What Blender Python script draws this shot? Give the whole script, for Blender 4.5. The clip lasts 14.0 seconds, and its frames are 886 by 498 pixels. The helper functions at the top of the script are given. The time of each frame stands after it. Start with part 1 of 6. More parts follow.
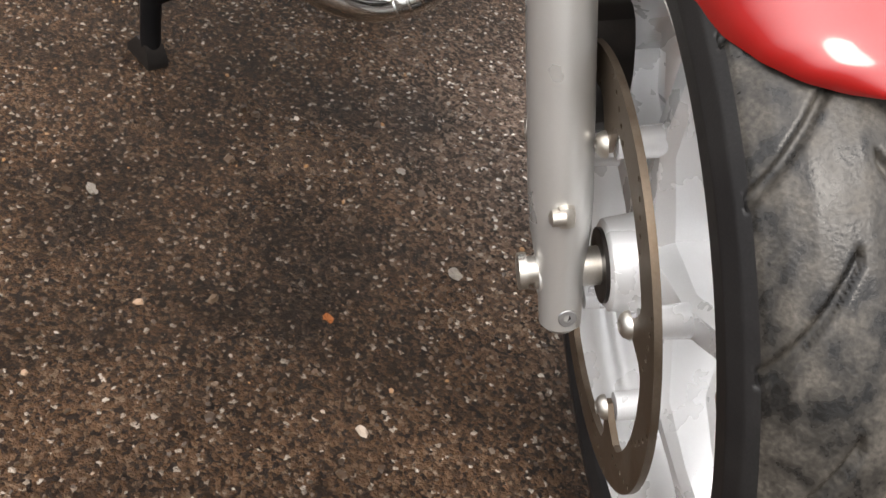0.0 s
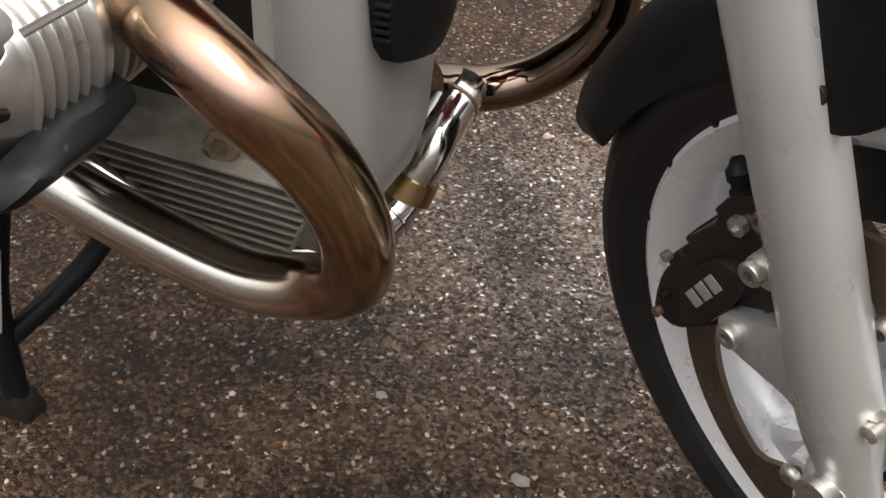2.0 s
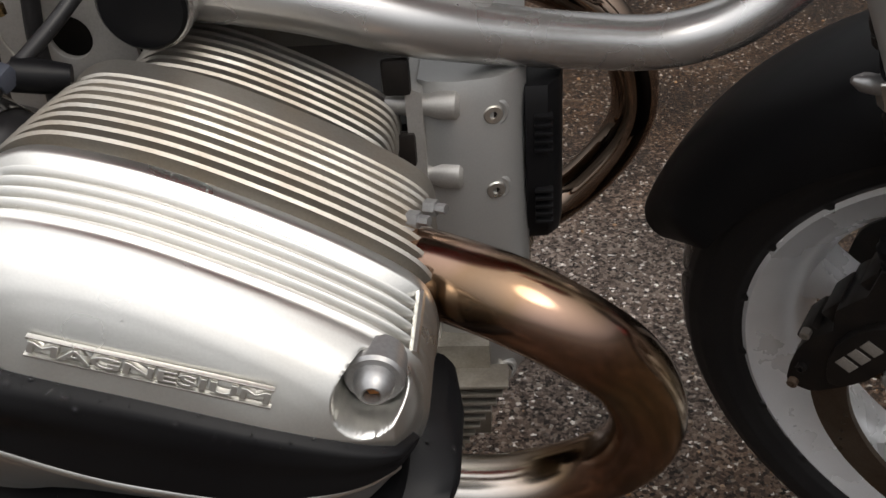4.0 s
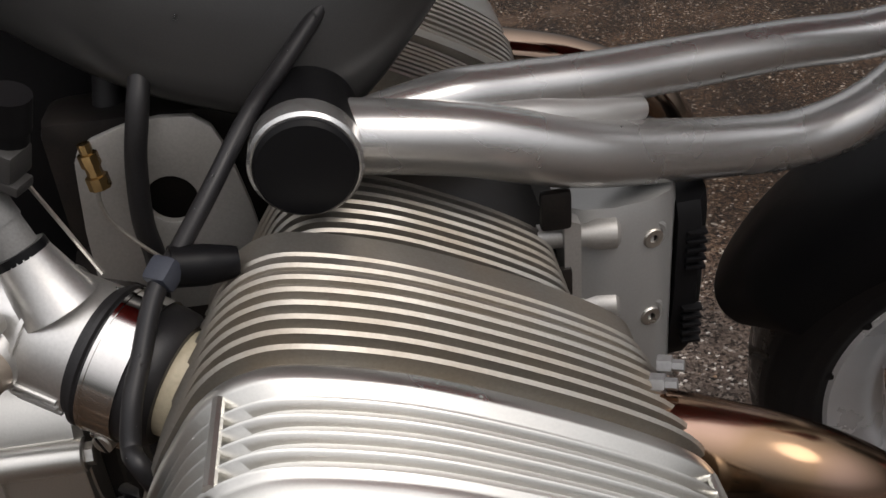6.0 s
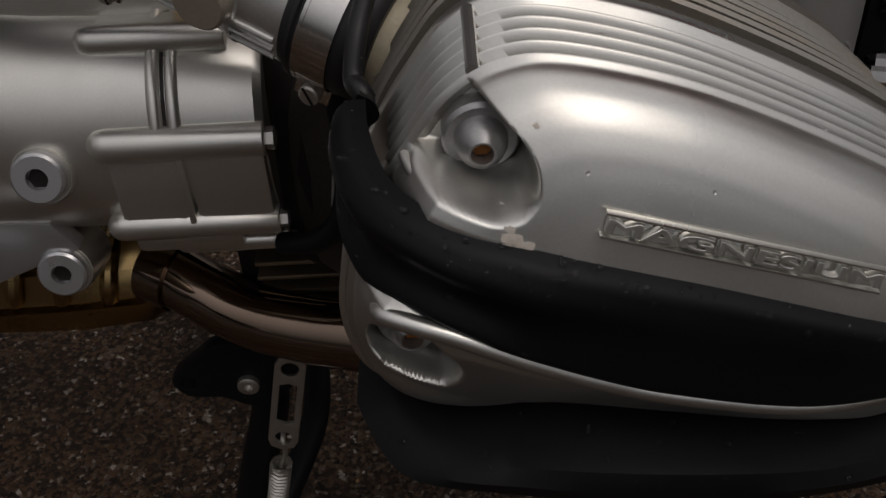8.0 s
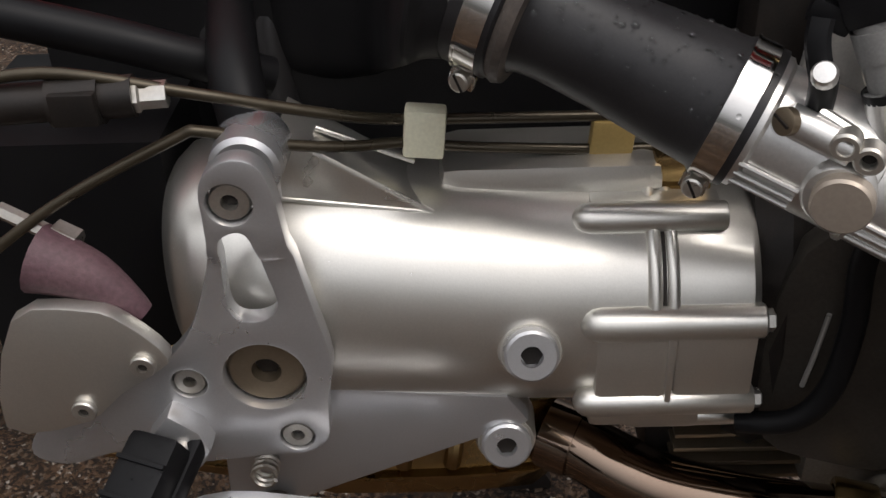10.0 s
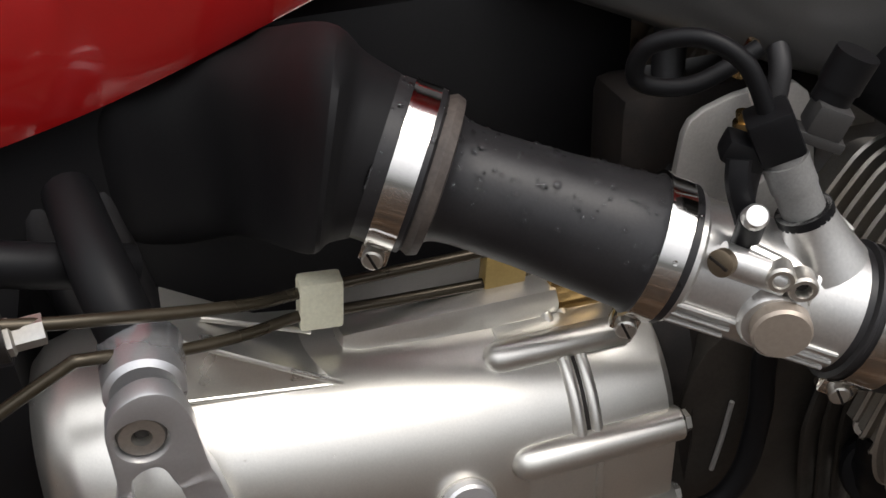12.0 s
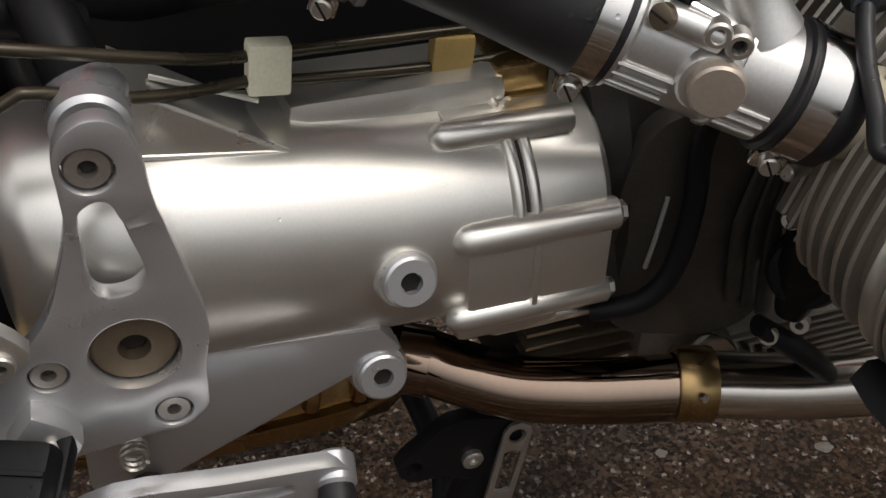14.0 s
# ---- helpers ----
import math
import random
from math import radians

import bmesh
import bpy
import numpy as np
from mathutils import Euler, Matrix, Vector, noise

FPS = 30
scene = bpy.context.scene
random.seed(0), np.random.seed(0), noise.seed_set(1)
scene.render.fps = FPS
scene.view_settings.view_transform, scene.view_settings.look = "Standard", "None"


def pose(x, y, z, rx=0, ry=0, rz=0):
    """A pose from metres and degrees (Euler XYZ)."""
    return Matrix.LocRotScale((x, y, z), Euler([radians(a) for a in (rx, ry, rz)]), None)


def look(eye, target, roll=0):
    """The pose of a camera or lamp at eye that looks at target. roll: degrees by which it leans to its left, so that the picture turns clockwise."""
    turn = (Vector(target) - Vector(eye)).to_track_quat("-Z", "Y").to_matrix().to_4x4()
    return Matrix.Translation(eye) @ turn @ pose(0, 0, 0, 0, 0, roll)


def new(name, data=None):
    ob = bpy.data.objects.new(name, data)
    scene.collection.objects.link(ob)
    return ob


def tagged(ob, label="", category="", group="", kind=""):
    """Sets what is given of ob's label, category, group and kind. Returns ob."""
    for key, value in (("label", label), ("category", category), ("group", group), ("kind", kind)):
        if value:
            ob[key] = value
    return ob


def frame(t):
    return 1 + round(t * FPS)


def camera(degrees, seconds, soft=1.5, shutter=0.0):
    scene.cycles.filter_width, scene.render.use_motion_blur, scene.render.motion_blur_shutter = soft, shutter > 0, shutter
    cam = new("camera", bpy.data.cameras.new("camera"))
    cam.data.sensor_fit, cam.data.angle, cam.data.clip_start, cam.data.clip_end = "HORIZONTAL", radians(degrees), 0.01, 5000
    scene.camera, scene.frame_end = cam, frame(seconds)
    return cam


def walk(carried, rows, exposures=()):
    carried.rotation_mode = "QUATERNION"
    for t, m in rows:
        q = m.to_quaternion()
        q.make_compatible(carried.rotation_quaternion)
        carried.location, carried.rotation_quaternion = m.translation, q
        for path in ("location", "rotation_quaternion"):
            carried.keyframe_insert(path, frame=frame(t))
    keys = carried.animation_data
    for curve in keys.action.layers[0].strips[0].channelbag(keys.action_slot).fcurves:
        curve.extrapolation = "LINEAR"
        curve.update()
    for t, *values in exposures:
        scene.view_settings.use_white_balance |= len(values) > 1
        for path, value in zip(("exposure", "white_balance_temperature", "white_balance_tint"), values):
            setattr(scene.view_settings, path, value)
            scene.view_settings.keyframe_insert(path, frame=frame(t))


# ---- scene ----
cam = camera(47.0, 14.0)
PATH = [
    (0, (0.318, -0.539, 0.811), (-0.679, 0.529, -0.556), 14.8),
    (0.5, (0.202, -0.581, 0.811), (-0.714, 0.592, -0.525), 10.9),
    (1, (0.075, -0.586, 0.767), (-0.732, 0.679, -0.555), 8.3),
    (1.5, (-0.02, -0.559, 0.773), (-0.703, 0.776, -0.55), 5.3),
    (2, (-0.082, -0.573, 0.792), (-0.643, 0.914, -0.422), 3.6),
    (2.5, (-0.146, -0.598, 0.812), (-0.559, 0.965, -0.365), 1.5),
    (3, (-0.203, -0.624, 0.846), (-0.524, 0.974, -0.312), -0.1),
    (3.5, (-0.256, -0.615, 0.858), (-0.527, 1.006, -0.281), -2.4),
    (4, (-0.335, -0.588, 0.862), (-0.498, 1.051, -0.272), -4.4),
    (4.2, (-0.358, -0.575, 0.871), (-0.495, 1.053, -0.283), -4.7),
    (6.3, (-0.497, -0.503, 0.883), (-0.375, 1.181, -0.189), -5.3),
    (6.5, (-0.5, -0.508, 0.867), (-0.386, 1.163, -0.227), -5.5),
    (7, (-0.508, -0.519, 0.836), (-0.419, 1.095, -0.342), -5.5),
    (7.5, (-0.525, -0.535, 0.817), (-0.481, 1.04, -0.415), -4.4),
    (8, (-0.557, -0.545, 0.817), (-0.577, 1.002, -0.451), -3.2),
    (8.5, (-0.615, -0.548, 0.822), (-0.715, 1.021, -0.414), -3.4),
    (9, (-0.685, -0.554, 0.844), (-0.821, 1.059, -0.329), -3.6),
    (9.2, (-0.711, -0.547, 0.847), (-0.85, 1.085, -0.301), -3.0),
    (11.3, (-0.847, -0.453, 0.883), (-0.613, 1.201, -0.216), -4.6),
    (11.5, (-0.853, -0.444, 0.892), (-0.559, 1.159, -0.268), -4.6),
    (12, (-0.858, -0.446, 0.897), (-0.403, 1.165, -0.198), -2.8),
    (12.5, (-0.849, -0.451, 0.913), (-0.304, 1.207, -0.065), -1.8),
    (13, (-0.861, -0.458, 0.895), (-0.293, 1.167, -0.122), -1.4),
    (13.5, (-0.87, -0.472, 0.863), (-0.315, 1.095, -0.249), -0.5),
    (14, (-0.87, -0.491, 0.847), (-0.355, 1.004, -0.379), 1.0),
]

walk(cam, [(t, look(e, g, r)) for t, e, g, r in PATH],
     exposures=[(0.0, 1.05, 7000, 12), (1.0, 1.0, 7000, 12), (2.0, 0.95, 6900, 12), (3.0, 0.6, 6900, 12), (4.0, -0.05, 6900, 12), (6.5, -0.35, 6900, 14), (7.0, -1.05, 6900, 14), (7.5, -1.45, 6900, 15), (8.0, -1.45, 6900, 15), (8.5, -0.45, 6800, 14), (9.0, -0.28, 6800, 14), (11.5, 0.15, 6800, 12), (12.0, 0.25, 6750, 12), (12.5, 0.95, 6700, 13), (13.0, 1.1, 6700, 13), (13.5, 0.6, 6800, 12), (14.0, -0.13, 6900, 12)])

# ---- light ----
V = Vector
world = bpy.data.worlds.new("overcast_sky")
scene.world = world
world.use_nodes = True
wn, wl = world.node_tree.nodes, world.node_tree.links
sky = wn.new("ShaderNodeTexSky")
sky.sky_type, sky.sun_disc = "NISHITA", False
sky.sun_elevation, sky.sun_rotation = radians(58), radians(150)
cloud = wn.new("ShaderNodeMix")
cloud.data_type = "RGBA"
cloud.inputs[0].default_value = 0.82
cloud.inputs[7].default_value = (6.6, 6.75, 6.9, 1)
wl.new(sky.outputs[0], cloud.inputs[6])
# an overcast sky is brightest overhead and dim near the horizon
where = wn.new("ShaderNodeTexCoord")
height = wn.new("ShaderNodeSeparateXYZ")
rise = wn.new("ShaderNodeMapRange")
for i, v in enumerate((0.08, 0.95, 0.09, 1.4)):
    rise.inputs[i + 1].default_value = v
dome = wn.new("ShaderNodeVectorMath")
dome.operation = "SCALE"
wl.new(where.outputs["Generated"], height.inputs[0])
wl.new(height.outputs["Z"], rise.inputs[0])
wl.new(cloud.outputs[2], dome.inputs[0])
wl.new(rise.outputs[0], dome.inputs["Scale"])
# and the cloud is thinner, and brighter, round the hidden sun
toward = wn.new("ShaderNodeVectorMath")
toward.operation = "DOT_PRODUCT"
toward.inputs[1].default_value = V((0.25, -0.78, 0.57)).normalized()
glow = wn.new("ShaderNodeMapRange")
glow.interpolation_type = "SMOOTHSTEP"
for i, v in enumerate((-0.2, 1.0, 0.85, 1.75)):
    glow.inputs[i + 1].default_value = v
bright = wn.new("ShaderNodeVectorMath")
bright.operation = "SCALE"
wl.new(where.outputs["Generated"], toward.inputs[0])
wl.new(toward.outputs["Value"], glow.inputs[0])
wl.new(dome.outputs[0], bright.inputs[0])
wl.new(glow.outputs[0], bright.inputs["Scale"])
wl.new(bright.outputs[0], wn["Background"].inputs[0])
wn["Background"].inputs[1].default_value = 0.15
sun_data = bpy.data.lights.new("sun", "SUN")
sun_data.energy, sun_data.angle, sun_data.color = 1.1, radians(30), (1.0, 0.97, 0.92)
sun = new("sun", sun_data)
sun.matrix_world = look((0.9, -1.4, 3.5), (-0.4, -0.1, 0.4))


# ---- materials ----
def material(name, base, rough=0.5, metal=0.0, grain=0.0, grain_scale=300.0, bump=0.0, stain=None, stain_scale=12.0,
             stain_amount=0.5, coat=0.0, rough_var=0.08, ior=1.5):
    m = bpy.data.materials.new(name)
    m.use_nodes = True
    n, l = m.node_tree.nodes, m.node_tree.links
    b = n["Principled BSDF"]
    b.inputs["Metallic"].default_value, b.inputs["IOR"].default_value = metal, ior
    b.inputs["Coat Weight"].default_value, b.inputs["Coat Roughness"].default_value = coat, 0.04
    tc = n.new("ShaderNodeTexCoord")
    fine = n.new("ShaderNodeTexNoise")
    fine.inputs["Scale"].default_value, fine.inputs["Detail"].default_value = grain_scale, 4
    broad = n.new("ShaderNodeTexNoise")
    broad.inputs["Scale"].default_value, broad.inputs["Detail"].default_value = stain_scale, 4
    l.new(tc.outputs["Object"], fine.inputs["Vector"])
    l.new(tc.outputs["Object"], broad.inputs["Vector"])
    shade = n.new("ShaderNodeMapRange")
    for i, v in enumerate((0.3, 0.7, 1 - grain, 1 + grain)):
        shade.inputs[i + 1].default_value = v
    l.new(fine.outputs["Fac"], shade.inputs[0])
    ramp = n.new("ShaderNodeMapRange")
    for i, v in enumerate((0.38, 0.80, 0.0, stain_amount if stain else 0.0)):
        ramp.inputs[i + 1].default_value = v
    l.new(broad.outputs["Fac"], ramp.inputs[0])
    mix = n.new("ShaderNodeMix")
    mix.data_type = "RGBA"
    mix.inputs[6].default_value = (*base, 1)
    mix.inputs[7].default_value = (*(stain or base), 1)
    l.new(ramp.outputs[0], mix.inputs[0])
    mul = n.new("ShaderNodeVectorMath")
    mul.operation = "SCALE"
    l.new(mix.outputs[2], mul.inputs[0])
    l.new(shade.outputs[0], mul.inputs["Scale"])
    l.new(mul.outputs[0], b.inputs["Base Color"])
    rv = n.new("ShaderNodeMapRange")
    for i, v in enumerate((0.3, 0.7, max(0.02, rough - rough_var), min(1, rough + rough_var))):
        rv.inputs[i + 1].default_value = v
    l.new(broad.outputs["Fac"], rv.inputs[0])
    l.new(rv.outputs[0], b.inputs["Roughness"])
    if bump:
        bp = n.new("ShaderNodeBump")
        bp.inputs["Strength"].default_value, bp.inputs["Distance"].default_value = 1.0, bump
        l.new(fine.outputs["Fac"], bp.inputs["Height"])
        l.new(bp.outputs[0], b.inputs["Normal"])
    return m


COVER = material("satin_silver_magnesium", (0.71, 0.70, 0.66), 0.34, 0.96, 0.03, 900, 0.00002, (0.52, 0.50, 0.46), 18, 0.4)
FIN = material("cast_aluminium_fins", (0.37, 0.35, 0.315), 0.44, 0.85, 0.06, 700, 0.00004, (0.34, 0.28, 0.21), 30, 0.7)
CAST = material("cast_aluminium", (0.50, 0.49, 0.47), 0.45, 0.7, 0.06, 800, 0.00005, (0.34, 0.31, 0.27), 20, 0.5)
CASE = material("painted_gearbox_alloy", (0.74, 0.72, 0.67), 0.34, 0.92, 0.03, 900, 0.00003, (0.48, 0.46, 0.42), 14, 0.4)
ALTCOVER = material("grey_silver_casting", (0.40, 0.40, 0.39), 0.38, 0.6, 0.03, 900, 0.00003, (0.34, 0.33, 0.31), 14, 0.4)
SILVER = material("silver_paint", (0.56, 0.555, 0.54), 0.33, 0.65, 0.02, 1200, 0.0, (0.55, 0.53, 0.5), 15, 0.3, coat=0.2)
WHEEL = material("silver_wheel_paint", (0.86, 0.865, 0.87), 0.30, 0.35, 0.02, 1000, 0.0, (0.62, 0.60, 0.57), 20, 0.3, coat=0.2)
PLATE = material("satin_alloy_plate", (0.58, 0.58, 0.59), 0.31, 0.8, 0.03, 900, 0.00002, (0.43, 0.42, 0.41), 16, 0.4)
CHROME = material("polished_steel", (0.72, 0.70, 0.67), 0.10, 1.0, 0.02, 500, 0.0, (0.5, 0.46, 0.4), 30, 0.4, rough_var=0.05)
ZINC = material("zinc_plated_steel", (0.58, 0.56, 0.52), 0.34, 0.9, 0.06, 600, 0.0, (0.40, 0.33, 0.24), 60, 0.5)
RUST = material("rusty_socket", (0.34, 0.13, 0.03), 0.8, 0.0, 0.25, 900, 0.0003, (0.2, 0.07, 0.02), 200, 0.6)
RUSTDARK = material("dull_rusty_steel", (0.10, 0.055, 0.032), 0.6, 0.3, 0.2, 900, 0.0002, (0.30, 0.25, 0.2), 200, 0.6)
BRASS = material("passivated_brass_steel", (0.42, 0.29, 0.13), 0.26, 1.0, 0.05, 400, 0.0, (0.25, 0.16, 0.08), 25, 0.6)
BRONZE = material("bronze_plated_washer", (0.26, 0.21, 0.15), 0.4, 0.9, 0.04, 700, 0.0, (0.2, 0.15, 0.1), 80, 0.4)
BLACK = material("black_plastic", (0.006, 0.006, 0.0068), 0.44, 0.0, 0.15, 1500, 0.00003, (0.011, 0.0107, 0.0105), 20, 0.5, ior=1.26)
RUBBER = material("black_rubber_hose", (0.014, 0.0135, 0.0145), 0.42, 0.0, 0.15, 900, 0.00003, (0.028, 0.026, 0.026), 30, 0.5, ior=1.4)
TYRE = material("tyre_rubber", (0.012, 0.0115, 0.012), 0.46, 0.0, 0.2, 700, 0.00008, (0.022, 0.021, 0.02), 30, 0.5, ior=1.35)
DARKCAST = material("dark_brown_casting", (0.055, 0.049, 0.042), 0.48, 0.55, 0.12, 500, 0.0001, (0.035, 0.03, 0.024), 40, 0.8)
GRIMECAST = material("grimy_cast_alloy", (0.34, 0.32, 0.28), 0.5, 0.7, 0.1, 500, 0.0001, (0.12, 0.095, 0.07), 26, 0.85)
TREAD = material("dusty_tread_rubber", (0.010, 0.0095, 0.009), 0.34, 0.0, 0.4, 420, 0.0003, (0.095, 0.084, 0.07), 60, 0.9, rough_var=0.2, ior=1.42)
BOLTGREY = material("dull_grey_bolt", (0.40, 0.40, 0.40), 0.4, 0.8, 0.08, 600, 0.00003, (0.28, 0.26, 0.24), 90, 0.5)
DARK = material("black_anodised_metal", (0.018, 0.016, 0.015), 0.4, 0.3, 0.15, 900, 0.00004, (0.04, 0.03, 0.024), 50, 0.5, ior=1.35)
DISC = material("brake_disc_steel", (0.16, 0.12, 0.085), 0.4, 0.85, 0.08, 500, 0.00002, (0.28, 0.24, 0.2), 40, 0.5)
RED = material("red_paint", (0.30, 0.008, 0.008), 0.17, 0.0, 0.02, 900, 0.0, (0.46, 0.012, 0.012), 8, 0.3, coat=1.0, rough_var=0.04)
GREYPANEL = material("dark_grey_plastic", (0.036, 0.035, 0.034), 0.34, 0.0, 0.12, 1500, 0.00003, (0.058, 0.056, 0.054), 10, 0.5)
WHITEPLASTIC = material("off_white_plastic", (0.70, 0.68, 0.52), 0.5, 0.0, 0.06, 600, 0.00003, (0.58, 0.52, 0.36), 60, 0.5)
GOLDPLASTIC = material("amber_plastic", (0.40, 0.28, 0.10), 0.45, 0.0, 0.06, 600, 0.0, (0.3, 0.2, 0.07), 60, 0.5)
LETTER = material("pale_lettering", (0.24, 0.215, 0.19), 0.6, 0.0, 0.15, 900, 0.0, (0.3, 0.27, 0.24), 200, 0.5)
WATER = material("water_drop", (1, 1, 1), 0.03, 0.0, ior=1.33)
WATER.node_tree.nodes["Principled BSDF"].inputs["Transmission Weight"].default_value = 1.0
STONE = material("aggregate_chips", (0.22, 0.19, 0.165), 0.35, 0.0, 0.3, 300, 0.0002, (0.4, 0.37, 0.33), 60, 0.6)
LEAF = material("dry_leaf", (0.40, 0.13, 0.03), 0.6, 0.0, 0.2, 300, 0.0002, (0.2, 0.07, 0.02), 80, 0.6)
CONCRETE = material("pale_patch", (0.30, 0.28, 0.25), 0.5, 0.0, 0.2, 200, 0.0004, (0.2, 0.18, 0.16), 20, 0.6)


def heat_tint():
    """Stainless pipe, straw to brown and purple where it ran hot."""
    m = material("heat_tinted_steel", (0.5, 0.4, 0.3), 0.18, 1.0, 0.02, 500, rough_var=0.05)
    n, l = m.node_tree.nodes, m.node_tree.links
    b = n["Principled BSDF"]
    tc = n.new("ShaderNodeTexCoord")
    ns = n.new("ShaderNodeTexNoise")
    ns.inputs["Scale"].default_value, ns.inputs["Detail"].default_value = 11, 1.5
    l.new(tc.outputs["Object"], ns.inputs["Vector"])
    r = n.new("ShaderNodeValToRGB")
    cols = ((0.28, (0.56, 0.45, 0.27)), (0.40, (0.44, 0.30, 0.17)), (0.49, (0.34, 0.21, 0.14)), (0.56, (0.46, 0.30, 0.23)), (0.63, (0.28, 0.18, 0.11)),
            (0.74, (0.13, 0.10, 0.075)))
    while len(r.color_ramp.elements) < len(cols):
        r.color_ramp.elements.new(0.5)
    for e, (p, c) in zip(r.color_ramp.elements, cols):
        e.position, e.color = p, (*c, 1)
    l.new(ns.outputs["Fac"], r.inputs[0])
    # bare steel again where the pipe has cooled, further back
    sx = n.new("ShaderNodeSeparateXYZ")
    l.new(tc.outputs["Object"], sx.inputs[0])
    cool = n.new("ShaderNodeMapRange")
    for i, v in enumerate((0.14, 0.20, 1.0, 0.0)):
        cool.inputs[i + 1].default_value = v
    along = n.new("ShaderNodeMath")
    along.operation = "MULTIPLY_ADD"
    along.inputs[1].default_value = 1.2
    l.new(sx.outputs["Z"], along.inputs[0])
    back = n.new("ShaderNodeMath")
    back.operation = "SUBTRACT"
    back.inputs[1].default_value = 0.48
    l.new(sx.outputs["X"], back.inputs[0])
    l.new(back.outputs[0], along.inputs[2])
    l.new(along.outputs[0], cool.inputs[0])
    mx = n.new("ShaderNodeMix")
    mx.data_type = "RGBA"
    l.new(cool.outputs[0], mx.inputs[0])
    l.new(r.outputs[0], mx.inputs[6])
    mx.inputs[7].default_value = (0.66, 0.62, 0.56, 1)
    l.new(mx.outputs[2], b.inputs["Base Color"])
    return m


LINK = material("browned_steel", (0.26, 0.195, 0.15), 0.08, 1.0, 0.02, 500, 0.0, (0.22, 0.15, 0.11), 30, 0.7, rough_var=0.04)
HEAT = heat_tint()


def asphalt():
    m = bpy.data.materials.new("wet_asphalt")
    m.use_nodes = True
    n, l = m.node_tree.nodes, m.node_tree.links
    b = n["Principled BSDF"]
    tc = n.new("ShaderNodeTexCoord")
    v = n.new("ShaderNodeTexVoronoi")
    v.inputs["Scale"].default_value = 235
    v.inputs["Randomness"].default_value = 1.0
    # the stones' edges are ragged
    rag = n.new("ShaderNodeTexNoise")
    rag.inputs["Scale"].default_value, rag.inputs["Detail"].default_value = 260, 4
    l.new(tc.outputs["Object"], rag.inputs["Vector"])
    wob = n.new("ShaderNodeVectorMath")
    wob.operation = "MULTIPLY_ADD"
    l.new(rag.outputs["Color"], wob.inputs[0])
    wob.inputs[1].default_value = (0.007, 0.007, 0.007)
    l.new(tc.outputs["Object"], wob.inputs[2])
    l.new(wob.outputs[0], v.inputs["Vector"])
    big = n.new("ShaderNodeTexNoise")
    big.inputs["Scale"].default_value, big.inputs["Detail"].default_value = 5.0, 7
    l.new(tc.outputs["Object"], big.inputs["Vector"])
    small = n.new("ShaderNodeTexNoise")
    small.inputs["Scale"].default_value, small.inputs["Detail"].default_value = 420, 3
    l.new(tc.outputs["Object"], small.inputs["Vector"])
    sep = n.new("ShaderNodeSeparateColor")
    l.new(v.outputs["Color"], sep.inputs[0])
    r = n.new("ShaderNodeValToRGB")
    cols = ((0.0, (0.009, 0.0042, 0.0020)), (0.45, (0.044, 0.0225, 0.0110)), (0.82, (0.090, 0.050, 0.0270)), (0.955, (0.12, 0.082, 0.054)),
            (1.0, (0.38, 0.33, 0.28)))
    while len(r.color_ramp.elements) < len(cols):
        r.color_ramp.elements.new(0.5)
    for e, (p, c) in zip(r.color_ramp.elements, cols):
        e.position, e.color = p, (*c, 1)
    l.new(sep.outputs[0], r.inputs[0])
    b.inputs["IOR"].default_value = 1.45
    damp = n.new("ShaderNodeMapRange")
    for i, x in enumerate((0.36, 0.64, 0.62, 1.75)):
        damp.inputs[i + 1].default_value = x
    l.new(big.outputs["Fac"], damp.inputs[0])
    s = n.new("ShaderNodeVectorMath")
    s.operation = "SCALE"
    l.new(r.outputs[0], s.inputs[0])
    # a paler, greyer patch, ragged at its rim
    far = n.new("ShaderNodeVectorMath")
    far.operation = "DISTANCE"
    far.inputs[1].default_value = (-0.27, 0.52, 0.0)
    l.new(tc.outputs["Object"], far.inputs[0])
    rim = n.new("ShaderNodeMath")
    rim.operation = "MULTIPLY_ADD"
    l.new(big.outputs["Fac"], rim.inputs[0])
    rim.inputs[1].default_value = 0.5
    l.new(far.outputs["Value"], rim.inputs[2])
    paler = n.new("ShaderNodeMapRange")
    for i, x in enumerate((0.42, 0.80, 2.4, 1.0)):
        paler.inputs[i + 1].default_value = x
    l.new(rim.outputs[0], paler.inputs[0])
    wet = n.new("ShaderNodeMath")
    wet.operation = "MULTIPLY"
    l.new(damp.outputs[0], wet.inputs[0])
    # and a darker one under the machine
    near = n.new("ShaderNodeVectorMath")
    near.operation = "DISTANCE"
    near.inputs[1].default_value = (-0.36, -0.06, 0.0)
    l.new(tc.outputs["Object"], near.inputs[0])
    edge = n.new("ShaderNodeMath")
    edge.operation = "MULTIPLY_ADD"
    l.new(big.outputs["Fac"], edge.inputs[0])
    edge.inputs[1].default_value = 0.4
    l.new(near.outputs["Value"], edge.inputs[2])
    darker_under = n.new("ShaderNodeMapRange")
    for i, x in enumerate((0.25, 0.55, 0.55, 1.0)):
        darker_under.inputs[i + 1].default_value = x
    l.new(edge.outputs[0], darker_under.inputs[0])
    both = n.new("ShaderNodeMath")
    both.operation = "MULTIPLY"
    l.new(paler.outputs[0], both.inputs[0])
    l.new(darker_under.outputs[0], both.inputs[1])
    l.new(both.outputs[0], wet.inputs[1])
    l.new(wet.outputs[0], s.inputs["Scale"])
    grey = n.new("ShaderNodeHueSaturation")
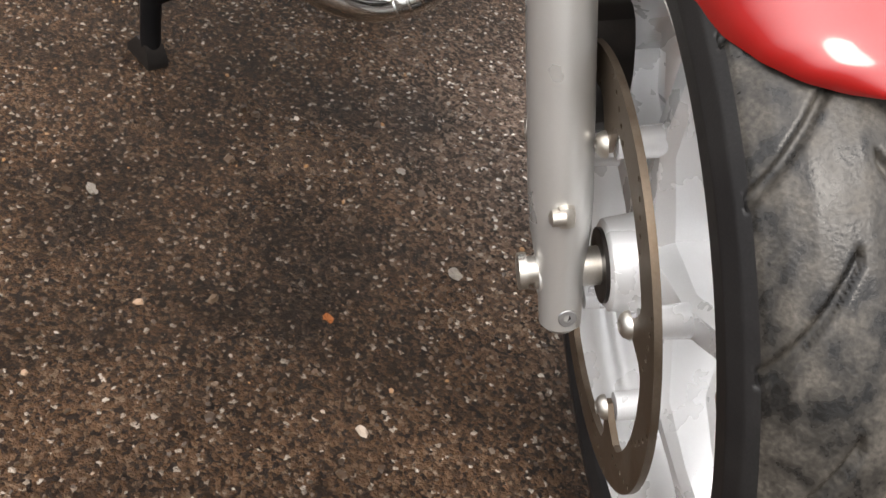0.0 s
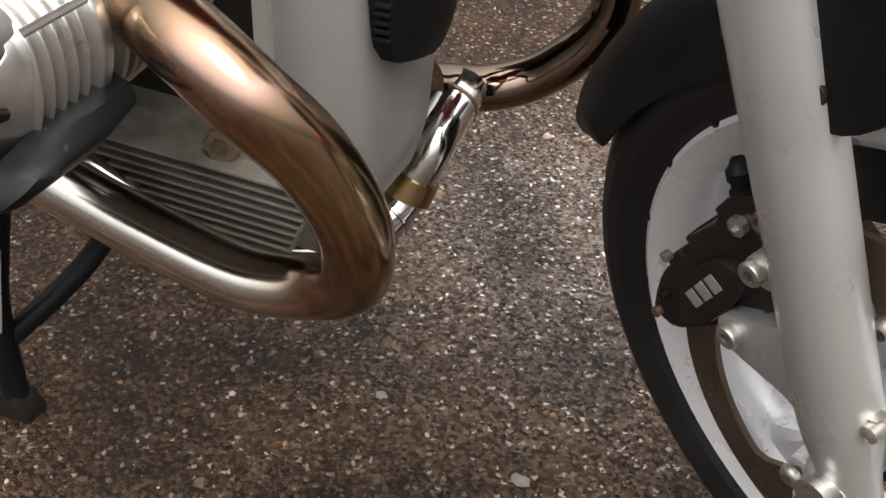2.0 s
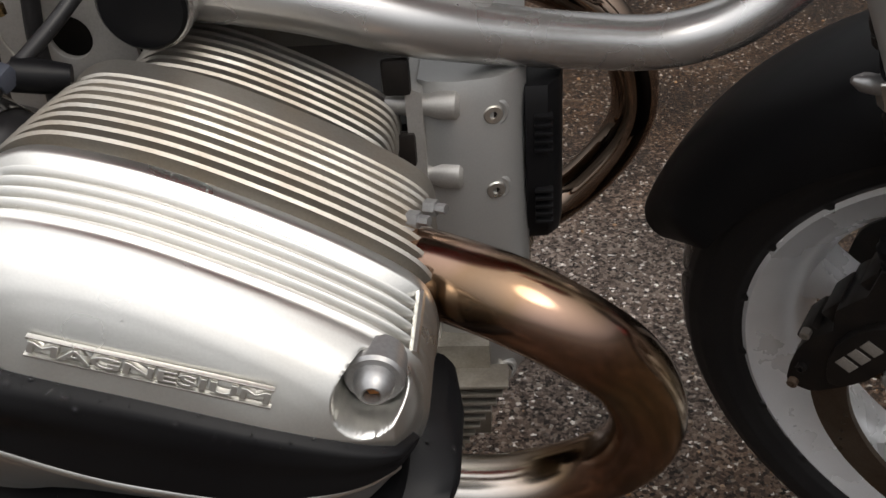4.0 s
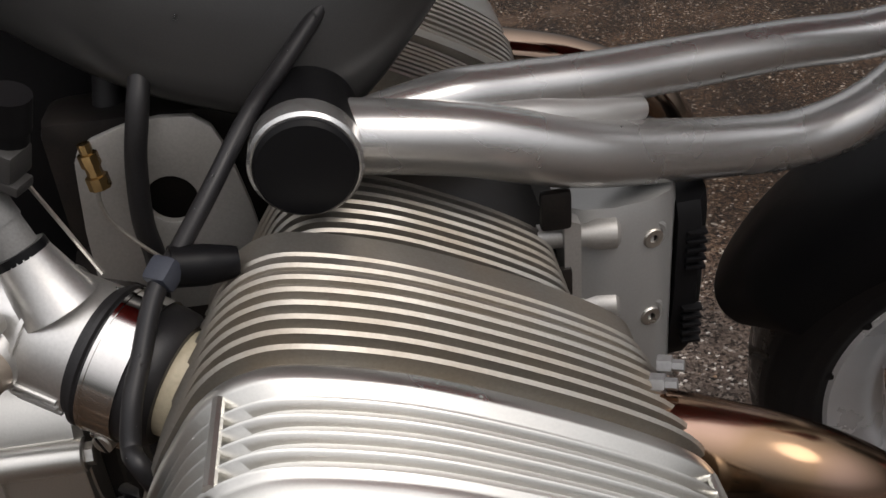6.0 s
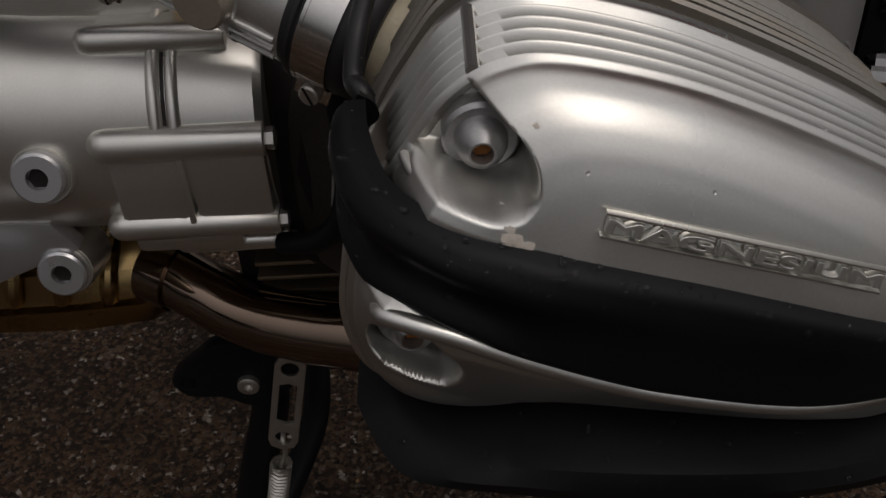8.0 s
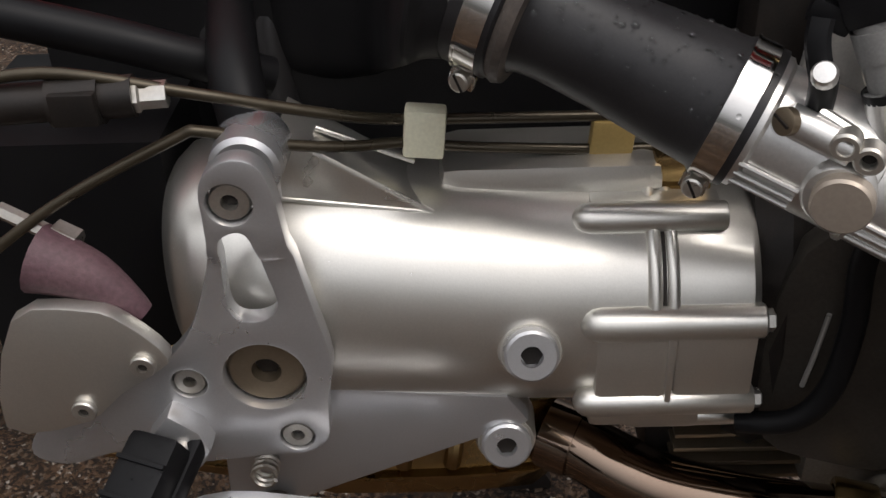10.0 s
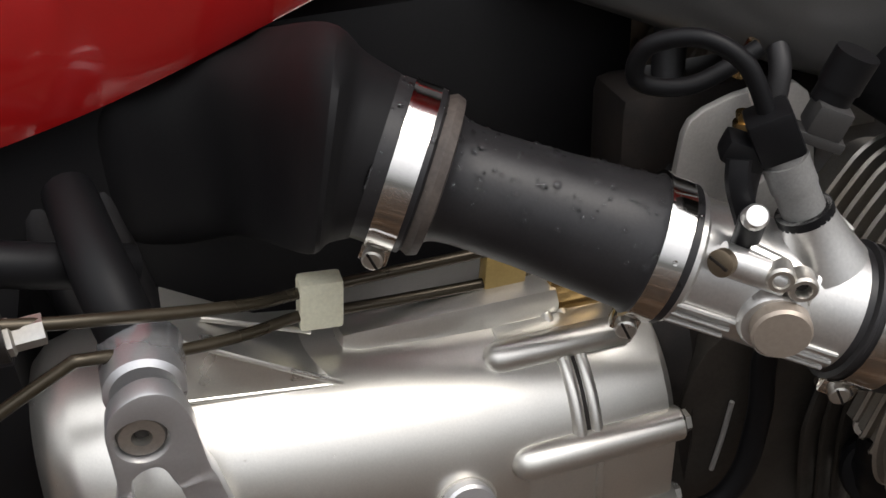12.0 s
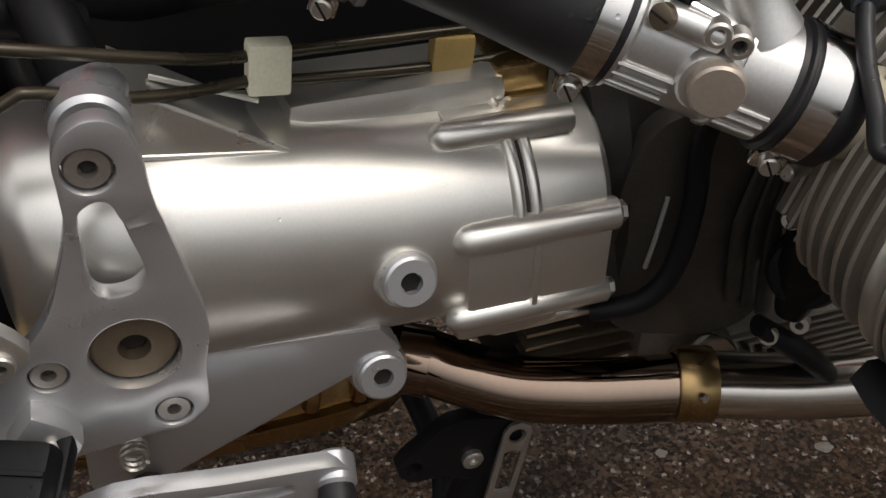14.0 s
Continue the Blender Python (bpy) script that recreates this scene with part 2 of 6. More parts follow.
    fade = n.new("ShaderNodeMapRange")
    for i, x in enumerate((0.42, 0.80, 0.5, 1.0)):
        fade.inputs[i + 1].default_value = x
    l.new(rim.outputs[0], fade.inputs[0])
    l.new(fade.outputs[0], grey.inputs["Saturation"])
    l.new(s.outputs[0], grey.inputs["Color"])
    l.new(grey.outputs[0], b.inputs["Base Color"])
    rr = n.new("ShaderNodeMapRange")
    for i, x in enumerate((0.35, 0.65, 0.11, 0.30)):
        rr.inputs[i + 1].default_value = x
    l.new(big.outputs["Fac"], rr.inputs[0])
    l.new(rr.outputs[0], b.inputs["Roughness"])
    h = n.new("ShaderNodeMath")
    h.operation = "MULTIPLY_ADD"
    l.new(v.outputs["Distance"], h.inputs[0])
    h.inputs[1].default_value = -1.0
    l.new(small.outputs["Fac"], h.inputs[2])
    bp = n.new("ShaderNodeBump")
    bp.inputs["Strength"].default_value, bp.inputs["Distance"].default_value = 1.0, 0.0055
    l.new(h.outputs[0], bp.inputs["Height"])
    l.new(bp.outputs[0], b.inputs["Normal"])
    return m


ASPHALT = asphalt()


# ---- building helpers ----
V = Vector
FIT = []  # a last placing for the parts of one assembly


def thing(name, at, label, category, group="", kind=""):
    ob = new(name)
    ob.location = at
    return tagged(ob, label, category, group, kind)


def part(name, bm, mat, parent, label="", angle=35, kind=""):
    """Link a bmesh in world places as ONE mesh object under a thing or a part."""
    if FIT:
        bmesh.ops.transform(bm, matrix=FIT[-1], verts=bm.verts)
    root = parent
    while root.parent:
        root = root.parent
    if root.type == "EMPTY":
        bmesh.ops.translate(bm, verts=bm.verts, vec=-root.location)
    bmesh.ops.recalc_face_normals(bm, faces=bm.faces)
    me = bpy.data.meshes.new(name)
    bm.to_mesh(me)
    bm.free()
    me.materials.append(mat)
    me.polygons.foreach_set("use_smooth", [True] * len(me.polygons))
    me.set_sharp_from_angle(angle=radians(angle))
    ob = new(name, me)
    ob.parent = parent
    return tagged(ob, label, kind=kind)


def B():
    return bmesh.new()


def loft(bm, rings, closed=True, caps=True):
    """Skin a row of rings that have equal counts."""
    vs = [[bm.verts.new(p) for p in ring] for ring in rings]
    n = len(vs[0])
    for a, b in zip(vs, vs[1:]):
        for i in range(n if closed else n - 1):
            j = (i + 1) % n
            bm.faces.new((a[i], a[j], b[j], b[i]))
    if caps and closed:
        bm.faces.new(vs[0][::-1])
        bm.faces.new(vs[-1])
    return vs


def spline(pts, m=6, closed=False):
    """Catmull-Rom through points."""
    p = [V(x) for x in pts]
    out, n = [], len(p)
    for i in range(n if closed else n - 1):
        if closed:
            a, b, c, d = p[i - 1], p[i], p[(i + 1) % n], p[(i + 2) % n]
        else:
            a, b, c, d = p[max(i - 1, 0)], p[i], p[i + 1], p[min(i + 2, n - 1)]
        for k in range(m):
            t = k / m
            out.append(0.5 * (2 * b + (c - a) * t + (2 * a - 5 * b + 4 * c - d) * t * t + (3 * b - a - 3 * c + d) * t ** 3))
    if not closed:
        out.append(p[-1])
    return out


def frame_axes(d):
    d = d.normalized()
    s = d.cross(V((0, 0, 1)))
    if s.length < 0.05:
        s = d.cross(V((0, 1, 0)))
    s.normalize()
    return s, d.cross(s).normalized()


def tube(bm, pts, r, n=16, m=6, flat=1.0, caps=True):
    """Sweep a round or flattened section along a smooth line; r is one radius or one for each point."""
    line = spline(pts, m) if m > 1 else [V(p) for p in pts]
    rs = r if isinstance(r, (list, tuple)) else [r] * len(pts)
    rings, s = [], None
    for i, p in enumerate(line):
        d = (line[min(i + 1, len(line) - 1)] - line[max(i - 1, 0)]).normalized()
        if s is None:
            s = frame_axes(d)[0]
        s = (s - d * s.dot(d)).normalized()
        u = d.cross(s)
        f = i / (len(line) - 1) * (len(rs) - 1)
        k = min(int(f), len(rs) - 2)
        rad = rs[k] + (rs[k + 1] - rs[k]) * (f - k)
        rings.append([p + s * (rad * math.cos(a)) + u * (rad * flat * math.sin(a)) for a in (2 * math.pi * q / n for q in range(n))])
    loft(bm, rings, caps=caps)
    return bm


def lathe(bm, at, axis, profile, n=32, caps=True, squash=1.0):
    """Turn (along, radius) pairs round an axis through at."""
    at, axis = V(at), V(axis).normalized()
    s, u = frame_axes(axis)
    rings = [[at + axis * x + s * (r * math.cos(a)) + u * (r * squash * math.sin(a)) for a in (2 * math.pi * q / n for q in range(n))]
             for x, r in profile]
    loft(bm, rings, caps=caps)
    return bm


def ringlathe(bm, at, axis, profile, n=48):
    """Turn a closed profile: a ring with a hole."""
    at, axis = V(at), V(axis).normalized()
    s, u = frame_axes(axis)
    vs = [[bm.verts.new(at + axis * x + s * (r * math.cos(a)) + u * (r * math.sin(a))) for x, r in profile]
          for a in (2 * math.pi * q / n for q in range(n))]
    k = len(profile)
    for i in range(n):
        for j in range(k):
            bm.faces.new((vs[i][j], vs[i][(j + 1) % k], vs[(i + 1) % n][(j + 1) % k], vs[(i + 1) % n][j]))
    return bm


def bevel_sharp(bm, width, segments=2, angle=40):
    edges = [e for e in bm.edges if len(e.link_faces) == 2 and e.calc_face_angle(0) > radians(angle)]
    bmesh.ops.bevel(bm, geom=edges, offset=width, segments=segments, profile=0.6, affect="EDGES", clamp_overlap=True)
    return bm


def box(bm, at, size, ex=(1, 0, 0), ey=(0, 1, 0), bevel=0.0015, taper=1.0):
    ex, ey = V(ex).normalized(), V(ey).normalized()
    ez = ex.cross(ey).normalized()
    b = B()
    v = [b.verts.new(V(at) + ex * (size[0] / 2 * sx * (taper if sz > 0 else 1)) + ey * (size[1] / 2 * sy * (taper if sz > 0 else 1)) + ez * (size[2] / 2 * sz))
         for sx in (-1, 1) for sy in (-1, 1) for sz in (-1, 1)]
    for f in ((0, 1, 3, 2), (4, 6, 7, 5), (0, 4, 5, 1), (2, 3, 7, 6), (0, 2, 6, 4), (1, 5, 7, 3)):
        b.faces.new([v[i] for i in f])
    bmesh.ops.recalc_face_normals(b, faces=b.faces)
    if bevel:
        bevel_sharp(b, bevel)
    add(bm, b)
    return bm


def add(bm, other):
    """Copy one bmesh into another."""
    me = bpy.data.meshes.new("tmp")
    other.to_mesh(me)
    other.free()
    bm.from_mesh(me)
    bpy.data.meshes.remove(me)
    return bm


def sheet(bm, outer, holes, place, thick, bevel=0.0015):
    """A plate cut from an outline with holes; place(a, b, h) gives the point at height h on it."""
    b = B()
    edges = []
    for loop in (outer, *holes):
        vs = [b.verts.new((x, y, 0)) for x, y in loop]
        edges += [b.edges.new((vs[i], vs[(i + 1) % len(vs)])) for i in range(len(vs))]
    bmesh.ops.triangle_fill(b, edges=edges, use_beauty=True, use_dissolve=False, normal=(0, 0, 1))
    got = bmesh.ops.extrude_face_region(b, geom=list(b.faces))
    for v in got["geom"]:
        if isinstance(v, bmesh.types.BMVert):
            v.co.z = thick
    bmesh.ops.recalc_face_normals(b, faces=b.faces)
    if bevel:
        bevel_sharp(b, bevel, 2, 60)
    for v in b.verts:
        v.co = place(v.co.x, v.co.y, v.co.z)
    add(bm, b)
    return bm


def circle(x, y, r, n=20):
    return [(x + r * math.cos(2 * math.pi * i / n), y + r * math.sin(2 * math.pi * i / n)) for i in range(n)]


def smooth2(pts, m=4):
    return [(p.x, p.y) for p in spline([(x, y, 0) for x, y in pts], m, True)]


def socket_bolt(name, at, axis, head_r, head_h, parent, mat, socket=None, dome=False, label=""):
    """A bolt head with a recessed socket, as one part with the socket under it."""
    s = head_r * 0.42
    prof = [(0, head_r), (head_h * 0.8, head_r), (head_h, head_r * 0.9), (head_h, s), (head_h * 0.3, s)]
    if dome:
        prof = [(0, head_r), (head_h * 0.35, head_r * 0.97), (head_h * 0.75, head_r * 0.8), (head_h, head_r * 0.5), (head_h, s), (head_h * 0.4, s)]
    ob = part(name, lathe(B(), at, axis, prof, 24), mat, parent, label)
    part("socket", lathe(B(), V(at) + V(axis).normalized() * head_h * 0.42, axis, [(0, s * 0.98), (0.0006, s * 0.98)], 6), socket or DARK, ob)
    return ob




# ---- ground ----
def ground():
    bm = B()
    bmesh.ops.create_grid(bm, x_segments=2, y_segments=2, size=60)
    me = bpy.data.meshes.new("road")
    bm.to_mesh(me)
    bm.free()
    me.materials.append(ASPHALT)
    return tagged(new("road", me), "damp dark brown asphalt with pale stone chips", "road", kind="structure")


ROAD = ground()

# ---- motorcycle ----
BIKE = thing("motorcycle", (-0.5, 0.0, 0.0), "red and silver boxer-engined motorcycle parked on its centre stand", "motorcycle")

# Front wheel, steered to the right about the raked steering axis: its own axes
STEER, HEADANGLE = radians(34), radians(22)
TURN = Matrix.Rotation(-STEER, 3, V((-math.sin(HEADANGLE), 0, math.cos(HEADANGLE))))
FW, RT, UP = TURN @ V((1, 0, 0)), TURN @ V((0, -1, 0)), TURN @ V((0, 0, 1))
HUB = V((0.0572, -0.0024, 0.3313))


def wp(f, r, z):
    """A place by the front wheel: ahead of, to the right of and above its hub."""
    return HUB + FW * f + RT * r + UP * z


def wdir(a):
    return FW * math.cos(a) + UP * math.sin(a)


def front_wheel():
    wheel = part("front_wheel", lathe(B(), wp(0, -0.062, 0), RT, [(0, 0.02), (0, 0.034), (0.02, 0.037), (0.062, 0.045), (0.1, 0.037), (0.124, 0.034), (0.126, 0.031), (0.126, 0.022), (0.118, 0.02)], 40), WHEEL, BIKE, "silver alloy hub")
    # tyre with cut grooves
    half = [(0.046, 0.237), (0.0535, 0.245), (0.059, 0.258), (0.0585, 0.271), (0.0535, 0.282), (0.0455, 0.2900), (0.0355, 0.2965), (0.0235, 0.3012), (0.0115, 0.3038)]
    prof = [(-x, r) for x, r in half] + [(0, 0.3048)] + half[::-1]
    fine = []
    for (x, r), (x2, r2) in zip(prof, prof[1:]):
        fine += [(x + (x2 - x) * k / 7, r + (r2 - r) * k / 7) for k in range(7)]
    fine.append(prof[-1])
    n, rings = 1080, []
    for q in range(n):
        a = 2 * math.pi * q / n
        ring = []
        for x, r in fine:
            s = abs(x)
            if 0.006 < s < 0.05:
                ph = (q / n * 21 + (0.5 if x > 0 else 0) + s * 22 - s * s * 120) % 1.0
                r -= 0.0042 * min(1.0, max(0.0, (0.07 - abs(ph - 0.5)) / 0.04))
            ring.append(HUB + RT * x + wdir(a) * (0.2240 + (r - 0.237) * 1.03))
        rings.append(ring)
    bm = B()
    vs = [[bm.verts.new(p) for p in ring] for ring in rings]
    for i in range(n):
        for j in range(len(fine) - 1):
            bm.faces.new((vs[i][j], vs[i][j + 1], vs[(i + 1) % n][j + 1], vs[(i + 1) % n][j]))
    tyre = part("tyre", bm, TYRE, wheel, "worn black road tyre with dusty tread", 85)
    tyre.data.materials.append(TREAD)
    m = len(fine) - 1
    tyre.data.polygons.foreach_set("material_index", [1 if abs(fine[i % m][0]) < 0.047 else 0 for i in range(len(tyre.data.polygons))])
    rim = [(x, r - 0.0025) for x, r in ((-0.048, 0.229), (-0.05, 0.225), (-0.046, 0.219), (-0.04, 0.208), (-0.03, 0.196), (-0.012, 0.19), (0.012, 0.19), (0.03, 0.196), (0.04, 0.208), (0.046, 0.219), (0.05, 0.225), (0.048, 0.229), (0.044, 0.226), (0.03, 0.21), (0, 0.205), (-0.03, 0.21), (-0.044, 0.226))]
    part("rim", ringlathe(B(), HUB, RT, rim, 96), WHEEL, wheel)
    for k in range(5):
        a = radians(100 - 72 * k)
        d, t = FW * math.cos(a) + UP * math.sin(a), UP * math.cos(a) - FW * math.sin(a)
        bm = B()
        rings = []
        for r, w, h, o in ((0.03, 0.030, 0.036, 0.0), (0.06, 0.022, 0.030, 0.004), (0.1, 0.016, 0.022, 0.012), (0.15, 0.015, 0.017, 0.006), (0.178, 0.022, 0.017, 0.0), (0.197, 0.034, 0.02, 0.0)):
            c = HUB + d * r + RT * o
            rings.append([c + t * (w * x) + RT * (h * y) for x, y in ((-1, -0.6), (-0.6, -1), (0.6, -1), (1, -0.6), (1, 0.6), (0.6, 1), (-0.6, 1), (-1, 0.6))])
        loft(bm, rings)
        part("spoke", bm, WHEEL, wheel)
        c = HUB + wdir(a) * 0.104
        part("disc_post", lathe(B(), c + RT * 0.01, RT, [(0, 0.0135), (0.03, 0.0112), (0.052, 0.0105), (0.052, 0.006)], 20), WHEEL, wheel)
        socket_bolt("disc_bolt", c + RT * 0.0685, RT, 0.0095, 0.007, wheel, ZINC, dome=True)
    for side in (1, -1):
        bm = B()
        outer, inner = [], []
        for q in range(120):
            a = 2 * math.pi * q / 120
            lug = max(0.0, math.cos(5 * (a - radians(100)))) ** 8
            outer.append((0.163 * math.cos(a), 0.163 * math.sin(a)))
            inner.append(((0.134 - 0.037 * lug) * math.cos(a), (0.134 - 0.037 * lug) * math.sin(a)))
        holes = [inner[::-1]]
        for k in range(12):
            for j in range(5):
                a = 2 * math.pi * (k + (j - 2) * 0.13) / 12
                r = 0.1485 + 0.005 * (j - 2)
                holes.append(circle(r * math.cos(a), r * math.sin(a), 0.0022, 6)[::-1])
        sheet(bm, outer, holes, lambda a, b, h: HUB + FW * a + UP * b + RT * (side * 0.0635 + h), 0.005, 0)
        part("brake_disc", bm, DISC, wheel, "worn brown-grey drilled brake disc")
    # axle with spacer and bearing
    part("axle", lathe(B(), wp(0, -0.12, 0), RT, [(0, 0.0105), (0.24, 0.0105), (0.24, 0.0135), (0.246, 0.0135), (0.246, 0.006)], 24), ZINC, wheel, "steel axle with brown rust marks")
    part("bearing_seal", ringlathe(B(), wp(0, 0.064, 0), RT, [(0, 0.014), (0, 0.028), (0.003, 0.028), (0.003, 0.014)], 32), DARK, wheel)
    part("spacer", ringlathe(B(), wp(0, 0.062, 0), RT, [(0, 0.011), (0, 0.0145), (0.026, 0.0145), (0.026, 0.011)], 24), ZINC, wheel)


front_wheel()

RAKE = V((-math.sin(HEADANGLE), 0, math.cos(HEADANGLE)))


def fork_leg(side):
    """side 1: right leg, -1: left."""
    d = FW * RAKE.x + UP * RAKE.z
    fwd = (FW * RAKE.z - UP * RAKE.x).normalized()
    out = RT * side

    def lp(s, x=0.0, y=0.0):
        """Up the leg by s from beside the axle, forward by x, outward by y."""
        return wp(0.0075, side * 0.0954, -0.0115) + d * s + fwd * x + out * y

    bm = B()
    rings = []
    for s, rx, ry in ((-0.033, 0.013, 0.011), (-0.0285, 0.018, 0.0155), (0.0015, 0.0205, 0.0165), (0.0235, 0.0218, 0.018), (0.0465, 0.0260, 0.0215), (0.0715, 0.0282, 0.0228), (0.27, 0.0288, 0.0232), (0.6, 0.0290, 0.0235)):
        rings.append([lp(s, rx * math.cos(a), ry * math.sin(a)) for a in (2 * math.pi * q / 36 for q in range(36))])
    loft(bm, rings)
    leg = part("fork_leg", bm, SILVER, BIKE, "silver painted fork slider with a few stone marks")
    part("upper_stanchion", tube(B(), [lp(0.58), lp(0.73)], 0.0205, 24, 1), CHROME, leg)
    socket_bolt("drain_bolt", lp(-0.0165, 0.0165, -0.002), fwd, 0.0068, 0.0035, leg, BOLTGREY)
    # the clamp that holds the axle: a lug behind the leg, and the axle's end in its collar
    bm = tube(B(), [lp(0.006, -0.004, 0.0), lp(0.0075, -0.017, 0.004), lp(0.008, -0.024, 0.006)], [0.020, 0.0175, 0.0125], 20, 3)
    part("axle_clamp", bm, SILVER, leg)
    bm = ringlathe(B(), lp(0.0087, -0.002, 0.006), out, [(0, 0.009), (0, 0.0140), (0.007, 0.0132), (0.0105, 0.0122), (0.0105, 0.0098), (0.004, 0.0090)], 32)
    part("axle_collar", bm, SILVER, leg)
    part("axle_end", lathe(B(), lp(0.0087, -0.002, 0.006), out, [(0, 0.0090), (0.0125, 0.0090), (0.0138, 0.0078), (0.0138, 0.0052), (0.007, 0.0050)], 24), ZINC, leg, "hollow steel axle end with brown rust marks")
    part("axle_bore", lathe(B(), lp(0.0087, -0.002, 0.0135), out, [(0, 0.0051), (0.0006, 0.0051)], 20), RUSTDARK, leg)
    # cable guide boss
    bm = B()
    box(bm, lp(0.069, 0.027, 0.001), (0.017, 0.014, 0.013), d, fwd, 0.005)
    lathe(bm, lp(0.069, 0.030, 0.002), out, [(0, 0.0065), (0.009, 0.006), (0.011, 0.003)], 14)
    part("guide_boss", bm, ZINC, leg)
    # two arms that carry the calliper
    arms = ((0.0965, 0.0708, [(-0.005, 0.036), (-0.036, 0.062), (-0.0745, 0.0805), (-0.0825, 0.0960), (-0.0765, 0.1080), (-0.0322, 0.1165), (-0.005, 0.122)]),
            (0.1560, 0.0385, [(-0.005, 0.136), (-0.022, 0.1425), (-0.0385, 0.1445), (-0.0490, 0.1560), (-0.0385, 0.1675), (-0.022, 0.1715), (-0.005, 0.180)]))
    for s, a, shape in arms:
        bm = sheet(B(), smooth2(shape, 4), [], lambda x, y, h: lp(y, x, -0.007 + h), 0.014, 0.003)
        part("calliper_bracket", bm, SILVER, leg)
        socket_bolt("calliper_bolt", lp(s, -a, 0.007), out, 0.0085, 0.0075, leg, ZINC)
    return leg, lp, d, fwd, out


def calliper(leg, lp, d, fwd, out, letters):
    shape = [(-0.1421, 0.063), (-0.157, 0.064), (-0.166, 0.074), (-0.1495, 0.1055), (-0.1344, 0.1212), (-0.1159, 0.1306), (-0.1078, 0.1519), (-0.0826, 0.1681), (-0.0695, 0.1886), (-0.047, 0.196), (-0.028, 0.186), (-0.028, 0.15), (-0.0524, 0.1048), (-0.0815, 0.0995), (-0.103, 0.0811)]
    bm = sheet(B(), smooth2(shape, 2), [], lambda a, b, h: lp(b, a, -0.056 + h), 0.050, 0.004)
    body = part("brake_calliper", bm, DARK, leg, "black brake calliper with worn paint")
    bm = sheet(B(), smooth2([(-0.128, 0.083), (-0.1135, 0.1225), (-0.0794, 0.1455), (-0.0608, 0.1405), (-0.0590, 0.1302), (-0.0975, 0.0910)], 3), [], lambda a, b, h: lp(b, a, -0.007 + h), 0.009, 0.003)
    part("calliper_cover", bm, DARK, body)
    # bridge lugs over the disc
    for a, s, w in ((-0.138, 0.116, 0.020), (-0.112, 0.142, 0.022), (-0.078, 0.173, 0.02)):
        bm = B()
        box(bm, lp(s, a, -0.03), (0.034, w, 0.014), out, fwd + d * 0.8, 0.003)
        part("bridge_lug", bm, DARK, body)
    for a, s, r, mat in ((-0.160, 0.0725, 0.0042, RUSTDARK), (-0.0384, 0.1824, 0.0078, RUSTDARK), (-0.0591, 0.1745, 0.0068, ZINC), (-0.148, 0.091, 0.0040, DARK), (-0.135, 0.128, 0.004, ZINC)):
        part("calliper_screw", lathe(B(), lp(s, a, -0.007), out, [(0, r), (0.006, r), (0.0065, r * 0.6), (0.003, r * 0.5)], 8), mat, body)
    part("bleed_nipple", lathe(B(), lp(0.184, -0.063, -0.016), d, [(0, 0.0085), (0.008, 0.0085), (0.0095, 0.0068), (0.015, 0.0068), (0.016, 0.0085), (0.022, 0.0085), (0.025, 0.006), (0.029, 0.0045)], 16), BLACK, body)
    if letters:
        run = HOSE
        hose = part("brake_hose", tube(B(), run, 0.0062, 14, 6), BLACK, leg, "black rubber brake hose")
        up = (V(run[4]) - V(run[3])).normalized()
        part("hose_union", lathe(B(), V(run[4]) - up * 0.011, up, [(0, 0.0085), (0.001, 0.0095), (0.018, 0.0095), (0.019, 0.0085)], 6), ZINC, hose, "bright hexagon hose union")
        for at, r in ((-0.036, 0.0078), (0.028, 0.0082)):
            part("crimp_sleeve", lathe(B(), V(run[4]) + up * at, up, [(0, r * 0.85), (0.002, r), (0.008, r), (0.009, r * 0.9), (0.011, r), (0.018, r), (0.02, r * 0.8)], 18), DARK, hose)
        part("union_stub", lathe(B(), V(run[4]), (-1, 0.0, 0.25), [(0, 0.006), (0.014, 0.006), (0.018, 0.0055), (0.024, 0.002)], 12), BOLTGREY, hose)
    else:
        part("brake_hose", tube(B(), [lp(0.19, -0.05, -0.03), lp(0.24, -0.042, -0.03), lp(0.31, -0.036, -0.02), lp(0.38, -0.034, -0.016), lp(0.57, -0.04, -0.02)], 0.0055, 12, 6), BLACK, body)
        part("hose_clip", lathe(B(), lp(0.33, -0.035, -0.018), d, [(0, 0.0075), (0.022, 0.0075), (0.022, 0.006)], 14), ZINC, body)
    # three pale letter-like shapes
    if letters:
        along, high = (fwd * 0.036 + d * 0.031).normalized(), (d * 0.036 - fwd * 0.031).normalized()
        for k in range(3):
            bm = B()
            box(bm, lp(0.1165, -0.097, 0.0023) + along * (0.0145 * (k - 1)), (0.0105, 0.0125, 0.0008), along, high, 0.0003)
            part("logo_mark", bm, LETTER, body)


HOSE = [(-0.0955, -0.052, 0.5038), (-0.1039, -0.054, 0.5205), (-0.1115, -0.056, 0.5379), (-0.1189, -0.058, 0.5601), (-0.1304, -0.06, 0.5991), (-0.1369, -0.062, 0.6256), (-0.1447, -0.0644, 0.6574), (-0.1532, -0.067, 0.6919)]
LEG = fork_leg(1)
calliper(*LEG, True)
calliper(*fork_leg(-1), False)


# ---- right cylinder head and valve cover: own axes, leaning down to the front ----
LEAN = radians(17.6)
CU, CW = V((math.cos(LEAN), 0, -math.sin(LEAN))), V((math.sin(LEAN), 0, math.cos(LEAN)))
CC = V((-0.475, 0, 0.625))


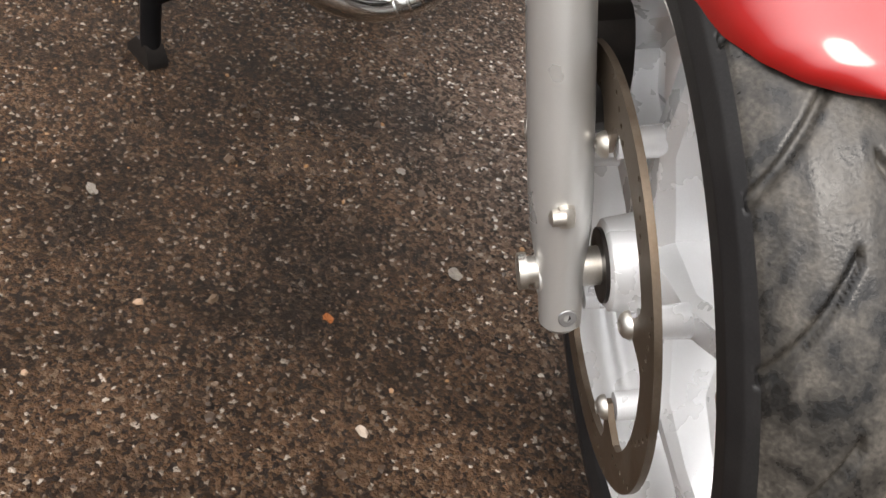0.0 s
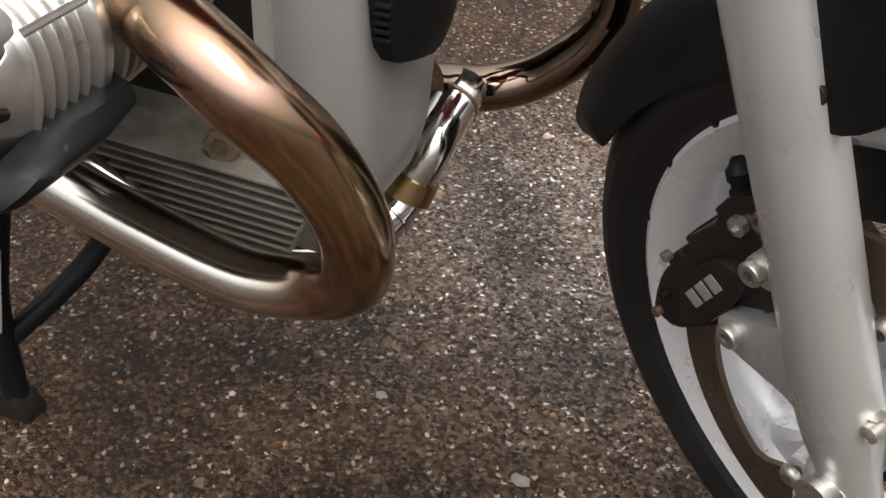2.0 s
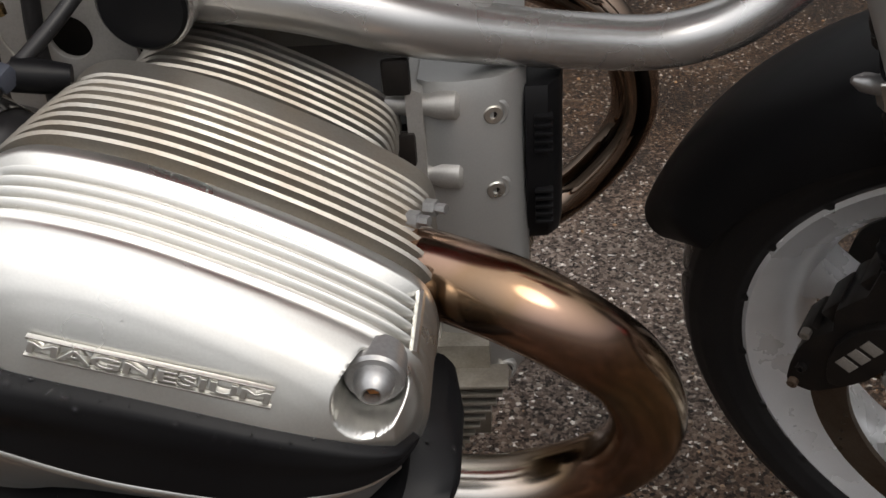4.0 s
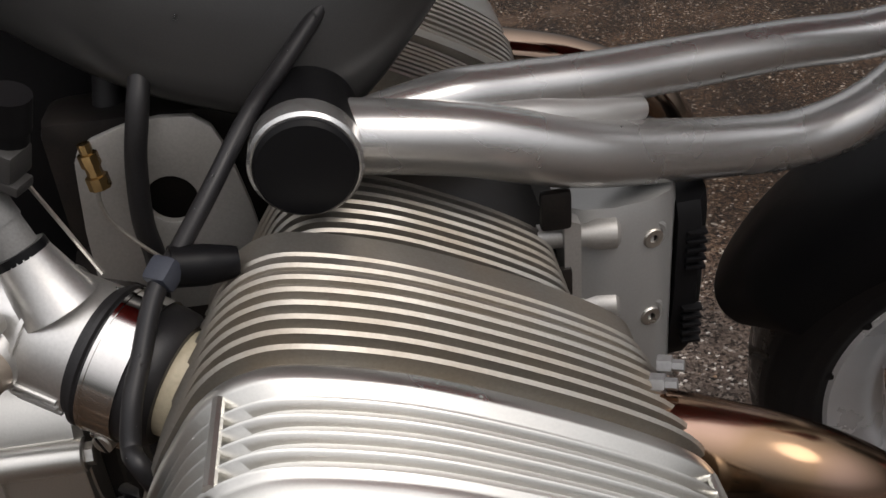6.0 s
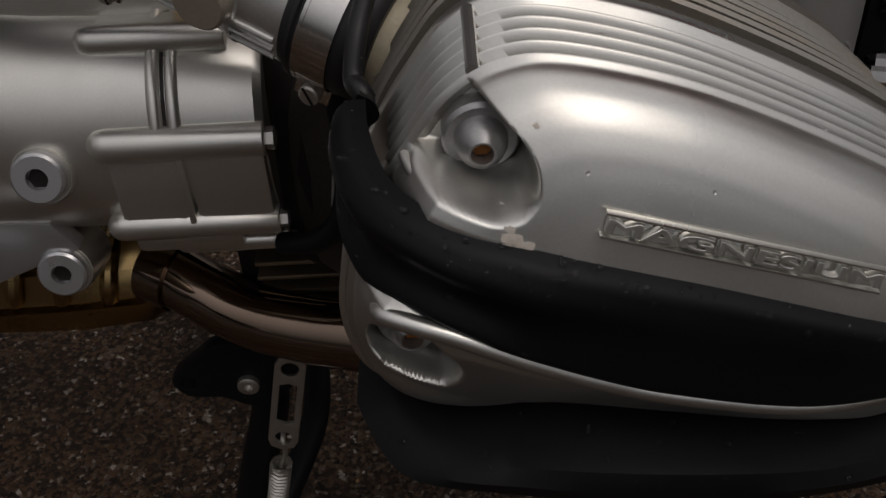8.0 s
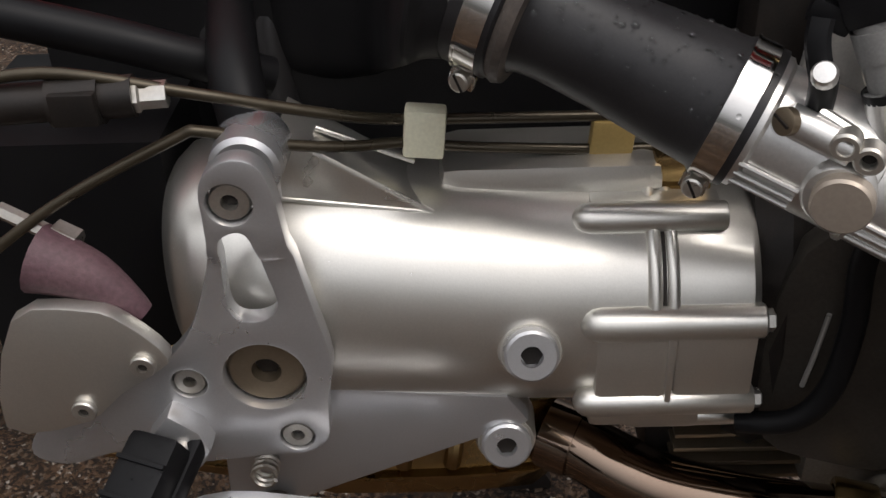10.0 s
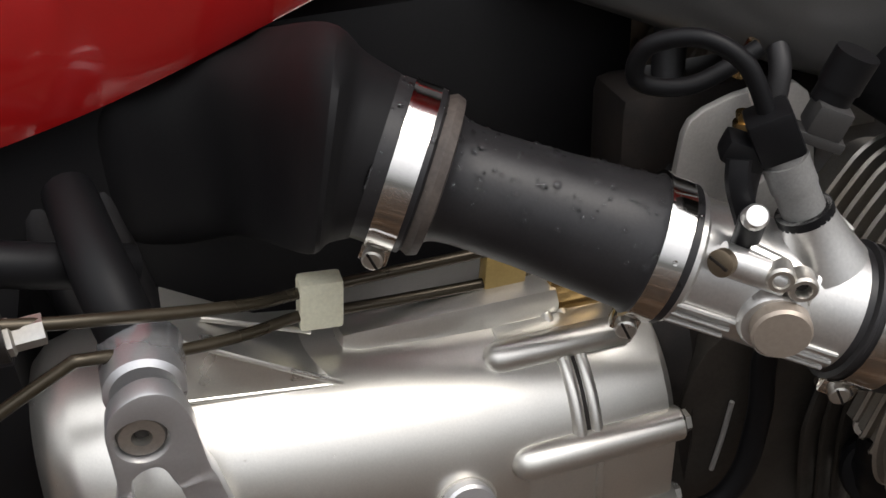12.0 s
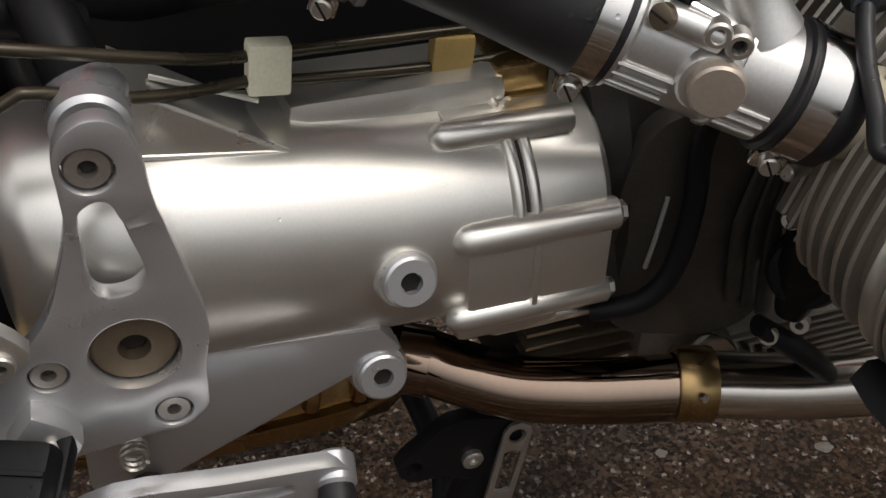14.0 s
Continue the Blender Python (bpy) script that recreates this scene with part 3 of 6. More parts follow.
def cp(u, w, y):
    return CC + CU * u + CW * w + V((0, y, 0))


HEAD_OUT = [(-0.096, -0.004), (-0.090, 0.012), (-0.079, 0.0245), (-0.061, 0.0315), (-0.023, 0.033), (0.019, 0.028), (0.062, 0.0195), (0.094, 0.009), (0.1065, -0.005), (0.1115, -0.026),
            (0.109, -0.045), (0.097, -0.064), (0.065, -0.080), (0.02, -0.090), (-0.025, -0.099), (-0.058, -0.111), (-0.083, -0.109), (-0.099, -0.086), (-0.104, -0.055), (-0.102, -0.028)]
OUTLINE = smooth2(HEAD_OUT, 5)
MID = (0.0, -0.032)


def offset(loop, d):
    n, out = len(loop), []
    for i, (x, y) in enumerate(loop):
        ax, ay = loop[i - 1]
        bx, by = loop[(i + 1) % n]
        tx, ty = bx - ax, by - ay
        k = math.hypot(tx, ty) or 1
        out.append((x - ty / k * d, y + tx / k * d))
    return out


def scaled(loop, s, about=MID):
    return [(about[0] + (x - about[0]) * s, about[1] + (y - about[1]) * s) for x, y in loop]


def fin_plate(bm, loop, inner, y, thick):
    """A fin that runs all round: outer edge rounded."""
    n = len(loop)
    small = offset(loop, -0.0012)
    rows = [[cp(u, w, y) for u, w in inner], [cp(u, w, y) for u, w in small], [cp(u, w, y - thick * 0.5) for u, w in loop], [cp(u, w, y - thick) for u, w in small], [cp(u, w, y - thick) for u, w in inner]]
    loft(bm, rows, caps=False)
    return bm


def tuck(loop, u0):
    """Cut the rear of a loop back, below the rocker line."""
    return [(max(u, u0) if w < -0.012 else u, w) for u, w in loop]


def cylinder_and_head(mirror=1):
    bm = loft_body(offset(OUTLINE, -0.0065), -0.183, -0.236, mirror)
    core = tuck(offset(OUTLINE, -0.0065), -0.064)
    loft(bm, [[cp(u, w, y * mirror) for u, w in core] for y in (-0.14, -0.185)])
    head = part("cylinder_head", bm, FIN, BIKE, "finned cast aluminium cylinder head, stained brown")
    for k in range(9):
        y = -0.146 - k * 0.0098
        grow = -0.008 + 0.009 * (k / 8) ** 0.6
        loop, inner = offset(OUTLINE, grow), offset(OUTLINE, -0.010)
        if k < 4:
            loop, inner = tuck(loop, -0.067 - 0.002 * k), tuck(inner, -0.06)
        bm = fin_plate(B(), loop, inner, y, 0.0030)
        flip(bm, mirror)
        part("cooling_fin", bm, FIN, head)
    cyl = part("cylinder", loft_body(scaled(OUTLINE, 0.60, (-0.006, -0.03)), -0.05, -0.142, mirror), FIN, BIKE)
    base = scaled(OUTLINE, 0.72, (-0.004, -0.005))
    for k in range(8):
        y = -0.072 - k * 0.0088
        bm = fin_plate(B(), base, scaled(base, 0.7, (-0.006, -0.03)), y, 0.003)
        flip(bm, mirror)
        part("cooling_fin", bm, FIN, cyl)
    return head


def flip(bm, mirror):
    if mirror < 0:
        for v in bm.verts:
            v.co.y = -v.co.y


def loft_body(loop, y0, y1, mirror=1):
    bm = B()
    loft(bm, [[cp(u, w, y0) for u, w in loop], [cp(u, w, y1) for u, w in loop]])
    flip(bm, mirror)
    return bm


HEAD = cylinder_and_head()


def face_y(w):
    """How far the cover's face stands out: further towards its lower edge."""
    k = min(1.0, max(0.0, (0.03 - w) / 0.045))
    return -0.0135 * k * (1.0 - 0.8 * min(1.0, max(0.0, (-0.062 - w) / 0.03)))


# bolt pockets in the cover: outline, the level of the floor, how wide the wall is
POCKETS = [(smooth2([(-0.0870, 0.0190), (-0.0800, 0.0182), (-0.0710, 0.0150), (-0.0640, 0.0105), (-0.0604, 0.0050), (-0.0594, -0.0010), (-0.0622, -0.0072), (-0.0685, -0.0108), (-0.0770, -0.0115), (-0.0870, -0.0112), (-0.1000, -0.0105),
                    (-0.1030, -0.0040), (-0.0945, 0.0085)], 4), -0.2815, 0.0052),
           (circle(0.0845, 0.0005, 0.0145, 28), -0.2920, 0.0026),
           (smooth2([(-0.0945, -0.0679), (-0.0893, -0.0590), (-0.0816, -0.0570), (-0.0726, -0.0605), (-0.0635, -0.0685), (-0.0606, -0.0774), (-0.0640, -0.0860), (-0.0744, -0.0880), (-0.0855, -0.0868), (-0.0935, -0.0800)], 4), -0.2860, 0.0045)]
POCKET_BOXES = [(min(p[0] for p in o), max(p[0] for p in o), min(p[1] for p in o), max(p[1] for p in o)) for o, f, e in POCKETS]


def pocket(u, w, y):
    """The cover's face at (u, w), let down to a pocket's floor inside its outline."""
    for (outline, floor, wall), (u0, u1, w0, w1) in zip(POCKETS, POCKET_BOXES):
        if not (u0 < u < u1 and w0 < w < w1):
            continue
        inside, near = False, 1.0
        for k, (bu, bw) in enumerate(outline):
            au, aw = outline[k - 1]
            if (aw > w) != (bw > w) and u < au + (bu - au) * (w - aw) / (bw - aw):
                inside = not inside
            lu, lw = bu - au, bw - aw
            q = max(0.0, min(1.0, ((u - au) * lu + (w - aw) * lw) / max(1e-12, lu * lu + lw * lw)))
            near = min(near, math.hypot(u - au - lu * q, w - aw - lw * q))
        if inside and y < floor:
            k = min(1.0, near / wall)
            return y + (floor - y) * k * k * (3 - 2 * k)
    return y


def valve_cover():
    rows = []
    profile = [(1.0, -0.2365), (1.006, -0.2385), (1.006, -0.243), (0.998, -0.2445)]
    for k in range(5):
        y = -0.2463 - 0.0078 * k
        profile += [(0.945, y), (0.938, y - 0.0016), (0.938, y - 0.0040), (0.946, y - 0.0049), (0.988, y - 0.0054), (0.998, y - 0.0062), (0.993, y - 0.0070)]
    profile += [(0.975, -0.2853), (0.97, -0.2865)]
    profile += [(p.x, p.y) for p in spline([(0.97, -0.2865, 0), (0.964, -0.289, 0), (0.95, -0.2915, 0), (0.92, -0.295, 0), (0.88, -0.2975, 0), (0.84, -0.2995, 0), (0.8, -0.301, 0), (0.75, -0.3025, 0), (0.7, -0.3035, 0),
                                            (0.64, -0.3045, 0), (0.56, -0.3055, 0), (0.46, -0.3065, 0), (0.34, -0.307, 0), (0.2, -0.3075, 0), (0.06, -0.308, 0)], 8)[1:]]
    dense = smooth2(HEAD_OUT, 28)
    for s, y in profile:
        ring = []
        for u, w in scaled(dense, s) if s < 0.93 or y < -0.286 or y > -0.2455 else [(MID[0] + (a - MID[0]) * q, MID[1] + (b - MID[1]) * q) for a, b, q in ((a, b, 0.99 + (s - 0.99) * (1.0 if a < -0.075 else min(1.0, max(0.0, (b + 0.075) / 0.02)))) for a, b in dense)]:
            yy = y
            waist = max(0.0, 1.0 - ((w + 0.038) / 0.0165) ** 2) * min(1.0, max(0.0, (-0.040 - u) / 0.020)) if y < -0.2445 else 0.0
            u += 0.009 * waist * min(1.0, max(0.0, (-0.08 - u) / 0.015))
            if s < 0.99 and y < -0.2855:
                k = min(1.0, (0.99 - s) / 0.1)
                yy += face_y(w) * k
                yy = pocket(u, w, yy) + 0.013 * waist * k
            ring.append(cp(u, w, yy))
        rows.append(ring)
    bm = B()
    loft(bm, rows)
    cover = part("valve_cover", bm, COVER, BIKE, "satin silver magnesium valve cover with chipped paint", 58)
    # the rails where the ribs end
    for i in (8, 36):
        u, w = offset(OUTLINE, -0.0005)[i]
        part("corner_rail", tube(B(), [cp(u, w, -0.244), cp(u, w, -0.284)], 0.0022, 8, 1), COVER, cover)
    # ribs round the rear of the lower lobe
    for k in range(5):
        run = [(u + 0.009 * max(0.0, 1.0 - ((w + 0.038) / 0.0165) ** 2), w) for u, w in offset(OUTLINE, 0.0004) if u < -0.050 and -0.120 < w < -0.030]
        part("side_rib", tube(B(), [cp(u, w, -0.2500 - 0.0078 * k) for u, w in run], 0.0019, 10, 2), COVER, cover)
    # rolled lip below the rear pocket
    lip = [cp(*p) for p in ((-0.0965, -0.0128, -0.2845), (-0.0930, -0.0136, -0.2915), (-0.0880, -0.0138, -0.2985), (-0.0790, -0.0135, -0.3065), (-0.0690, -0.0124, -0.3115), (-0.0620, -0.0088, -0.3110))]
    part("pocket_lip", tube(B(), lip, [0.0018, 0.0027, 0.0030, 0.0028, 0.0022, 0.0008], 14, 6), COVER, cover)
    # bolts in their dishes
    for (u, w) in ((-0.0760, 0.0010), (0.0845, 0.001), (-0.0785, -0.0735)):
        f = (-0.2825, -0.2915, -0.2870)[0 if u < 0 < w + 0.01 else (1 if u > 0 else 2)]
        part("washer", lathe(B(), cp(u, w, f), (0, -1, 0), [(-0.008, 0.0120), (0.005, 0.0120), (0.0065, 0.0108), (0.0065, 0.003)], 28), BOLTGREY, cover)
        socket_bolt("cover_bolt", cp(u, w, f - 0.006), (0, -1, 0), 0.0083, 0.009, cover, BOLTGREY, RUST, True, "domed bolt with a rusty socket")
    return cover


COVER_OB = valve_cover()


def nameplate():
    bm = B()
    y = -0.3174
    for w in (0.0034, -0.0034):
        box(bm, cp(0.004, w - 0.0003, y + w * 0.3), (0.090, 0.0024, 0.0009), CU, (0, 1, 0), 0.0003)
    part("nameplate_border", bm, COVER, COVER_OB)
    cu = bpy.data.curves.new("lettering", "FONT")
    cu.body, cu.size, cu.extrude, cu.align_x, cu.align_y = "MAGNESIUM", 0.0058, 0.0012, "CENTER", "CENTER"
    cu.space_character = 1.0
    cu.bevel_depth = 0.00015
    tmp = bpy.data.objects.new("tmp_text", cu)
    scene.collection.objects.link(tmp)
    dg = bpy.context.evaluated_depsgraph_get()
    me = bpy.data.meshes.new_from_object(tmp.evaluated_get(dg))
    bpy.data.objects.remove(tmp)
    wide = 0.088 / max(0.001, max(v.co.x for v in me.vertices) - min(v.co.x for v in me.vertices))
    bm = B()
    bm.from_mesh(me)
    bpy.data.meshes.remove(me)
    for v in bm.verts:
        v.co = cp(v.co.x * wide + 0.004, v.co.y - 0.0003, y - v.co.z + v.co.y * 0.3)
    part("raised_lettering", bm, COVER, COVER_OB)


nameplate()


COVER_PROFILE = [(0.0, -0.308), (0.2, -0.3075), (0.34, -0.307), (0.46, -0.3065), (0.56, -0.3055), (0.64, -0.3045), (0.7, -0.3035), (0.75, -0.3025), (0.8, -0.301), (0.84, -0.2995), (0.88, -0.2975), (0.92, -0.295), (0.95, -0.2915), (0.972, -0.2865), (0.985, -0.279), (0.992, -0.268), (0.996, -0.24)]


RIM_ANGLES = [math.atan2(b - MID[1], a - MID[0]) for a, b in smooth2(HEAD_OUT, 20)]
RIM_RADII = [math.hypot(a - MID[0], b - MID[1]) for a, b in smooth2(HEAD_OUT, 20)]


def cover_point(u, w, lift):
    """The place on the cover's outside over (u, w), lifted off it."""
    du, dw = u - MID[0], w - MID[1]
    ang, r = math.atan2(dw, du), math.hypot(du, dw)
    s = r / float(np.interp(ang, RIM_ANGLES, RIM_RADII, period=2 * math.pi))
    s = min(s, 0.994)
    y = COVER_PROFILE[-1][1]
    for (a, ya), (c, yc) in zip(COVER_PROFILE, COVER_PROFILE[1:]):
        if a <= s <= c:
            y = ya + (yc - ya) * (s - a) / (c - a)
            break
    return cp(u, w, y + face_y(w) * min(1.0, max(0.0, (0.99 - s) / 0.1)) - lift)


def cover_guard():
    """Black plastic guard: a belt across the cover's face and a lip under it."""
    # stations from the rear side round to the front: upper edge, lower edge (u, w, y), how far the ridge stands out
    stations = [((-0.1085, -0.0180, -0.246), (-0.1085, -0.0260, -0.246), 0.0), ((-0.1105, -0.0130, -0.255), (-0.1100, -0.0400, -0.254), 0.6), ((-0.1085, -0.0150, -0.272), (-0.1080, -0.0540, -0.272), 1.0),
                ((-0.1015, -0.0165, -0.293), (-0.0990, -0.0580, -0.293), 1.0), ((-0.0910, -0.0155, -0.306), (-0.0875, -0.0540, -0.306), 1.0), ((-0.0775, -0.0150, -0.312), (-0.0705, -0.0525, -0.3135), 1.0),
                ((-0.0600, -0.0136, -0.314), (-0.0470, -0.0545, -0.315), 0.8), ((-0.0300, -0.0130, -0.316), (-0.0225, -0.0570, -0.316), 0.45), ((0.0, -0.0128, -0.316), (0.002, -0.0585, -0.316), 0.25),
                ((0.0450, -0.0138, -0.316), (0.0469, -0.0549, -0.315), 0.2), ((0.0720, -0.0150, -0.314), (0.0730, -0.0455, -0.313), 0.2), ((0.0880, -0.0165, -0.308), (0.0880, -0.0375, -0.308), 0.2),
                ((0.0985, -0.0180, -0.298), (0.0985, -0.0285, -0.300), 0.1), ((0.1050, -0.0205, -0.284), (0.1050, -0.0240, -0.286), 0.0)]
    up_line, low_line = spline([q[0] for q in stations], 6), spline([q[1] for q in stations], 6)
    strength = [p.x for p in spline([(q[2], 0, 0) for q in stations], 6)]
    n = len(up_line)
    rows = []
    for k in range(25):
        f = k / 24
        row = []
        for i, (p, q, g) in enumerate(zip(up_line, low_line, strength)):
            m = p.lerp(q, f)
            a, c = up_line[max(i - 1, 0)], up_line[min(i + 1, n - 1)]
            out = V((c.z - a.z, -(c.x - a.x))).normalized() if i else V((-1, 0))
            if out.y > 0:
                out = -out
            y = m.z
            y += (min(y, cover_point(m.x, m.y, 0.0010).y) - y) * min(1.0, max(0.0, (m.x + 0.085) / 0.03))
            edge = min(1.0, f / 0.08, (1 - f) / 0.08)
            hollow = math.exp(-((f - 0.66) / 0.17) ** 2) * min(1.0, max(0.0, (-0.040 - m.x) / 0.02)) * g
            lift = -0.0012 + edge ** 0.5 * (0.0042 + 0.0070 * g * math.exp(-((f - 0.26) / 0.20) ** 2) - 0.0042 * hollow)
            row.append(cp(m.x + out.x * lift, m.y, y + out.y * lift))
        rows.append(row)
    bm = B()
    loft(bm, rows, closed=False)
    belt = part("cover_guard", bm, BLACK, BIKE, "black plastic cylinder guard, wet with drops", 60)
    lip = []
    for u, w, y in ((0.1050, -0.036, -0.268), (0.1060, -0.042, -0.29), (0.1040, -0.050, -0.304), (0.094, -0.0600, -0.312), (0.065, -0.0735, -0.318), (0.02, -0.0840, -0.320), (-0.025, -0.0950, -0.318), (-0.055, -0.112, -0.305), (-0.075, -0.120, -0.28)):
        lip.append((cp(u, w, y), (V((u, 0, w)) - V((0, 0, -0.05))).normalized()))
    bm = B()
    rings = []
    for k, (p, o) in enumerate(lip):
        o3 = (CU * o.x + CW * o.z).normalized()
        e = 0.65 if k in (0, len(lip) - 1) else 1
        rings.append([p + o3 * (a * e) + V((0, b * e, 0)) for a, b in ((0.001, 0.06), (0.019, 0.055), (0.0235, 0.03), (0.0235, -0.002), (0.020, -0.0095), (0.011, -0.012), (0.002, -0.0095), (0.0, -0.002))])
    rows = [spline([r[i] for r in rings], 5) for i in range(8)]
    loft(bm, [[rows[i][k] for i in range(8)] for k in range(len(rows[0]))])
    part("guard_lip", bm, BLACK, belt)
    # the cover's rolled ridge along the guard's lower edge
    ridge = [cp(p.x + 0.0005, p.y - 0.0022, min(p.z, cover_point(p.x, p.y, 0.0).y) + 0.0012) for p in low_line[20:-4]]
    part("rolled_ridge", tube(B(), ridge, [0.0012] + [0.0034] * (len(ridge) - 2) + [0.0012], 12, 1), COVER, COVER_OB)
    return belt


GUARD = cover_guard()


def paint_chips():
    """Bare patches where the paint has flaked off beside the rear bolt."""
    rng = random.Random(4)
    for u, w, r in ((-0.0632, -0.0128, 0.0042), (-0.0588, -0.0138, 0.0026), (-0.0655, -0.0100, 0.0018), (-0.0655, 0.0175, 0.0012)):
        n = 13
        bm = B()
        rim = []
        for q in range(n):
            k = r * rng.uniform(0.55, 1.1)
            a = 2 * math.pi * q / n
            rim.append(bm.verts.new(cover_point(u + k * math.cos(a), w + k * 0.8 * math.sin(a), 0.00025)))
        c = bm.verts.new(cover_point(u, w, 0.0004))
        for q in range(n):
            bm.faces.new((rim[q], rim[(q + 1) % n], c))
        part("paint_chip", bm, BARE, COVER_OB, "pale bare patch of flaked paint")


BARE = material("bare_flaked_magnesium", (0.62, 0.57, 0.50), 0.6, 0.2, 0.1, 900, 0.00005, (0.5, 0.42, 0.34), 300, 0.5)
paint_chips()


# ---- exhaust ----
def exhaust():
    r = 0.0203
    bm = tube(B(), [(-0.398, -0.194, 0.582), (-0.370, -0.212, 0.585), (-0.340, -0.227, 0.582), (-0.310, -0.229, 0.563), (-0.288, -0.215, 0.532), (-0.275, -0.201, 0.494), (-0.275, -0.189, 0.460), (-0.288, -0.172, 0.424), (-0.320, -0.163, 0.400), (-0.366, -0.165, 0.393),
                    (-0.437, -0.160, 0.400), (-0.519, -0.148, 0.407), (-0.58, -0.130, 0.410)], r, 28, 7)
    pipe = part("header_pipe", bm, HEAT, BIKE, "heat-tinted bronze-coloured exhaust header pipe")
    d = V((-0.06, 0.019, 0.001)).normalized()
    part("pipe_clamp", ringlathe(B(), (-0.575, -0.1315, 0.410), d, [(0, 0.019), (0, 0.0225), (0.001, 0.0232), (0.022, 0.0232), (0.023, 0.0225), (0.023, 0.019)], 32), BRASS, pipe, "brass-coloured pipe clamp")
    part("clamp_screw", lathe(B(), (-0.592, -0.149, 0.421), (0.2, -0.9, 0.35), [(0, 0.0028), (0.0025, 0.0026)], 10), CHROME, pipe)
    part("port_flange", lathe(B(), (-0.396, -0.195, 0.583), (0.85, -0.5, 0.12), [(0, 0.0225), (0.007, 0.0225), (0.010, 0.021), (0.013, 0.0192)], 28), CAST, pipe)
    for c in (V((-0.389, -0.194, 0.607)), V((-0.382, -0.181, 0.605))):
        part("flange_nut", lathe(B(), c, (0.9, -0.4, 0.1), [(0, 0.0042), (0.006, 0.0042), (0.006, 0.0026), (0.011, 0.0026)], 6), BOLTGREY, pipe)
    # rear run into the collector
    bm = tube(B(), [(-0.575, -0.1315, 0.410), (-0.6, -0.123, 0.406), (-0.640, -0.106, 0.399), (-0.68, -0.088, 0.397), (-0.71, -0.071, 0.402), (-0.735, -0.055, 0.408)], 0.0205, 28, 6)
    part("link_pipe", bm, LINK, pipe, "polished exhaust pipe with straw-brown tint")
    # left header
    bm = tube(B(), [(-0.383, 0.232, 0.583), (-0.33, 0.222, 0.572), (-0.275, 0.214, 0.545), (-0.246, 0.212, 0.50), (-0.240, 0.212, 0.455), (-0.253, 0.21, 0.421), (-0.278, 0.203, 0.392), (-0.305, 0.195, 0.373), (-0.335, 0.178, 0.366), (-0.361, 0.155, 0.372), (-0.372, 0.142, 0.376)], 0.0205, 28, 7)
    left = part("header_pipe", bm, LINK, BIKE, "dark browned steel exhaust header pipe")
    bm = tube(B(), [(-0.347, 0.165, 0.372), (-0.350, 0.138, 0.362), (-0.355, 0.108, 0.34), (-0.370, 0.088, 0.297), (-0.387, 0.05, 0.272), (-0.41, 0.0, 0.275), (-0.45, -0.05, 0.305), (-0.5, -0.09, 0.36), (-0.56, -0.11, 0.40)], 0.0198, 28, 6)
    part("crossover_pipe", bm, CHROME, left, "polished crossover pipe")
    part("pipe_clamp", ringlathe(B(), (-0.3645, 0.097, 0.314), V((-0.012, -0.018, -0.04)), [(0, 0.0195), (0, 0.0232), (0.02, 0.0232), (0.02, 0.0195)], 32), BRASS, left, "brass-coloured pipe clamp")
    part("weld_bead", ringlathe(B(), (-0.3505, 0.147, 0.3655), V((-0.003, -0.027, -0.010)), [(0, 0.019), (0.001, 0.0222), (0.004, 0.0222), (0.006, 0.019)], 28), BRONZE, left)
    for k in range(3):
        part("pipe_bead", ringlathe(B(), V((-0.3755, 0.076, 0.286)) + V((-0.0048, -0.011, -0.0075)) * k, V((-0.015, -0.03, -0.018)), [(0, 0.019), (0.001, 0.0218), (0.003, 0.0218), (0.004, 0.019)], 28), CHROME, left)


exhaust()


# ---- gearbox ----
def superring(x, cy, cz, ry, rz, p, n=64):
    out = []
    for q in range(n):
        a = 2 * math.pi * q / n
        c, s = math.cos(a), math.sin(a)
        out.append(V((x, cy + ry * math.copysign(abs(c) ** (2 / p), c), cz + rz * math.copysign(abs(s) ** (2 / p), s))))
    return out


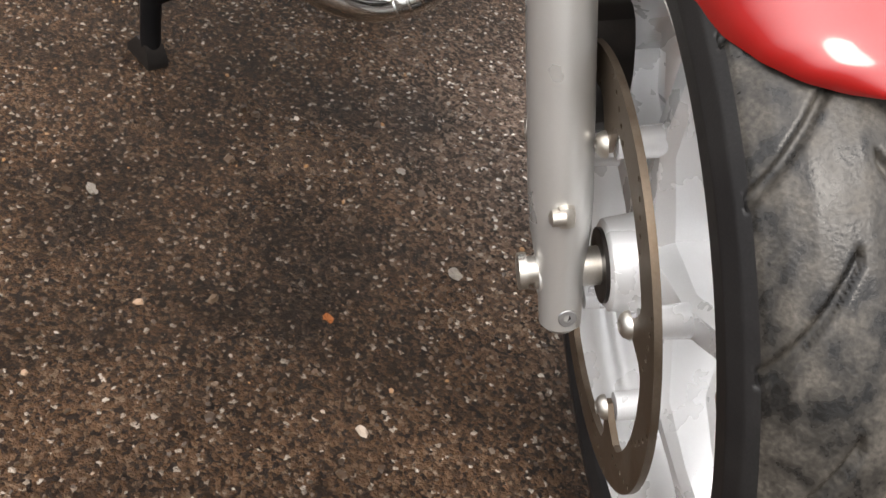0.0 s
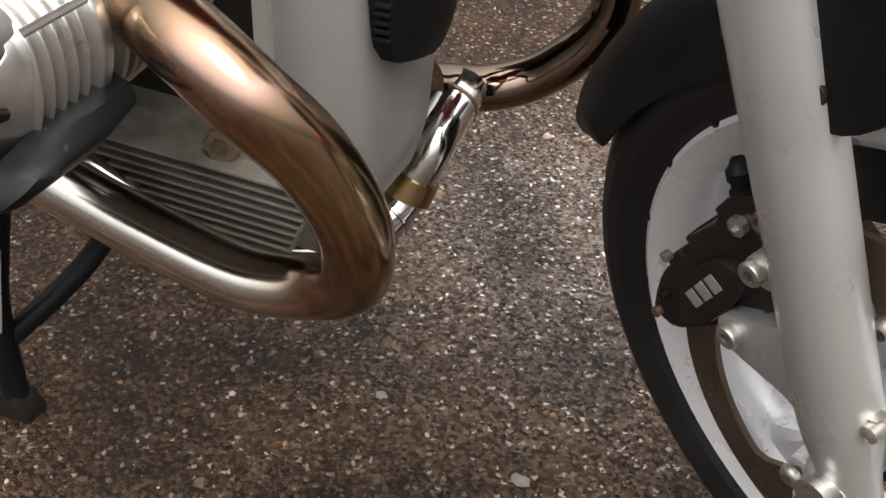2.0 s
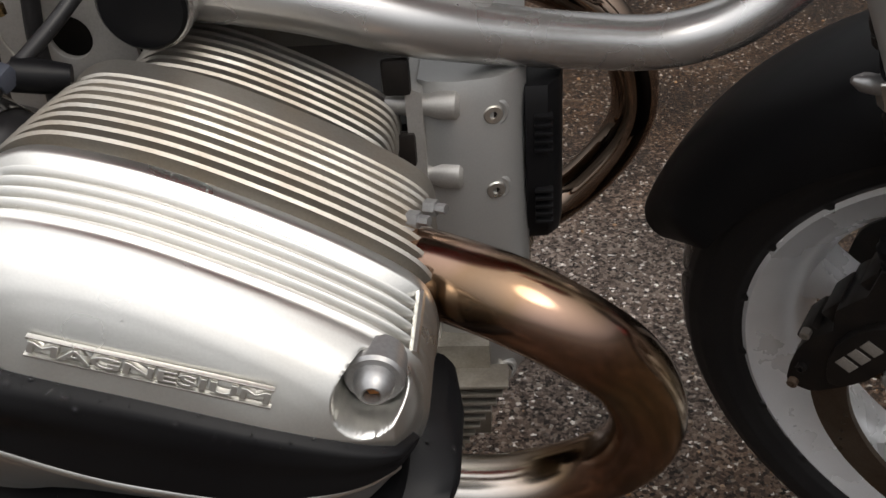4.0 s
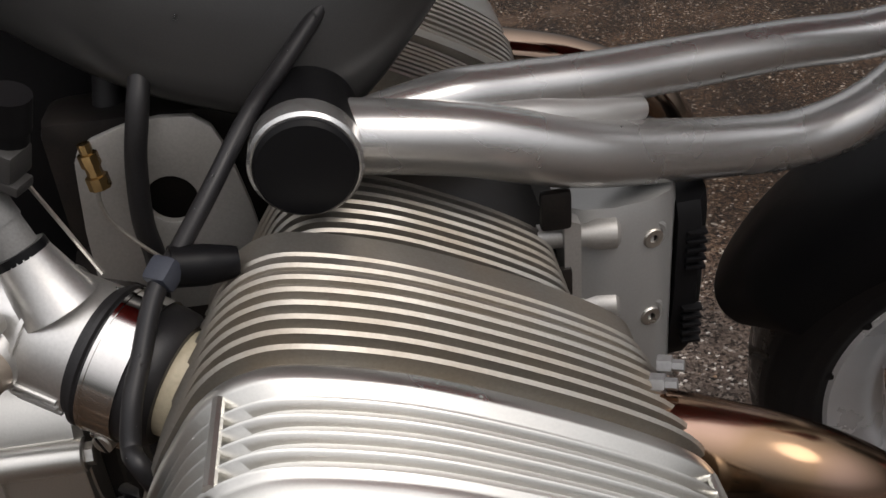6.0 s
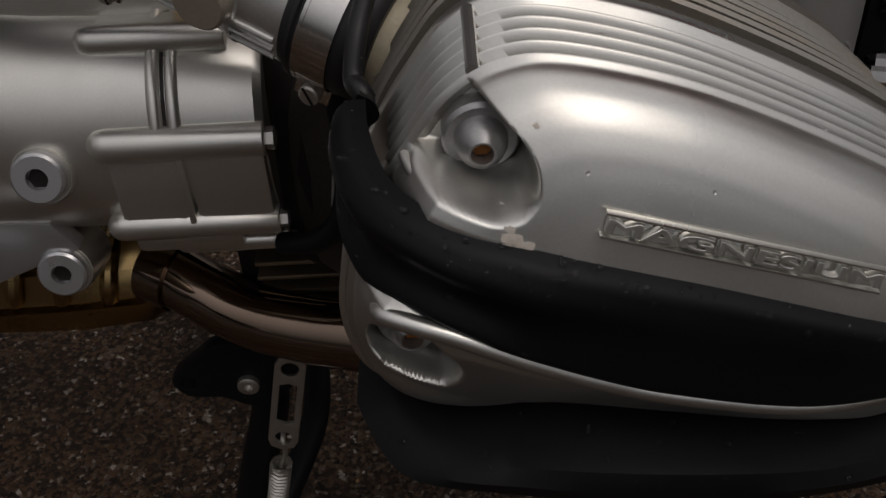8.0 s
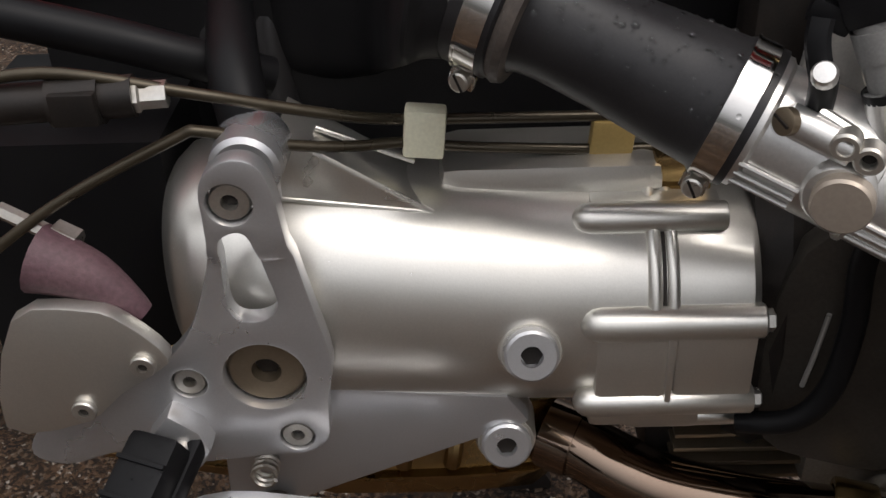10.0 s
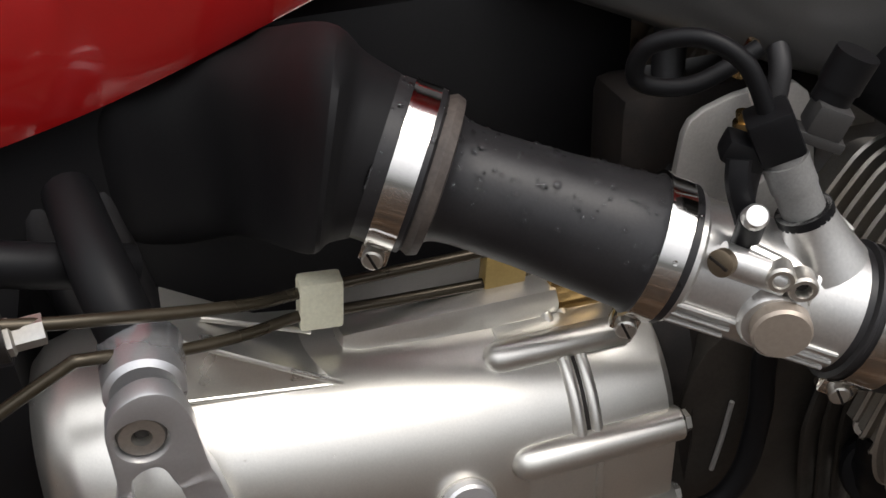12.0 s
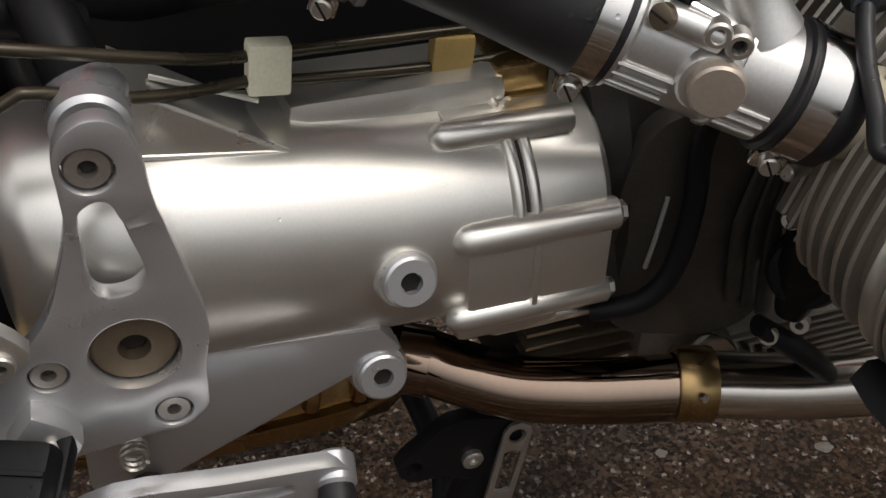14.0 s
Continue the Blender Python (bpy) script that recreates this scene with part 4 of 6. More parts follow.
def gearbox():
    bm = B()
    loft(bm, [superring(*r) for r in ((-0.945, -0.045, 0.545, 0.046, 0.052, 2.4), (-0.937, -0.047, 0.543, 0.056, 0.062, 2.4), (-0.925, -0.050, 0.541, 0.063, 0.068, 2.4), (-0.88, -0.053, 0.537, 0.065, 0.068, 2.3), (-0.82, -0.056, 0.533, 0.063, 0.066, 2.2),
                                      (-0.76, -0.058, 0.529, 0.062, 0.064, 2.1), (-0.693, -0.058, 0.527, 0.0615, 0.063, 2.1))])
    g = part("gearbox", bm, CASE, BIKE, "satin silver gearbox housing with water drops", 50)
    bm = B()
    loft(bm, [superring(*r) for r in ((-0.6945, -0.058, 0.527, 0.0612, 0.0625, 2.1), (-0.684, -0.058, 0.527, 0.0605, 0.062, 2.1), (-0.652, -0.058, 0.526, 0.060, 0.0615, 2.1), (-0.648, -0.058, 0.526, 0.057, 0.0585, 2.1))])
    part("front_case", bm, CASE, g)
    bm = B()
    loft(bm, [superring(*r) for r in ((-0.6968, -0.058, 0.527, 0.0618, 0.0633, 2.1), (-0.6948, -0.058, 0.527, 0.0618, 0.0633, 2.1))])
    part("gasket", bm, DARK, g)
    # seam flange
    for x, r, h in ((-0.7005, 0.0622, 0.0036), (-0.6915, 0.0612, 0.0034)):
        arc = [V((x, -0.058 - r * math.cos(a), 0.527 + r * 1.02 * math.sin(a))) for a in [radians(d) for d in range(16, 84, 4)]]
        part("seam_flange", tube(B(), arc, h, 12, 2), CASE, g)
    # bolt bosses with their bolts
    for x0, y, z, r, tail in ((-0.728, -0.1165, 0.5425, 0.0095, True), (-0.731, -0.1155, 0.4915, 0.0085, False), (-0.705, -0.1, 0.4665, 0.0065, False), (-0.732, -0.087, 0.585, 0.008, False)):
        bm = B()
        end = -0.647 if z < 0.58 else -0.664
        lathe(bm, (x0 - r * 0.9, y, z), (1, 0, 0), [(0, r * 0.25), (r * 0.25, r * 0.68), (r * 0.6, r * 0.92), (r * 1.1, r), (0.03 + r, r), (0.034 + r, r * 0.96), (end - x0 + r * 0.9 - 0.001, r * 0.93), (end - x0 + r * 0.9, r * 0.85)], 24)
        box(bm, ((x0 + end) / 2, y + 0.008, z), (end - x0 - 0.004, 0.018, r * 1.5), bevel=0.002)
        part("bolt_boss", bm, CASE, g)
        if z < 0.58:
            part("hex_bolt", lathe(B(), (end - 0.001, y, z), (1, 0, 0), [(0, r * 0.62), (0.005, r * 0.62), (0.0058, r * 0.45)], 6), ZINC, g)
    for x, y, wide, deep, high in ((-0.7105, -0.1055, 0.036, 0.03, 0.054), (-0.6915, -0.1065, 0.0035, 0.032, 0.052), (-0.669, -0.105, 0.04, 0.03, 0.054)):
        bm = B()
        box(bm, (x, y, 0.515), (wide, deep, high), bevel=min(0.003, wide * 0.3))
        part("web", bm, CASE, g)
    bm = B()
    box(bm, (-0.7, -0.085, 0.475), (0.06, 0.05, 0.016), bevel=0.005)
    part("lower_rib", bm, CASE, g)
    # filler and drain plugs
    for x, y, z, back in ((-0.761, -0.1265, 0.5320, 0.02), (-0.773, -0.113, 0.4590, 0.03)):
        bm = B()
        ax = V((0.02, -0.95, 0.3)) if z > 0.5 else V((0.02, -0.97, 0.24))
        c = V((x, y, z)) - ax.normalized() * 0.004
        lathe(bm, c, -ax, [(0, 0.0152), (0.004, 0.0165), (0.012, 0.0168), (back, 0.0175)], 32)
        part("plug_boss", bm, CASE, g)
        part("sealing_ring", lathe(B(), c, ax, [(0, 0.0145), (0.0015, 0.0145)], 32), ZINC, g)
        socket_bolt("oil_plug", c + ax.normalized() * 0.0012, ax, 0.0135, 0.006, g, PLATE, DARK)
    # triangular gusset ribs at the rear top
    for pts, y in ((((-0.881, 0.6005), (-0.8795, 0.6365), (-0.8075, 0.5903)), -0.0805), (((-0.862, 0.604), (-0.864, 0.628), (-0.8165, 0.608)), -0.060)):
        if y < -0.07:
            bm = sheet(B(), list(pts), [], lambda a, b, h: V((a, y + 0.035 - h, b)), 0.041, 0.001)
            part("gusset", bm, CASE, g)
        for a, b in ((1, 2), (2, 0)) if y < -0.07 else ((1, 2),):
            p, q = pts[a], pts[b]
            part("gusset_rim", tube(B(), [(p[0], y - 0.0055, p[1]), (q[0], y - 0.0055, q[1])], 0.0015, 10, 1), CASE, g)
    bm = B()
    box(bm, (-0.748, -0.046, 0.590), (0.115, 0.05, 0.032), bevel=0.011)
    part("breather_housing", bm, CASE, g)
    bm = B()
    box(bm, (-0.682, -0.044, 0.592), (0.03, 0.045, 0.03), bevel=0.004)
    part("sensor_cover", bm, BRASS, g)
    # lower bracket web
    bm = sheet(B(), [(-0.925, 0.500), (-0.86, 0.498), (-0.772, 0.490), (-0.760, 0.472), (-0.800, 0.455), (-0.912, 0.406), (-0.93, 0.42)], [], lambda a, b, h: V((a, -0.098 - h, b)), 0.012, 0.003)
    part("lower_bracket", bm, PLATE, g)
    bm = B()
    lathe(bm, (-0.902, -0.112, 0.417), (0, -1, 0), [(0, 0.009), (0.003, 0.009), (0.003, 0.004), (0.001, 0.004)], 20)
    part("bracket_eye", bm, DARK, g)
    return g


GEARBOX = gearbox()


# ---- footrest plate, peg and brake pedal ----
def footrest():
    outer = [(-0.9065, 0.618), (-0.906, 0.634), (-0.901, 0.644), (-0.89, 0.6495), (-0.879, 0.646), (-0.8735, 0.633), (-0.8705, 0.606), (-0.864, 0.57), (-0.858, 0.536), (-0.862, 0.512), (-0.863, 0.496), (-0.865, 0.484), (-0.876, 0.475), (-0.893, 0.4745), (-0.912, 0.472), (-0.934, 0.470), (-0.95, 0.475),
             (-0.975, 0.478), (-1.002, 0.470), (-1.02, 0.478), (-1.01, 0.498), (-0.985, 0.512), (-0.955, 0.526), (-0.928, 0.55), (-0.914, 0.58), (-0.9075, 0.603)]
    slot = [(-0.902, 0.603), (-0.899, 0.6105), (-0.8915, 0.613), (-0.887, 0.608), (-0.8835, 0.59), (-0.880, 0.572), (-0.884, 0.564), (-0.892, 0.561), (-0.9005, 0.563), (-0.9035, 0.573)]
    big = circle(-0.892, 0.5265, 0.0205, 36)
    bolts = [(-0.8935, 0.6275, 0.0105), (-0.8805, 0.4865, 0.009), (-0.930, 0.5235, 0.009)]
    holes = [smooth2(slot, 4), big] + [circle(x, z, r, 20) for x, z, r in bolts]
    bm = sheet(B(), smooth2(outer, 4), holes, lambda a, b, h: V((a, -0.122 - h - (0.004 if b > 0.6 else 0), b)), 0.011, 0.0022)
    plate = part("footrest_plate", bm, PLATE, BIKE, "satin alloy footrest plate")
    part("boss", lathe(B(), (-0.89, -0.085, 0.632), (0, -1, 0), [(0, 0.018), (0.028, 0.0165), (0.03, 0.014)], 28), PLATE, plate)
    part("pivot_cover", lathe(B(), (-0.892, -0.1, 0.5265), (0, -1, 0), [(0, 0.0195), (0.026, 0.0195), (0.0275, 0.018), (0.0275, 0.0075), (0.02, 0.0065)], 36), BRONZE, plate, "bronze-coloured pivot cap with a hexagon socket")
    part("socket", lathe(B(), (-0.892, -0.1205, 0.5265), (0, -1, 0), [(0, 0.0066), (0.001, 0.0066)], 6), DARK, plate)
    for x, z, r in bolts:
        part("bolt_bore", lathe(B(), (x, -0.1165, z), (0, -1, 0), [(0, r * 1.15), (0.003, r * 1.15)], 20), DARK, plate)
        socket_bolt("plate_bolt", (x, -0.121 - (0.005 if z > 0.6 else 0.002), z), (0, -1, 0), r * 0.92, 0.0085, plate, ZINC, DARK)
    bm = sheet(B(), [(-0.922, 0.49), (-0.926, 0.502), (-0.94, 0.514), (-0.955, 0.495), (-0.942, 0.478), (-0.928, 0.478)], [], lambda a, b, h: V((a, -0.130 - h, b)), 0.016, 0.003)
    part("peg_clevis", bm, PLATE, plate)
    part("clevis_pin", lathe(B(), (-0.936, -0.145, 0.492), (0, -1, 0), [(0, 0.0062), (0.006, 0.0062), (0.0068, 0.005)], 16), ZINC, plate)
    # heel guard of the swinging arm side
    bm = sheet(B(), smooth2([(-1.0, 0.575), (-0.965, 0.58), (-0.948, 0.572), (-0.932, 0.552), (-0.94, 0.542), (-0.958, 0.53), (-0.98, 0.512), (-1.02, 0.51)], 3), [], lambda a, b, h: V((a, -0.138 - h, b)), 0.009, 0.002)
    part("master_cylinder_bracket", bm, CASE, plate)
    for x, z in ((-0.944, 0.548), (-0.978, 0.521)):
        socket_bolt("bracket_bolt", (x, -0.146, z), (0, -1, 0), 0.0062, 0.004, plate, ZINC)
    part("gaiter", tube(B(), [(-0.99, -0.125, 0.595), (-0.965, -0.128, 0.585), (-0.945, -0.13, 0.565)], [0.017, 0.012, 0.006], 14, 5), material("faded_purple_rubber", (0.09, 0.045, 0.055), 0.6, 0, 0.2, 400, 0.0004, (0.14, 0.08, 0.085), 40, 0.6), plate, "faded purple rubber boot")
    # peg
    bm = B()
    d = V((-0.040, -0.105, -0.055)).normalized()
    a, up = V((-0.942, -0.146, 0.502)), V((-0.15, -0.42, 0.9)).normalized()
    side = d.cross(up).normalized()
    up = side.cross(d).normalized()
    box(bm, a + d * 0.055, (0.105, 0.028, 0.022), d, side, 0.005)
    peg = part("footrest", bm, BLACK, BIKE, "black ribbed rubber footrest")
    for k in range(5):
        bm = B()
        box(bm, a + d * (0.018 + 0.019 * k) + up * 0.0112, (0.0028, 0.027, 0.003), d, side, 0.001)
        part("rib", bm, BLACK, peg)
    bm = B()
    box(bm, a + d * 0.045 - up * 0.011 - side * 0.012, (0.1, 0.008, 0.012), d, side, 0.003)
    part("peg_core", bm, BLACK, peg)
    # brake pedal
    outer = [(-0.975, 0.446), (-0.953, 0.452), (-0.917, 0.464), (-0.87, 0.4575), (-0.822, 0.452), (-0.812, 0.449), (-0.807, 0.441), (-0.811, 0.432), (-0.822, 0.4285), (-0.87, 0.434), (-0.917, 0.441), (-0.95, 0.431), (-0.975, 0.427)]
    slots = [[(-0.905, 0.4545), (-0.86, 0.449), (-0.838, 0.4455), (-0.836, 0.4415), (-0.842, 0.4395), (-0.87, 0.442), (-0.903, 0.447)], [(-0.962, 0.443), (-0.935, 0.4515), (-0.93, 0.4495), (-0.932, 0.4455), (-0.96, 0.437)]]
    bm = sheet(B(), smooth2(outer, 3), [smooth2(s, 2) for s in slots], lambda a, b, h: V((a + 0.004, -0.157 - h, b + 0.010)), 0.011, 0.002)
    pedal = part("brake_pedal", bm, PLATE, BIKE, "alloy brake pedal with two slots")
    p, q = V((-0.8105, -0.156, 0.451)), V((-0.818, -0.210, 0.431))
    ax = (q - p).normalized()
    part("toe_boss", lathe(B(), p - ax * 0.004, ax, [(0, 0.0085), (0.002, 0.0108), (0.016, 0.0108), (0.018, 0.009)], 24), PLATE, pedal)
    part("toe_rubber", lathe(B(), p + ax * 0.012, ax, [(0, 0.0095)] + [(0.003 + 0.0032 * k, 0.0098 if k % 2 else 0.0090) for k in range(12)] + [(0.043, 0.0095)], 24), RUBBER, pedal, "black ribbed toe rubber")
    part("toe_cap", lathe(B(), p + ax * 0.054, ax, [(0, 0.0088), (0.004, 0.0098), (0.009, 0.0092), (0.012, 0.006)], 24), PLATE, pedal)
    part("return_spring", tube(B(), [V((-0.905 + 0.0065 * math.cos(t), -0.112 - 0.0006 * t, 0.447 + 0.0065 * math.sin(t))) for t in [k * 0.6 for k in range(32)]], 0.0014, 6, 1), ZINC, pedal)


footrest()


# ---- engine block, front cover and sump ----
def engine():
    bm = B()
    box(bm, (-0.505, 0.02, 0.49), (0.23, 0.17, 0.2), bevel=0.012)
    block = part("engine_block", bm, DARK, BIKE, "cast crankcase, near black")
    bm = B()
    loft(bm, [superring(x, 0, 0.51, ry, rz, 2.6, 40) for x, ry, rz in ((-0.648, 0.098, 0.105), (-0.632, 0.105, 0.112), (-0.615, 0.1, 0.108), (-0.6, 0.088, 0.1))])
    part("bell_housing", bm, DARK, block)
    # front (alternator) cover: tall casting with two columns of bolts
    prof = [(-0.394, -0.072), (-0.388, -0.076), (-0.372, -0.078), (-0.352, -0.074), (-0.340, -0.066), (-0.333, -0.05), (-0.333, 0.05), (-0.340, 0.066), (-0.372, 0.078), (-0.394, 0.072)]
    rings = []
    for z, k, dx in ((0.375, 0.55, 0.02), (0.39, 0.8, 0.012), (0.41, 0.92, 0.004), (0.45, 0.98, 0), (0.5, 1, 0), (0.605, 1, 0), (0.618, 0.94, 0)):
        rings.append([V((x - dx * 0.3, y * k, z)) for x, y in prof])
    bm = B()
    loft(bm, rings)
    front = part("front_cover", bm, ALTCOVER, BIKE, "silver alternator cover casting")
    bm = B()
    loft(bm, [[V((-0.4, y, z)) for y, z in ((-0.082, 0.40), (-0.082, 0.62), (0.082, 0.62), (0.082, 0.40))], [V((-0.391, y, z)) for y, z in ((-0.08, 0.40), (-0.08, 0.615), (0.08, 0.615), (0.08, 0.40))]])
    part("seam", bm, CAST, front)
    for z in (0.4, 0.548, 0.5975):
        y = -0.0715 if z > 0.45 else -0.066
        bm = ringlathe(B(), (-0.352, y, z), (0.25, -1, 0), [(-0.002, 0.0058), (0.0008, 0.0062), (0.0012, 0.0078), (0.0002, 0.0092), (-0.003, 0.010), (-0.006, 0.006)], 24)
        part("bolt_recess", bm, ALTCOVER, front)
        socket_bolt("cover_screw", (-0.3525, y - 0.0005, z), (0.25, -1, 0), 0.0056, 0.0032, front, ZINC, DARK)
    for z in (0.565, 0.61):
        bm = lathe(B(), (-0.386, -0.0735, z - 0.005), (1, -0.1, 0), [(-0.026, 0.0065), (-0.002, 0.0065), (0.004, 0.0085), (0.014, 0.0085), (0.016, 0.006)], 20)
        part("casting_boss", bm, CAST, front)
        # solid black block stands in for the shade in a hollow
        bm = B()
        box(bm, (-0.404, -0.081, z + 0.016), (0.016, 0.006, 0.022), bevel=0.003)
        part("pocket_shade", bm, DARK, front)
    # black ribbed belt cover in front
    rings = []
    for z, k in ((0.487, 0.35), (0.492, 0.7), (0.505, 0.88), (0.54, 1.0), (0.595, 1.03), (0.605, 0.95)):
        rings.append([V((x, y * k, z)) for x, y in ((-0.334, -0.058), (-0.321, -0.057), (-0.314, -0.045), (-0.311, -0.02), (-0.311, 0.02), (-0.314, 0.045), (-0.321, 0.057), (-0.334, 0.058))])
    bm = B()
    loft(bm, rings)
    belt = part("belt_cover", bm, BLACK, BIKE, "black ribbed plastic front cover")
    for z0 in (0.516, 0.566):
        for k in range(5):
            bm = B()
            box(bm, (-0.3235, -0.0585, z0 + 0.0055 * k), (0.011, 0.006, 0.0024), bevel=0.0008)
            part("vent_slat", bm, BLACK, belt)
    # sump with side fins and an oil plug
    bm = B()
    loft(bm, [[V((x, y, z)) for x, y in ((x0, -w), (x1, -w), (x1, w), (x0, w))] for z, w, x0, x1 in ((0.338, 0.055, -0.55, -0.375), (0.35, 0.075, -0.575, -0.362), (0.4, 0.088, -0.6, -0.36), (0.44, 0.088, -0.6, -0.36))])
    sump = part("oil_sump", bm, GRIMECAST, BIKE, "finned cast oil sump")
    for k in range(9):
        z = 0.352 + 0.0085 * k
        y = -0.074 - 0.0016 * k
        bm = B()
        box(bm, (-0.48 + 0.004 * k, y - 0.008, z), (0.2, 0.022, 0.0028), bevel=0.001)
        part("sump_fin", bm, GRIMECAST, sump)
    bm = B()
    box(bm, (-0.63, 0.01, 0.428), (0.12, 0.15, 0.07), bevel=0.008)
    rear = part("rear_sump", bm, DARK, sump, "near-black rear end of the sump")
    for k in range(4):
        bm = B()
        box(bm, (-0.605, -0.072, 0.399 + 0.011 * k), (0.14, 0.02, 0.0032), bevel=0.001)
        part("sump_fin", bm, BRONZE, rear)
    part("oil_plug", lathe(B(), (-0.424, -0.088, 0.4305), (0.15, -1, 0.1), [(0, 0.0135), (0.006, 0.0135), (0.008, 0.012), (0.008, 0.0065), (0.003, 0.006)], 6), BRONZE, sump, "brown corroded plug")
    part("plug_core", lathe(B(), (-0.4235, -0.0915, 0.431), (0.15, -1, 0.1), [(0, 0.0062), (0.0006, 0.0062)], 20), RUSTDARK, sump)
    part("drain_bolt", lathe(B(), (-0.395, -0.075, 0.352), (0.6, -0.7, 0), [(0, 0.006), (0.006, 0.006), (0.006, 0.003), (0.002, 0.003)], 16), DARK, sump)
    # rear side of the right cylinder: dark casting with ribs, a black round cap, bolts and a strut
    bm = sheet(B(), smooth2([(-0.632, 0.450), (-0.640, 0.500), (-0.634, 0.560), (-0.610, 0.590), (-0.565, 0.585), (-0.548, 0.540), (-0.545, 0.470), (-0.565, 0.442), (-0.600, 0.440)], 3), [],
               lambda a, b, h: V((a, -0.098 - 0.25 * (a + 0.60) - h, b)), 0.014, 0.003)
    chest = part("crankcase_shoulder", bm, DARKCAST, BIKE, "dark crankcase shoulder with cast ribs")
    part("cast_edge", tube(B(), [(-0.6135, -0.110, 0.5400), (-0.6165, -0.110, 0.5150), (-0.6195, -0.109, 0.4930)], 0.0014, 8, 3), CAST, chest)
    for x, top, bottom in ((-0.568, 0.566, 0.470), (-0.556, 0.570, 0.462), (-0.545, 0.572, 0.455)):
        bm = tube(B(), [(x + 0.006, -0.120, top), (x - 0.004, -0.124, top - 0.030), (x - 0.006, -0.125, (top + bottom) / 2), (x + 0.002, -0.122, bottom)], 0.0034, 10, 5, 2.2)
        part("cast_rib", bm, DARKCAST, chest)
    for x, z in ((-0.604, 0.5235), (-0.5985, 0.5215), (-0.593, 0.5195), (-0.5875, 0.5175)):
        bm = B()
        box(bm, (x, -0.1115 - 0.25 * (x + 0.60), z), (0.0035, 0.0012, 0.005), (1, -0.25, 0.3), (0, 1, 0), 0.0003)
        part("casting_mark", bm, DARKCAST, chest)
    cap = V((-0.545, -0.15, 0.5035))
    face = V((-0.62, -0.70, 0.28)).normalized()
    part("breather_cap", lathe(B(), cap - face * 0.012, face, [(0, 0.0215), (0.012, 0.0215), (0.0145, 0.0195), (0.0155, 0.009)], 36), BLACK, chest, "black round cover cap")
    part("cap_lug", tube(B(), [cap + V((-0.010, 0, 0.034)), cap + V((0.001, 0.002, 0.004)), cap + V((0.0, 0.004, -0.032))], [0.0085, 0.016, 0.0085], 14, 5), BLACK, chest)
    for p in ((-0.5644, -0.15, 0.5427), (-0.5585, -0.15, 0.4606), (-0.539, -0.15, 0.4638)):
        socket_bolt("chest_bolt", V(p) - face * 0.008, face, 0.0056, 0.010, chest, ZINC, DARK)
    part("spacer", lathe(B(), V((-0.5713, -0.150, 0.5731)) - face * 0.004, (-1, -0.3, 0.05), [(-0.012, 0.0045), (0.006, 0.0045), (0.007, 0.0035)], 16), ZINC, chest)
    part("lower_strut", tube(B(), [V((-0.5585, -0.15, 0.4606)) + V((-0.004, 0.006, 0.004)), (-0.530, -0.152, 0.440), (-0.505, -0.153, 0.414)], [0.008, 0.010, 0.009], 14, 5, 0.7), BLACK, chest)


engine()


